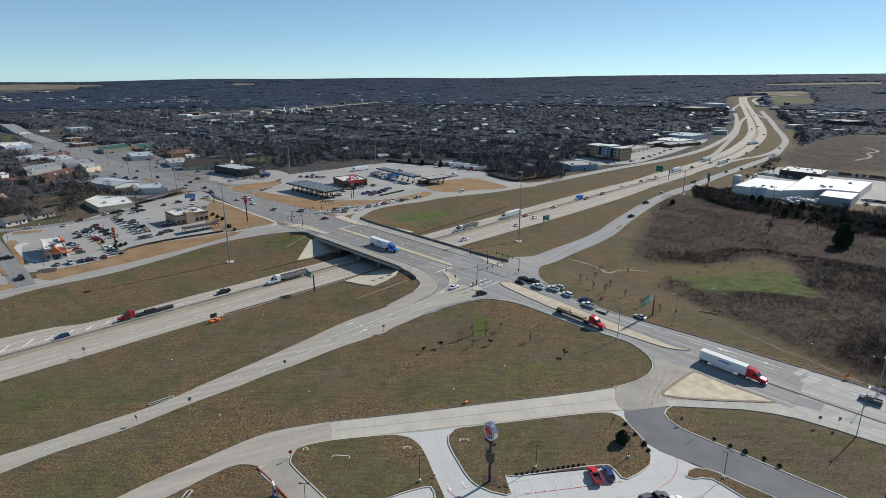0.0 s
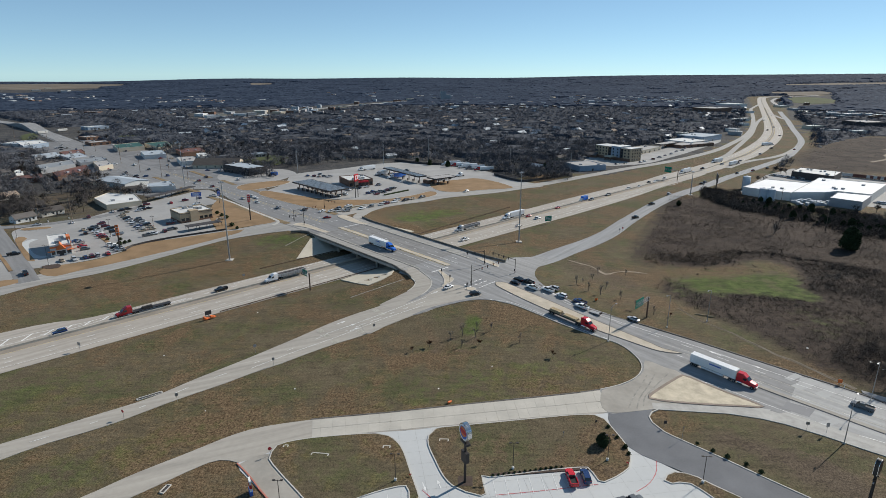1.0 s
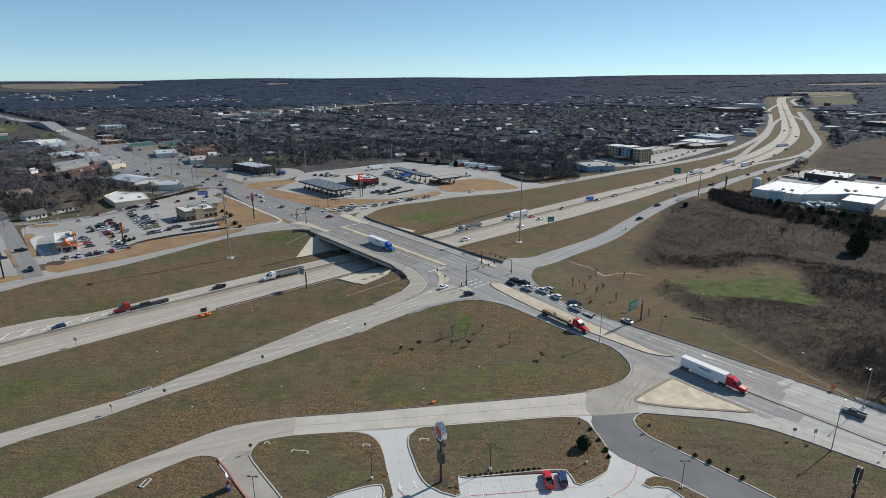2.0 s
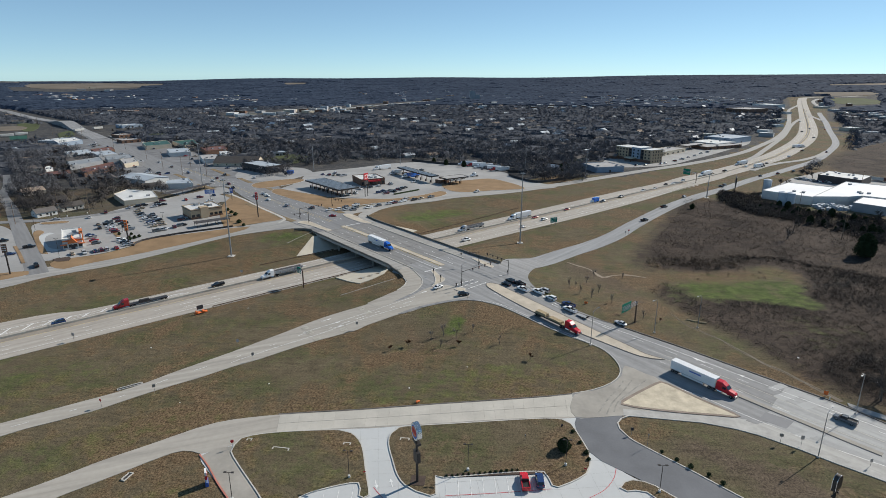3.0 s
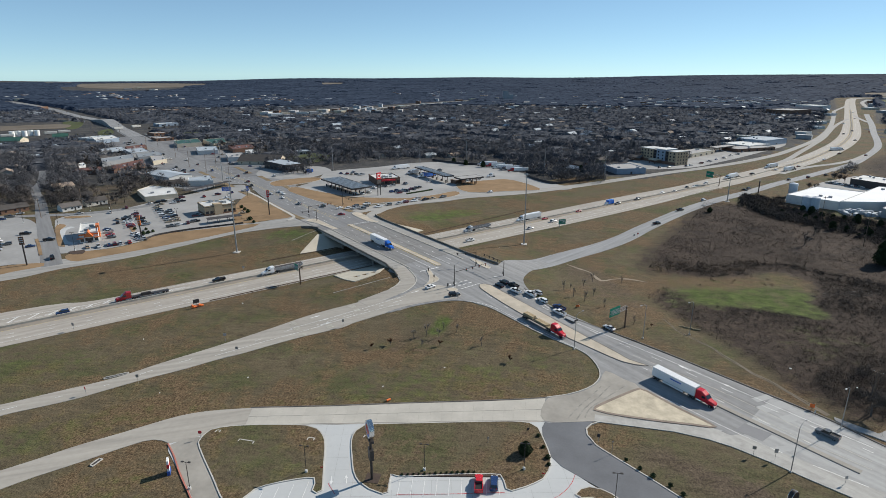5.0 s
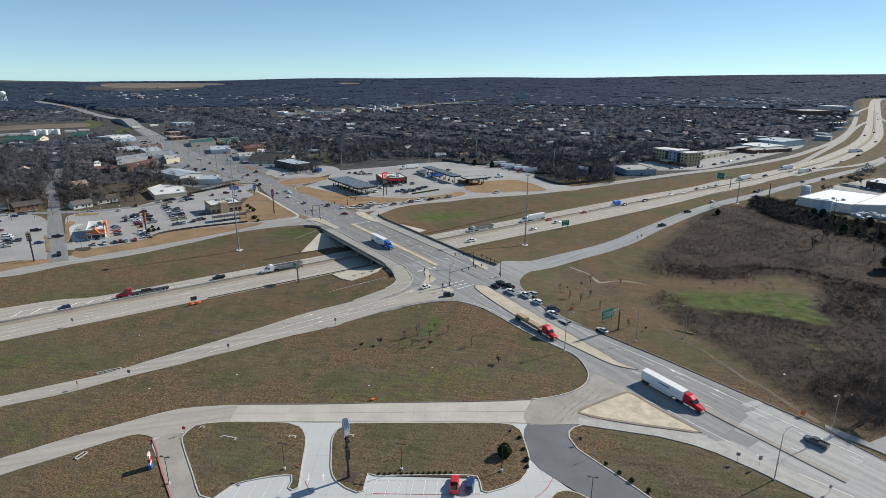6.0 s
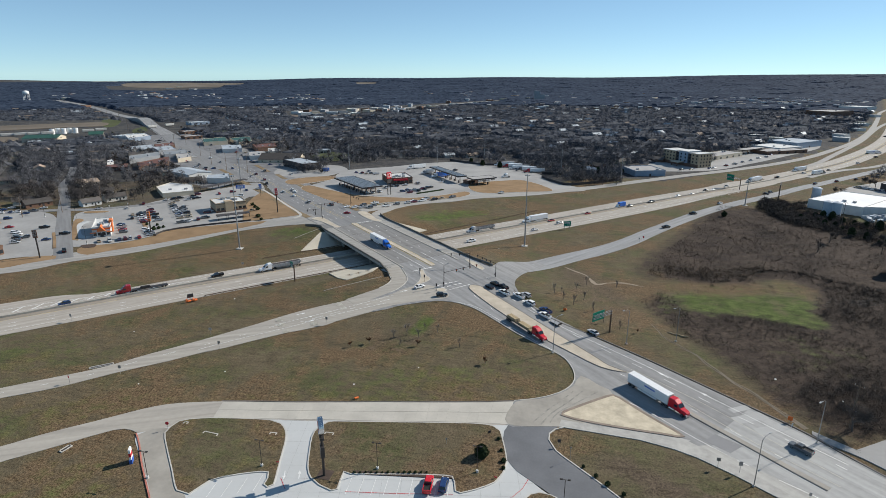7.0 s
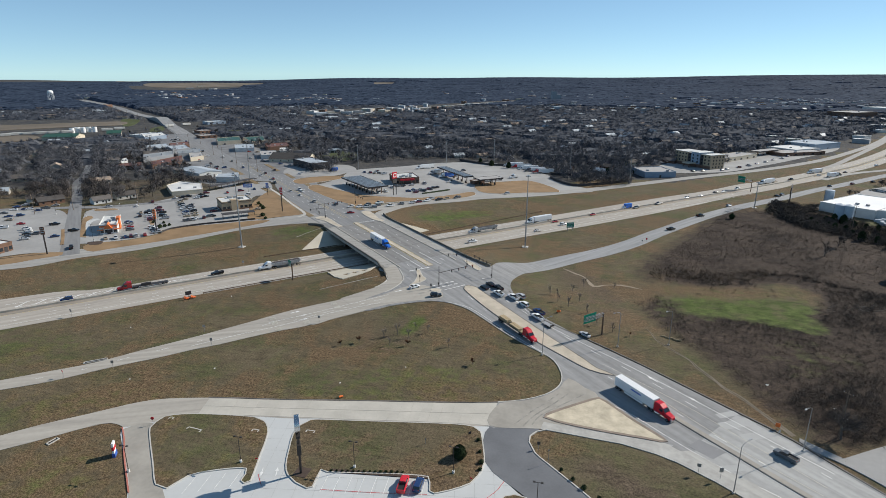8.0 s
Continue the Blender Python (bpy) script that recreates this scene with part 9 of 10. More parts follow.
# ---- houses among the trees ----
def house_at(p, yaw, k):
    L, d, wl, rf = ((14, 9, M_SIDING, M_SHINGLE), (16, 10, M_BRICK, M_SHINGLE), (12, 8, M_WHITEWALL, M_SHINGLE), (15, 9, M_SIDING, M_SHINGLE_TAN), (18, 10, M_CREAM, M_SHINGLE), (13, 9, M_SIDING, M_ROOF_METAL))[k]
    words = ("grey siding house with dark shingle roof", "brown brick house with dark shingle roof", "small white house with dark shingle roof", "grey house with tan shingle roof", "long cream house with dark shingle roof", "small house with a pale metal roof")[k]
    c_, s_ = math.cos(radians(yaw)), math.sin(radians(yaw))
    if k not in STORE:
        q = (p[0] + L * math.cos(radians(yaw)), p[1] + L * math.sin(radians(yaw)))
        STORE[k] = gable_building("house", words, p, q, d, 2.9, 2.2, wl, rf, "house", 3, "houses of the town")
        return
    FOOT.append((p[0] + (L * c_ - d * s_) / 2, p[1] + (L * s_ + d * c_) / 2, 7.0))
    copy_thing(STORE[k], pose(p[0], p[1], zf(*p), 0, 0, yaw))


x, y = spots(230, 1900, 30, 0.3)
order = np.argsort(np.hypot(x, y))
built, roofs = 0, ([], [], [])
for i in order:
    s, w = sw(x[i], y[i])
    if s < 190 or abs(w) < 60 or R.random() > (0.75 if built < 150 else 0.5 if math.hypot(x[i], y[i]) < 1300 else 0.3) * (0.6 if w > 0 else 1.0):
        continue
    p, a = (float(x[i]), float(y[i])), A_NW - 90 + R.choice((0, 90, 180, 270)) + R.uniform(-4, 4)
    if built < 150:
        house_at(p, a, R.choice((0, 1, 2, 3, 4, 5, 0, 1)))
        built += 1
    else:
        roofs[0].append(p)
        roofs[1].append(a)
        FOOT.append((p[0], p[1], 9.0))
# the rest of the town: small pitched houses in one mesh
hv, hf, hm = [], [], []
for p, a in zip(roofs[0], roofs[1]):
    L, d, z = R.uniform(11, 20), R.uniform(8, 11), zf(*p)
    c, s_ = math.cos(radians(a)), math.sin(radians(a))
    k = len(hv)
    for lx, ly, lz in ((0, 0, -0.5), (L, 0, -0.5), (L, d, -0.5), (0, d, -0.5), (0, 0, 3.6), (L, 0, 3.6), (L, d, 3.6), (0, d, 3.6), (-0.4, d / 2, 6.4), (L + 0.4, d / 2, 6.4), (-0.4, -0.5, 3.3), (L + 0.4, -0.5, 3.3), (L + 0.4, d + 0.5, 3.3), (-0.4, d + 0.5, 3.3)):
        hv.append((p[0] + lx * c - ly * s_, p[1] + lx * s_ + ly * c, z + lz))
    hf += [tuple(k + q for q in f) for f in ((0, 1, 5, 4), (1, 2, 6, 5), (2, 3, 7, 6), (3, 0, 4, 7), (4, 8, 7), (5, 6, 9), (10, 11, 9, 8), (12, 13, 8, 9))]
    wall_m, roof_m = R.choice((0, 0, 1)), R.choice((2, 2, 3, 4, 4, 4))
    hm += [wall_m] * 6 + [roof_m] * 2
far_town = mesh_part("distant_houses", hv, hf, M_SIDING)
for m in (M_WHITEWALL, M_SHINGLE, M_SHINGLE_TAN, M_ROOF_METAL):
    far_town.data.materials.append(m)
far_town.data.polygons.foreach_set("material_index", hm)
tagged(far_town, "distant small houses among bare trees", "houses", "", "stuff")
for p, k in (((-261.4, 329.6), 2), ((-295.6, 317.4), 1), ((-257.1, 346.2), 0), ((-322.8, 391.5), 3)):
    house_at(p, heading((-261.4, 329.6), (-255.8, 340.5)), k)


# roofs of the old town centre and of sheds far off, in one mesh
dv_, df_, dm_ = [], [], []
for cx, cy, rx, ry, n in DOWNTOWN:
    for i in range(n):
        x0, y0 = cx + R.gauss(0, 0.45) * rx, cy + R.gauss(0, 0.45) * ry
        L, d, h, z, k = R.uniform(8, 19), R.uniform(8, 16), R.uniform(7.5, 10.5), zf(x0, y0), len(dv_)
        dv_ += [(x0 + a * L, y0 + b * d, z + c * h) for c in (0, 1) for a, b in ((0, 0), (1, 0), (1, 1), (0, 1))]
        df_ += [tuple(k + q for q in f) for f in ((4, 5, 6, 7), (0, 1, 5, 4), (1, 2, 6, 5), (2, 3, 7, 6), (3, 0, 4, 7))]
        dm_ += [R.choice((0, 0, 1, 1, 3))] + [R.choice((1, 3, 4))] * 4
centre = mesh_part("town_centre", dv_, df_, M_ROOF_WHITE)
for m in (M_ROOF_METAL, M_CREAM, M_ROOF_GREY, M_BRICK):
    centre.data.materials.append(m)
centre.data.polygons.foreach_set("material_index", dm_)
tagged(centre, "distant pale roofs of the old town centre", "buildings", "", "stuff")


def heights(x, y):
    return np.array([zf(float(a), float(b)) for a, b in zip(x, y)])


def twig_cloud(x, y, z, radius, tall, n, width, name, material, label, low=0.25, clumps=0, reach=(0.25, 0.5)):
    """Bare crowns as sprays of thin tapering twigs that point out of each crown: one object of kind stuff."""
    m = len(x)
    a = prng.uniform(0, 2 * np.pi, (m, n))
    up = prng.uniform(0.0, 1.0, (m, n)) ** 0.75
    if clumps:
        # limbs: the twigs gather round a few heads in each crown
        pick = prng.randint(0, clumps, (m, n))
        ca, cu = prng.uniform(0, 2 * np.pi, (m, clumps)), prng.uniform(0.1, 1.0, (m, clumps))
        a = np.take_along_axis(ca, pick, 1) + prng.normal(0, 0.42, (m, n))
        up = np.clip(np.take_along_axis(cu, pick, 1) + prng.normal(0, 0.15, (m, n)), 0, 1)
    out = np.sqrt(np.clip(1 - (up - 0.3) ** 2 / 0.52, 0.06, 1)) * prng.uniform(0.25, 1.0, (m, n)) ** 0.6
    tip = np.stack([x[:, None] + radius[:, None] * out * np.cos(a), y[:, None] + radius[:, None] * out * np.sin(a), z[:, None] + tall[:, None] * (low + (1 - low) * up)], -1)
    heart = np.stack([x, y, z + tall * (low + 0.25 * (1 - low))], -1)[:, None, :]
    way = tip - heart
    way /= np.linalg.norm(way, axis=-1, keepdims=True) + 1e-6
    stray = way + prng.normal(0, 0.55, (m, n, 3)) + np.array((0, 0, 0.25))
    stray /= np.linalg.norm(stray, axis=-1, keepdims=True)
    root = tip - stray * (radius[:, None] * prng.uniform(*reach, (m, n)))[..., None]
    side = prng.normal(0, 1, (m, n, 3))
    side /= np.linalg.norm(side, axis=-1, keepdims=True)
    wv = side * width[:, None, None]
    v = np.stack([root - wv, root + wv, tip], 2).reshape(-1, 3)
    tw = 0.02 * tall
    trunk = np.stack([np.stack([x - tw, y, z - 0.3], -1), np.stack([x + tw, y, z - 0.3], -1), np.stack([x, y, z + tall * 0.7], -1)], 1).reshape(-1, 3)
    lit = way + np.array((0, 0, 0.55))
    lit /= np.linalg.norm(lit, axis=-1, keepdims=True)
    soft = np.concatenate([np.repeat(lit.reshape(-1, 3), 3, 0), np.tile(np.array((0.0, -1.0, 0.3)), (3 * m, 1))])
    v = np.concatenate([v, trunk])
    me = bpy.data.meshes.new(name)
    me.vertices.add(len(v))
    me.vertices.foreach_set("co", v.astype(np.float32).ravel())
    nt = len(v) // 3
    me.loops.add(nt * 3)
    me.loops.foreach_set("vertex_index", np.arange(nt * 3, dtype=np.int32))
    me.polygons.add(nt)
    me.polygons.foreach_set("loop_start", np.arange(0, nt * 3, 3, dtype=np.int32))
    me.polygons.foreach_set("loop_total", np.full(nt, 3, dtype=np.int32))
    me.attributes.new("crown", "FLOAT_VECTOR", "POINT").data.foreach_set("vector", soft.astype(np.float32).ravel())
    me.update()
    me.validate()
    me.materials.append(material)
    return tagged(new(name, me), label, "trees", "", "stuff")


def canopy(step, r0, r1, tall, name, material, label):
    """Closed crowns of woods too far to tell apart: an uneven sheet that dips to the ground in every clearing."""
    gx_ = np.arange(-r1, r1, step)
    gy_ = np.arange(0, r1, step)
    x, y = np.meshgrid(gx_, gy_)
    shape = x.shape
    x, y = x.ravel() + prng.uniform(-0.45, 0.45, x.size) * step, y.ravel() + prng.uniform(-0.45, 0.45, x.size) * step
    d, az = np.hypot(x - 24, y), np.degrees(np.arctan2(x - 24, y))
    keep = ((d > r0) & (d < r1) & (az > -62) & (az < 52))
    index = np.full(x.size, -1)
    index[keep] = np.arange(keep.sum())
    x, y = x[keep], y[keep]
    bare = np.zeros(len(x), bool)
    for c in CLEAR:
        bare |= inside_many(x, y, c)
    bare |= near_line(x, y, NW_LINE, 30) | near_line(x, y, HW_LINE, 62)
    for fx, fy, fr in FOOT:
        if r0 - 200 < math.hypot(fx, fy) < r1:
            bare |= (x - fx) ** 2 + (y - fy) ** 2 < (fr * 1.3) ** 2
    patch = np.sin(x * 0.0091 + 2 * np.sin(y * 0.0047)) * np.sin(y * 0.0083 + 1.5 * np.sin(x * 0.0051))
    for c in TOWN:
        bare |= near_line(x, y, c, 7.0)
    bare |= (patch > 0.93) | (np.hypot(x - 24, y) < r0 + 1.6 * step) | (prng.uniform(0, 1, len(x)) < 0.015)
    edge = np.zeros(len(x), bool)
    for ox, oy in ((13, 0), (-13, 0), (0, 13), (0, -13)):
        for c in CLEAR:
            edge |= inside_many(x + ox, y + oy, c)
    z = heights(x, y) + np.where(bare, -2.5, np.where(edge, 0.4, 1.0) * tall * prng.uniform(0.68, 1.0, len(x)))
    index = index.reshape(shape)
    q = np.stack([index[:-1, :-1], index[:-1, 1:], index[1:, 1:], index[1:, :-1]], -1).reshape(-1, 4)
    q = q[(q >= 0).all(1)]
    me = bpy.data.meshes.new(name)
    me.from_pydata(np.stack([x, y, z], -1).tolist(), [], q.tolist())
    me.materials.append(material)
    return tagged(new(name, me), label, "trees", "", "stuff")


def canopy_material(name, dark, light):
    """Grey crowns, haze-blued by the given colours, that differ from one to the next."""
    m = bpy.data.materials.new(name)
    m.use_nodes = True
    n, l = m.node_tree.nodes, m.node_tree.links
    b = n["Principled BSDF"]
    geo, cell, big = n.new("ShaderNodeNewGeometry"), n.new("ShaderNodeTexVoronoi"), n.new("ShaderNodeTexNoise")
    cell.inputs["Scale"].default_value = 0.13
    big.inputs["Scale"].default_value, big.inputs["Detail"].default_value = 0.006, 8
    big.inputs["Roughness"].default_value = 0.7
    for t in (cell, big):
        l.new(geo.outputs["Position"], t.inputs["Vector"])
    sep = n.new("ShaderNodeSeparateColor")
    l.new(cell.outputs["Color"], sep.inputs[0])
    add = n.new("ShaderNodeMath")
    add.operation = "MULTIPLY_ADD"
    l.new(sep.outputs[0], add.inputs[0])
    add.inputs[1].default_value = 0.45
    l.new(big.outputs[0], add.inputs[2])
    rng = n.new("ShaderNodeMapRange")
    rng.inputs[1].default_value, rng.inputs[2].default_value = 0.52, 0.95
    l.new(add.outputs[0], rng.inputs[0])
    mix = n.new("ShaderNodeMix")
    mix.data_type = "RGBA"
    mix.inputs[6].default_value, mix.inputs[7].default_value = (*dark, 1), (*light, 1)
    l.new(rng.outputs[0], mix.inputs[0])
    l.new(mix.outputs[2], b.inputs["Base Color"])
    b.inputs["Roughness"].default_value = 0.95
    b.inputs["Specular IOR Level"].default_value = 0.05
    return m


def twig_material(name, dark, light, scale, lift=0.5, lo=0.72, hi=1.3):
    m = mat(name, dark, 0.95, 0.2, scale, 1.0, bump=0, spec=0.05, tint=light)
    n, l = m.node_tree.nodes, m.node_tree.links
    geo = n.new("ShaderNodeNewGeometry")
    hsv = n.new("ShaderNodeHueSaturation")
    rng = n.new("ShaderNodeMapRange")
    rng.inputs[3].default_value, rng.inputs[4].default_value = lo, hi
    l.new(geo.outputs["Random Per Island"], rng.inputs[0])
    l.new(rng.outputs[0], hsv.inputs["Value"])
    b = n["Principled BSDF"]
    # a crown scatters light as one soft body, more than each twig would alone
    soft, up = n.new("ShaderNodeMix"), n.new("ShaderNodeVectorMath")
    soft.data_type = "VECTOR"
    soft.inputs[0].default_value = lift
    crown = n.new("ShaderNodeAttribute")
    crown.attribute_name = "crown"
    l.new(crown.outputs["Vector"], soft.inputs[5])
    l.new(geo.outputs["Normal"], soft.inputs[4])
    up.operation = "NORMALIZE"
    l.new(soft.outputs[1], up.inputs[0])
    l.new(up.outputs[0], b.inputs["Normal"])
    old = b.inputs["Base Color"].links[0].from_socket
    l.new(old, hsv.inputs["Color"])
    l.new(hsv.outputs[0], b.inputs["Base Color"])
    return m


# Distance haze is mixed into these base colours as blue; near twigs stay plain.
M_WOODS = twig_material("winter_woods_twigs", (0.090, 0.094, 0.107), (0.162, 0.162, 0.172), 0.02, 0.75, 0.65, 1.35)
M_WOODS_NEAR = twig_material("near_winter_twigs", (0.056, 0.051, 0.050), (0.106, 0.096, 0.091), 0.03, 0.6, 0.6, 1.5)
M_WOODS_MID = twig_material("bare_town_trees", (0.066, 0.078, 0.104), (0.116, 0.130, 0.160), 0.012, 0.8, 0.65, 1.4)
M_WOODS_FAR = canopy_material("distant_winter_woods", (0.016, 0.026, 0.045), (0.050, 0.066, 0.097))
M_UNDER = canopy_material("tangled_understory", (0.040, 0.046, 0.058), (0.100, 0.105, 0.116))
x, y = spots(240, 520, 7.4)
twig_cloud(x, y, heights(x, y), prng.uniform(3.6, 6.6, len(x)), prng.uniform(6.5, 11.5, len(x)), 330, prng.uniform(0.08, 0.15, len(x)), "near_winter_trees", M_WOODS_NEAR, "bare winter trees between the houses", 0.25, 12, (0.25, 0.5))
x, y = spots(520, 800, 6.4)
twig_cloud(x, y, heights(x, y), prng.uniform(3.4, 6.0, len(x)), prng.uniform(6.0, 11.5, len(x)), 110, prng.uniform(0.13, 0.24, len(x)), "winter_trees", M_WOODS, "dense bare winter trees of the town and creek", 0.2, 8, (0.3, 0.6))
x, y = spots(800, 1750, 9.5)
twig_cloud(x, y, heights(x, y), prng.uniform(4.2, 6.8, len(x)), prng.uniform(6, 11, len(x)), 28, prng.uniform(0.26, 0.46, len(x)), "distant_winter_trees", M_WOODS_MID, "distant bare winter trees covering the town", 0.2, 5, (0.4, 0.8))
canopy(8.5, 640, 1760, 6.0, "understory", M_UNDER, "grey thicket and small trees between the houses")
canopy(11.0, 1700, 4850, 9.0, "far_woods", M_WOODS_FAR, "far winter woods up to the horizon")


# ---- single trees ----
def bare_tree_mesh(seed, h, spread, twigs, twig_w=0.05, levels=3):
    """Trunk with forked limbs, and a crown of fine twigs; returns the two meshes."""
    rr = random.Random(seed)
    wood, fine = bmesh.new(), bmesh.new()
    tips = []

    def grow(p, d, l, r, level):
        q = p + d * l
        tube(wood, p, q, r, r * 0.65, 6 if level == 0 else 4)
        if level >= levels:
            tips.append((q, d))
            return
        for k in range(rr.randint(3, 4)):
            nd = (d * 0.55 + Vector((rr.uniform(-1, 1) * spread, rr.uniform(-1, 1) * spread, rr.uniform(0.05, 0.85)))).normalized()
            grow(p + d * l * rr.uniform(0.35, 1.0), nd, l * rr.uniform(0.55, 0.8), r * 0.55, level + 1)
    grow(Vector((0, 0, -0.2)), Vector((rr.uniform(-0.1, 0.1), rr.uniform(-0.1, 0.1), 1)).normalized(), h * 0.36, h * 0.025, 0)
    for q, d in tips:
        for k in range(twigs):
            e = q + (d + Vector((rr.uniform(-1, 1), rr.uniform(-1, 1), rr.uniform(-0.5, 0.9)))) * h * rr.uniform(0.06, 0.18)
            s_ = Vector((rr.uniform(-1, 1), rr.uniform(-1, 1), rr.uniform(-1, 1))).normalized() * twig_w
            p0 = q - d * h * rr.uniform(0, 0.08)
            fine.faces.new([fine.verts.new(v) for v in (p0 - s_, p0 + s_, e)])
    out = []
    for nm, b in (("trunk", wood), ("crown", fine)):
        me = bpy.data.meshes.new(nm)
        b.to_mesh(me)
        b.free()
        out.append(me)
    return out


def bare_tree(p, yaw, scale, meshes, label, group="", crown=None):
    ob = thing("tree", *at(p), yaw, label, "tree", group)
    ob.scale = (scale, scale, scale)
    for me, m in zip(meshes, (M_BARK, crown or M_TWIG)):
        if not me.materials:
            me.materials.append(m)
        o = new(me.name.split(".")[0], me)
        o.parent = ob
    return ob


SAPLING = [bare_tree_mesh(s, 4.5, 0.45, 16, 0.02, 2) for s in (1, 2)]
RUSTY = bare_tree_mesh(3, 3.0, 0.5, 16, 0.09, 2)
TOWN_TREES = [bare_tree_mesh(s, h, 0.9, 20, 0.055) for s, h in ((4, 9), (5, 11), (6, 8), (7, 12))]
for i, p in enumerate([(10.6, 185.3), (15.8, 190.7), (15.2, 184.3), (10.3, 177.2), (20.8, 189.2), (30.5, 181.2), (6.4, 182.3), (61.2, 238.1), (64.4, 238.8), (65.0, 230.9), (70.5, 248.2), (69.3, 227.2), (73.4, 235.0), (76.8, 223.4), (75.3, 257.1), (86.0, 209.2), (80.5, 214.1), (88.5, 258.1)]):
    bare_tree(p, i * 50, 0.8 + 0.5 * R.random(), SAPLING[i % 2], "thin bare sapling on the mown slope", "saplings on the slopes", M_TWIG_PALE)
for i, p in enumerate([(-0.7, 176.6), (-6.4, 173.5), (40.7, 172.0), (16.2, 178.7), (92.0, 207.6)]):
    bare_tree(p, i * 70, 0.7 + 0.4 * R.random(), RUSTY, "small young tree holding rusty dead leaves", "young trees with dead leaves", M_TWIG_RED)
bare_tree((142.9, 159.3), 20, 1.0, bare_tree_mesh(21, 10.5, 1.7, 9, 0.028, 4), "large spreading bare tree beside the road")
bare_tree((198.7, 335.9), 0, 1.0, bare_tree_mesh(22, 10, 1.0, 10, 0.05), "lone bare tree in the brush field")
for i, p in enumerate([(275.9, 511.9), (275.6, 501.6), (242.1, 363.0), (213.3, 358.5), (300.2, 395.7), (279.2, 385.4)] + [(321.2, 559.4), (322.2, 551.4), (321.2, 567.7)]):
    bare_tree(p, i * 40, 0.8, TOWN_TREES[i % 4], "bare tree beside the factory", "bare trees by the factory")
# trees of the near town, placed one by one
x, y = spots(215, 440, 13)
keep = [i for i in range(len(x)) if zf(x[i], y[i]) > 0.5][:130]
for i in keep:
    bare_tree((x[i], y[i]), R.uniform(0, 360), R.uniform(0.75, 1.15), TOWN_TREES[i % 4], "bare winter tree in the neighbourhood", "bare neighbourhood trees")
for i, p in enumerate([(-284.6, 452.4), (-288.5, 467.8), (-293.0, 358.3), (-266.0, 354.2), (-256.8, 360.7), (-254.6, 378.9), (-256.1, 390.3), (-304.9, 344.6), (-334.8, 347.9), (-337.7, 336.5), (-304.4, 334.5), (-251.0, 368.6), (-196.4, 466.4), (-202.8, 573.0), (-184.1, 560.6), (-170.3, 573.2), (-164.0, 589.6), (-190.7, 590.0), (-158.9, 601.8), (-146.6, 586.7), (-283.4, 434.4), (-308.1, 473.2), (-268.9, 432.1), (-235.7, 404.9), (-303.2, 481.6), (-262.1, 396.2), (-297.8, 425.0), (-349.7, 469.7), (-290.4, 394.4), (-348.8, 597.7), (-325.7, 554.2), (-356.1, 628.7), (-319.3, 528.7), (-317.0, 508.4), (-329.9, 489.4), (-341.8, 471.7), (-373.4, 501.4), (-396.3, 516.3), (-411.1, 584.7), (-403.4, 634.4), (-314.1, 585.8), (-290.5, 576.8), (-312.6, 621.1), (-243.7, 567.9), (-266.9, 619.6), (-260.0, 631.7), (-265.6, 664.7), (-310.2, 653.7), (-335.5, 672.1), (-395.9, 740.0), (-442.5, 761.9), (-479.5, 787.9), (-570.6, 864.4), (-558.5, 886.2), (-628.8, 919.5), (-282.8, 698.9), (-255.7, 668.1), (-256.9, 695.1), (-229.9, 678.8), (-230.7, 707.7), (-197.0, 654.1), (-299.6, 699.9), (-326.9, 727.5)]):
    if any(inside(p[0], p[1], q) for q in STREET_LOTS):
        continue
    bare_tree(p, i * 77, R.uniform(0.8, 1.2), TOWN_TREES[i % 4], "bare winter tree in the neighbourhood", "bare neighbourhood trees")


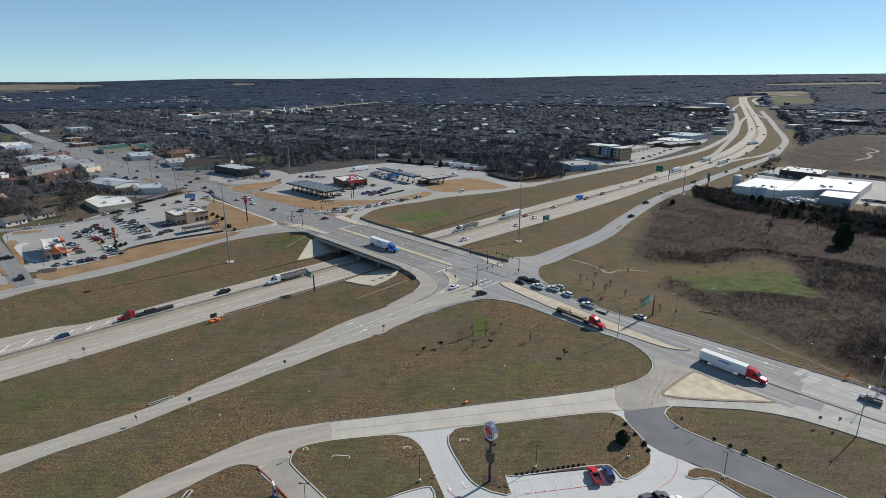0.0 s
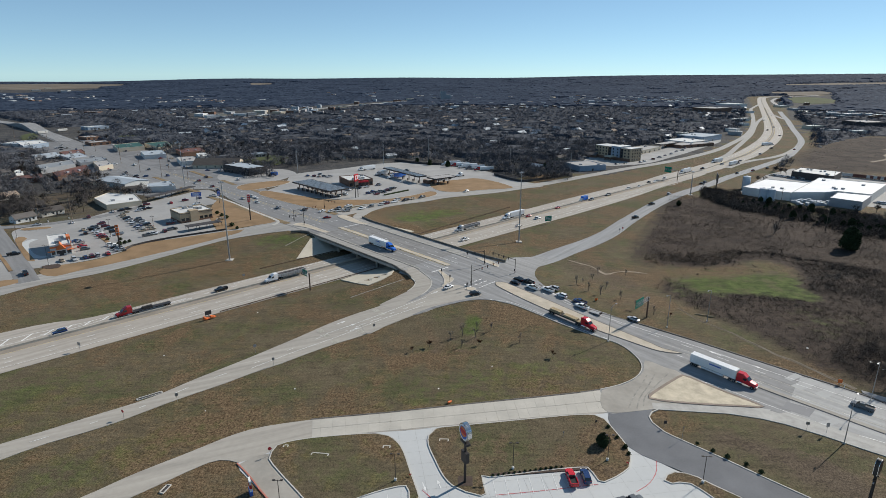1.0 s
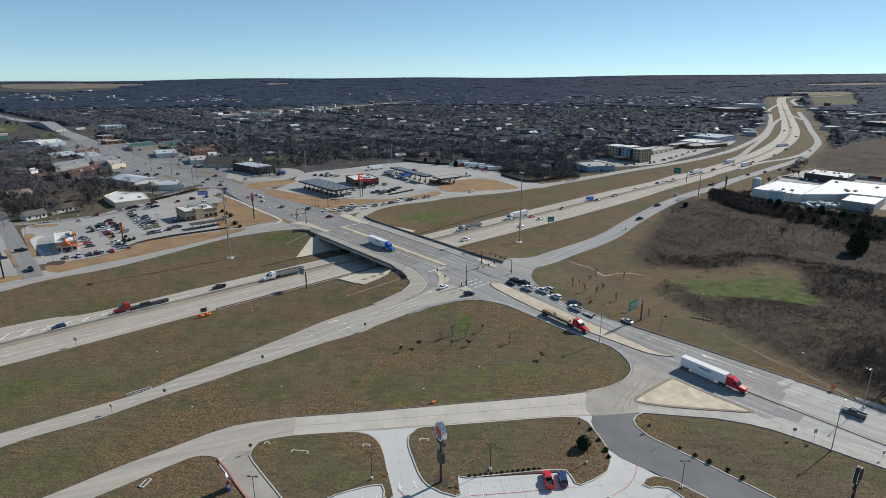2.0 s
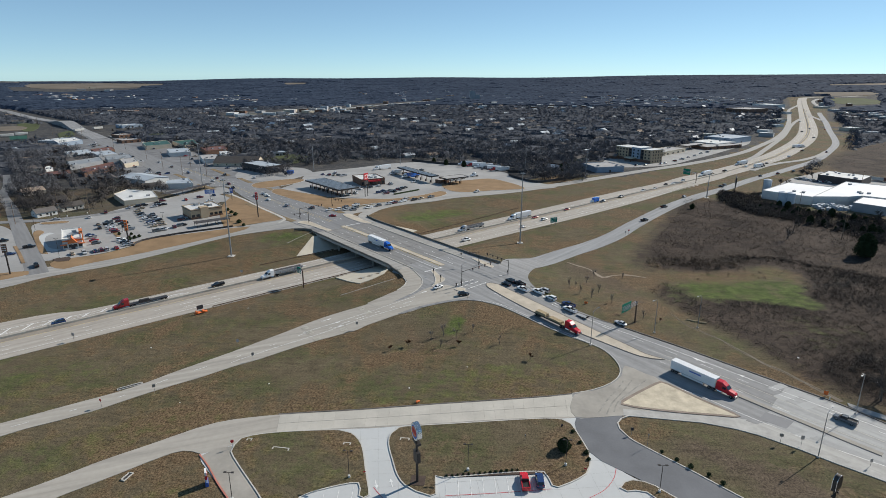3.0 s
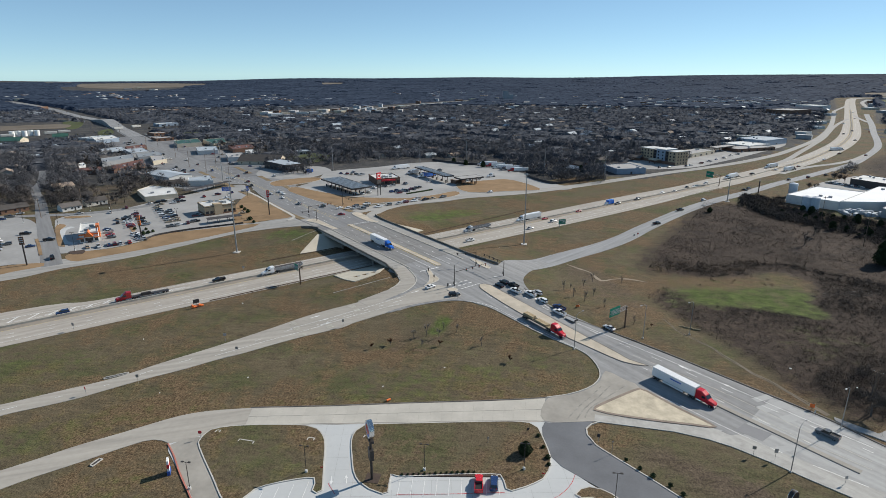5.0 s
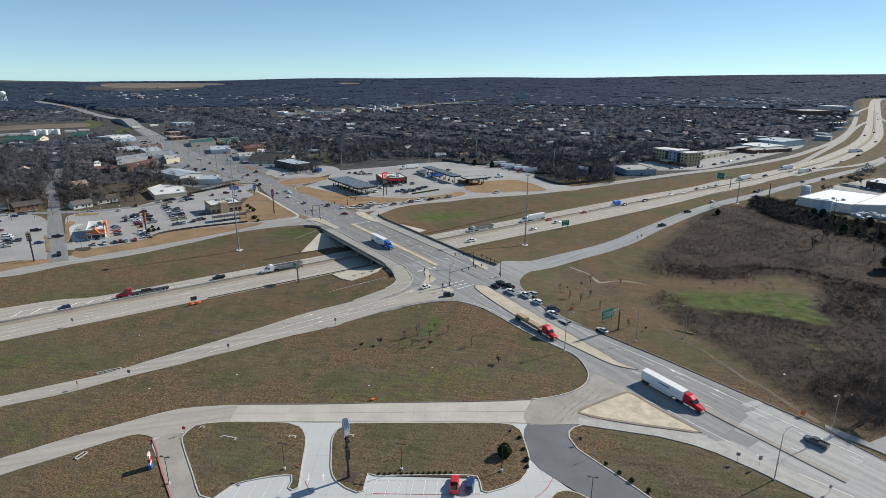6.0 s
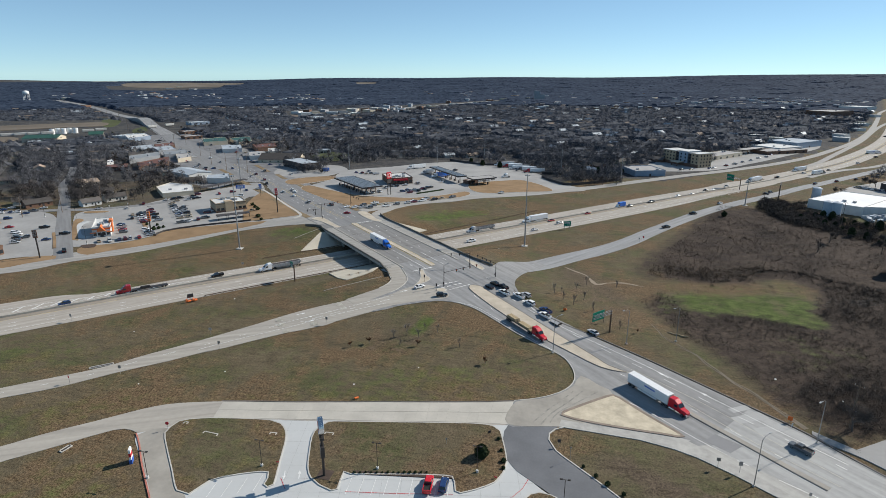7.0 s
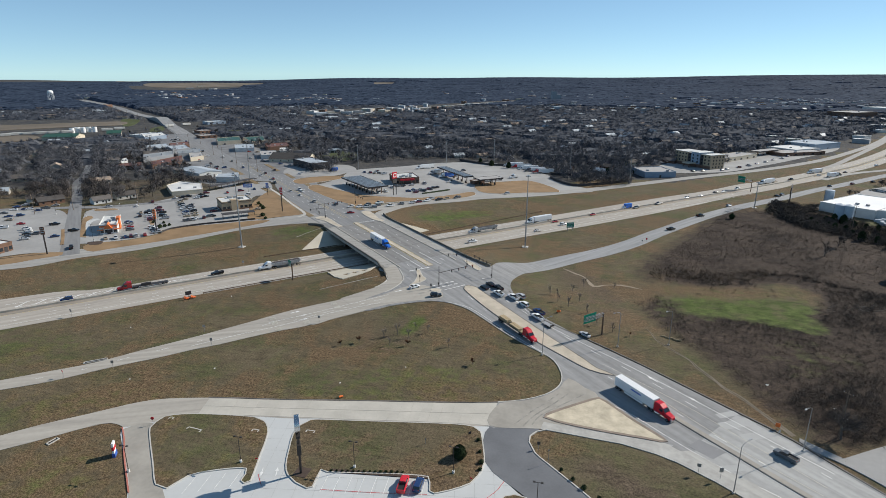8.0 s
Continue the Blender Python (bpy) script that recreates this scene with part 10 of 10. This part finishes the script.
# ---- evergreens: crowns of many small clumps ----
def cedar_mesh(seed, h, w, n=2600, leaf=0.2):
    rr = np.random.RandomState(seed)
    t = rr.uniform(0, 1, n) ** 0.8
    lumps = 1 + 0.1 * np.sin(5 * rr.uniform(0, 6.28) + t * 9)
    a = rr.uniform(0, 6.2832, n)
    def girth(t, a):
        return w * np.clip(np.sin(np.pi * np.clip(0.22 + 0.77 * t, 0, 1)), 0.02, 1) ** 0.7 * (1 + 0.10 * np.sin(3 * a + 7 * t) + 0.07 * np.sin(7 * a - 11 * t))
    rad = girth(t, a) * np.sqrt(rr.uniform(0.62, 1.08, n)) * lumps
    c = np.stack([rad * np.cos(a), rad * np.sin(a), h * (0.04 + 0.95 * t)], -1)
    d1, d2 = rr.normal(0, 1, (n, 3)), rr.normal(0, 1, (n, 3))
    d1 /= np.linalg.norm(d1, axis=1, keepdims=True)
    d2 /= np.linalg.norm(d2, axis=1, keepdims=True)
    s = leaf * rr.uniform(0.6, 1.4, (n, 1))
    v = np.stack([c - d1 * s, c + d1 * s, c + d2 * s * 1.6], 1).reshape(-1, 3)
    # shaded inner mass behind the outer sprays
    T, A = np.meshgrid(np.linspace(0.02, 0.96, 9), np.linspace(0, 6.2832, 15)[:-1], indexing="ij")
    g = girth(T, A) * 0.8
    core = np.stack([g * np.cos(A), g * np.sin(A), h * (0.04 + 0.95 * T)], -1).reshape(-1, 3)
    faces = [(3 * i, 3 * i + 1, 3 * i + 2) for i in range(n)]
    faces += [tuple(3 * n + q for q in (i * 14 + j, i * 14 + (j + 1) % 14, (i + 1) * 14 + (j + 1) % 14, (i + 1) * 14 + j)) for i in range(8) for j in range(14)]
    me = bpy.data.meshes.new("crown")
    me.from_pydata([tuple(q) for q in np.concatenate([v, core])], [], faces)
    me.materials.append(M_CEDAR)
    return me


CEDARS = [cedar_mesh(1, 8, 2.9, 3600, 0.24), cedar_mesh(2, 6, 2.4), cedar_mesh(3, 4, 1.7, 2200, 0.15)]
bm = bmesh.new()
tube(bm, (0, 0, -0.3), (0, 0, 3), 0.22, 0.1, 7)
TRUNK = bpy.data.meshes.new("trunk")
bm.to_mesh(TRUNK)
bm.free()
TRUNK.materials.append(M_BARK)


def cedar(p, scale, me, label="dark evergreen cedar with an uneven crown", group="cedars"):
    ob = thing("evergreen_tree", *at(p), R.uniform(0, 360), label, "tree", group)
    ob.scale = (scale,) * 3
    for m, nm in ((me, "crown"), (TRUNK, "trunk")):
        o = new(nm, m)
        o.parent = ob


cedar((224.1, 306.2), 1.6, CEDARS[0])
cedar((169.7, 412.3), 1.0, CEDARS[2])
cedar((46.3, 126.2), 0.98, CEDARS[2], "dense dark evergreen shrub tree on the turf island")
for p in [(218.4, 406.7), (226.6, 401.1), (231.2, 397.5), (238.0, 372.3), (240.3, 363.0), (218.7, 418.2), (231.5, 375.5), (246.6, 363.0), (249.9, 360.0), (251.8, 355.6), (255.3, 352.7), (257.8, 348.5), (260.3, 344.3), (268.5, 348.5), (267.0, 338.9), (270.2, 336.3), (270.1, 345.7), (247.5, 369.1), (226.5, 410.4), (231.0, 387.1), (228.8, 434.5), (230.4, 426.2), (233.4, 422.1), (236.7, 416.2), (240.7, 410.4), (246.1, 406.7), (250.3, 401.1), (255.2, 395.7), (260.2, 392.2), (264.5, 387.1), (268.7, 382.0), (272.4, 377.1), (276.0, 372.3), (279.6, 367.6), (281.9, 361.5), (284.5, 357.0), (245.4, 388.8), (258.0, 369.1), (264.9, 361.5)]:
    cedar(p, R.uniform(0.45, 0.85), R.choice(CEDARS), "dark evergreen cedar along the factory fence")
for p in [(-158.3, 591.9), (-180.0, 565.9), (-627.8, 775.1), (-612.7, 708.6), (-35.8, 606.0), (-21.6, 593.6), (-2.6, 583.8)] + [(94.2, 570.1), (102.0, 581.5), (86.8, 579.9), (78.6, 582.7), (117.8, 583.1)]:
    cedar(p, R.uniform(0.7, 1.1), R.choice(CEDARS), "dark evergreen cedar among bare trees")


# ---- brush in the field, shrubs in beds ----
def brush_area(poly, n, size, name, label, twigs=12, thick=1.0, material=None):
    xs, ys = np.array([p[0] for p in poly]), np.array([p[1] for p in poly])
    px, py = prng.uniform(xs.min(), xs.max(), n), prng.uniform(ys.min(), ys.max(), n)
    dens = 0.5 + 0.5 * np.sin(px * 0.09 + 2 * np.sin(py * 0.05)) * np.sin(py * 0.08 + px * 0.03)
    k = inside_many(px, py, poly) & ~inside_many(px, py, GREEN_PATCH) & (~inside_many(px, py, PALE_GRASS) | (prng.uniform(0, 1, n) < 0.12)) & (prng.uniform(0, 1, n) < 0.25 + 0.75 * dens)
    px, py = px[k], py[k]
    return twig_cloud(px, py, heights(px, py), prng.uniform(0.5, 1.3, len(px)) * size, prng.uniform(0.5, 1.3, len(px)) * size, twigs, prng.uniform(0.03, 0.08, len(px)) * thick, name, material or M_BRUSH_, label, 0.05)


M_BANK = twig_material("dark_tangled_stems", (0.05, 0.042, 0.036), (0.085, 0.072, 0.062), 0.03)
M_BRUSH_ = twig_material("dry_brush", (0.042, 0.035, 0.030), (0.088, 0.070, 0.058), 0.03, 0.5, 0.5, 1.8)
brush_area(EAST_LOW, 9000, 1.3, "brush", "dense grey brush beside the dirt track", 16, 1.0, twig_material("grey_brush", (0.036, 0.033, 0.028), (0.092, 0.080, 0.066), 0.04, 0.5, 0.45, 1.7))
brush_area([(182.3, 283.5), (217.3, 263.8), (240.1, 247.9), (201.6, 203.7), (183.0, 217.7), (163.4, 230.3), (164.1, 247.9)], 1500, 2.0, "tall_brush", "tall dark brush beyond the green patch", 40, 1.2, M_BANK)
brush_area(EAST_FAR, 9000, 1.3, "brush", "low dry brush in the field beyond the factory", 10)
brush_area(EAST_FIELD, 42000, 1.0, "brush", "dense dry brown brush and weeds in the field", 12, 1.0, twig_material("brown_brush", (0.042, 0.033, 0.028), (0.100, 0.078, 0.063), 0.05, 0.5, 0.5, 1.7))
M_TAN_BUSH = twig_material("tan_bush_stems", (0.085, 0.064, 0.046), (0.150, 0.115, 0.082), 0.04, 0.5, 0.45, 1.5)
brush_area([(104.0, 279.5), (109.0, 291.0), (122.0, 295.0), (140.0, 292.0), (160.0, 301.0), (163.0, 294.0), (147.0, 280.0), (125.0, 279.0)], 230, 2.5, "creek_brush", "tall tan bushes at the head of the creek", 90, 0.9, M_TAN_BUSH)
brush_area([(178.0, 283.0), (204.3, 272.4), (226.9, 247.9), (202.2, 217.7), (180.0, 233.6), (176.0, 247.9), (180.0, 268.0)], 700, 1.9, "creek_brush", "tall tangled brush along the creek", 24)
brush_area([(157.0, 294.0), (160.0, 298.5), (173.0, 300.0), (186.0, 292.0), (197.0, 284.0), (221.1, 266.0), (236.0, 254.0), (233.0, 250.0), (214.8, 264.0), (195.2, 279.5), (184.0, 287.5), (172.0, 296.0)], 2600, 1.5, "creek_brush", "dark line of brush along the creek bank", 50, 1.2, M_BANK)
brush_area([(211.1, 476.3), (237.0, 465.2), (228.7, 438.7), (260.3, 403.0), (283.4, 388.8), (295.7, 369.1), (320.4, 340.2), (294.7, 310.7), (246.0, 333.7), (235.3, 361.5), (209.4, 399.3), (196.9, 436.9)], 7000, 3.3, "fence_brush", "tall bare brush along the factory fence", 70, 2.2, M_BANK)


brush_area([(139.0, 163.0), (134.0, 172.0), (140.0, 182.0), (156.0, 186.0), (166.0, 178.0), (172.0, 171.0), (158.0, 162.0), (146.0, 158.0)], 420, 2.6, "thicket", "dense dark thicket round the roadside tree", 70, 1.0, M_BANK)
# logs and litter
logs = thing("log_pile", *at((106.5, 210.4)), -25, "row of pale cut logs on the grass", "log pile")
for i in range(9):
    bm = bmesh.new()
    tube(bm, (-3.6 + i * 0.8, R.uniform(-0.4, 0.4), 0.22), (-2.6 + i * 0.8, R.uniform(-0.5, 0.5), 0.3), 0.3, 0.24, 7)
    part("log", bm, M_LUMBER, logs)
for p in [(131.6, 184.4), (147.0, 174.6), (147.9, 169.8), (102.3, 177.8), (65.8, 158.8), (3.2, 151.1), (-40.0, 150.0), (-62.0, 138.0), (20.0, 165.0), (-90.0, 170.0), (-70.0, 205.0), (30.0, 300.0)]:
    ob = thing("litter", *at(p), R.uniform(0, 360), "crumpled white scrap of litter on the grass", "litter", "litter on the grass")
    bm = bmesh.new()
    bmesh.ops.create_icosphere(bm, subdivisions=1, radius=0.3 if p[0] < 120 else 0.5)
    for v in bm.verts:
        v.co = Vector((v.co.x * R.uniform(0.7, 1.3), v.co.y * R.uniform(0.6, 1.1), abs(v.co.z) * R.uniform(0.3, 0.8)))
    part("scrap", bm, M_SIGN_WHITE, ob)
# heap of cut branches in the field
heap = thing("branch_pile", *at((188.0, 260.4)), 20, "heap of cut grey branches and logs in the brush", "branch pile")
bm = bmesh.new()
for i in range(130):
    p = Vector((R.gauss(0, 7), R.gauss(0, 2.6), abs(R.gauss(0.2, 0.45))))
    d = Vector((R.uniform(-1, 1), R.uniform(-1, 1), R.uniform(-0.15, 0.35))) * R.uniform(0.8, 2.6)
    tube(bm, p, p + d, R.uniform(0.05, 0.16), 0.03, 5)
part("branches", bm, M_TWIG_PALE, heap)["kind"] = "stuff"


def shrub(p, k=0.6, m=None, label="small dark rounded shrub in a mulch bed", group="shrubs in the beds"):
    ob = thing("shrub", *at(p, 0.2), R.uniform(0, 360), label, "shrub", group)
    o = new("crown", SHRUB)
    o.parent = ob
    ob.scale = (k,) * 3


SHRUB = cedar_mesh(9, 1.3, 0.9, 160, 0.2)
r0, r1 = Vector((17.5, 112.8)), Vector((34.3, 116.6))
for i in range(14):
    shrub(r0 + (r1 - r0) * i / 13 + Vector((0, 0.6)), R.uniform(0.28, 0.45))
pavement("planting_bed", [tuple(r0 + Vector((-0.5, 0.1))), tuple(r1 + Vector((6.5, 0.1))), tuple(r1 + Vector((6.5, 1.3))), tuple(r0 + Vector((-0.5, 1.3)))], M_MULCH, 0.27, soft=0, label="dark gravel bed along the parking bays")
for p in [(71.3, 128.3), (74.1, 125.5), (80.2, 120.5), (82.4, 117.7), (76.7, 123.1)] + [(49.7, 134.2), (50.9, 129.6), (51.9, 125.6), (52.1, 123.0)]:
    shrub(p, R.uniform(0.5, 0.75), label="small dark shrub beside the drive")
pavement("planting_bed", [(-189.5, 251.2), (-186.7, 254.1), (-183.3, 255.2), (-180.8, 251.0), (-185.1, 248.6)], M_MULCH, 0.25, soft=2, label="dark mulch bed at the lot corner")
for p in [(-172.0, 286.4), (-170.9, 289.4), (-170.0, 292.3), (-126.3, 324.8), (-120.7, 318.7), (-147.8, 355.8), (-142.3, 349.5), (-137.0, 343.5), (-177.2, 296.2), (-184.3, 296.0)]:
    shrub(p, R.uniform(0.9, 1.6), label="winter shrub beside the restaurant lot")


# ---- concrete slabs of the access road, each a piece of its own ----
def slab_rows(parent, upper, lower, n, cuts, material, off, gap=0.05):
    """Slabs between two edge lines, with open joints."""
    a, b = curve(upper, 1.0), curve(lower, 1.0)

    def on(line, t):
        q = t * (len(line) - 1)
        i = min(int(q), len(line) - 2)
        return line[i].lerp(line[i + 1], q - i)
    for i in range(n):
        for k0, k1 in zip(cuts, cuts[1:]):
            e = gap / 8
            c = [on(a, (i + u) / n).lerp(on(b, (i + u) / n), v) for u, v in ((e, k0 + 0.006), (1 - e, k0 + 0.006), (1 - e, k1 - 0.006), (e, k1 - 0.006))]
            lift = off + ((i * 7 + int(k0 * 10) * 3) % 5) * 0.002
            v = [(p.x, p.y, zf(p.x, p.y) + lift) for p in c] + [(p.x, p.y, zf(p.x, p.y) + lift - 0.12) for p in c]
            mesh_part("slab", v, [(3, 2, 1, 0), (0, 1, 5, 4), (1, 2, 6, 5), (2, 3, 7, 6), (3, 0, 4, 7)], material, parent)


M_SLAB = mat("pale_concrete_slab", (0.44, 0.415, 0.365), 0.85, 0.14, 0.12, 1.2, per=0.03)
slab_rows(near_road, [(-30.7, 134.1), (-18.8, 136.4), (-9.5, 138.2), (3.0, 140.9), (12.4, 143.1), (26.9, 146.2), (35.1, 148.1), (45.0, 150.6), (51.8, 152.7)], [(-28.9, 126.5), (-16.3, 128.8), (-7.5, 130.4), (4.5, 132.7), (13.5, 134.2), (27.3, 137.1), (35.0, 138.6), (44.4, 140.4), (51.6, 141.4)], 28, (0, 0.5, 1), M_SLAB, 0.135)
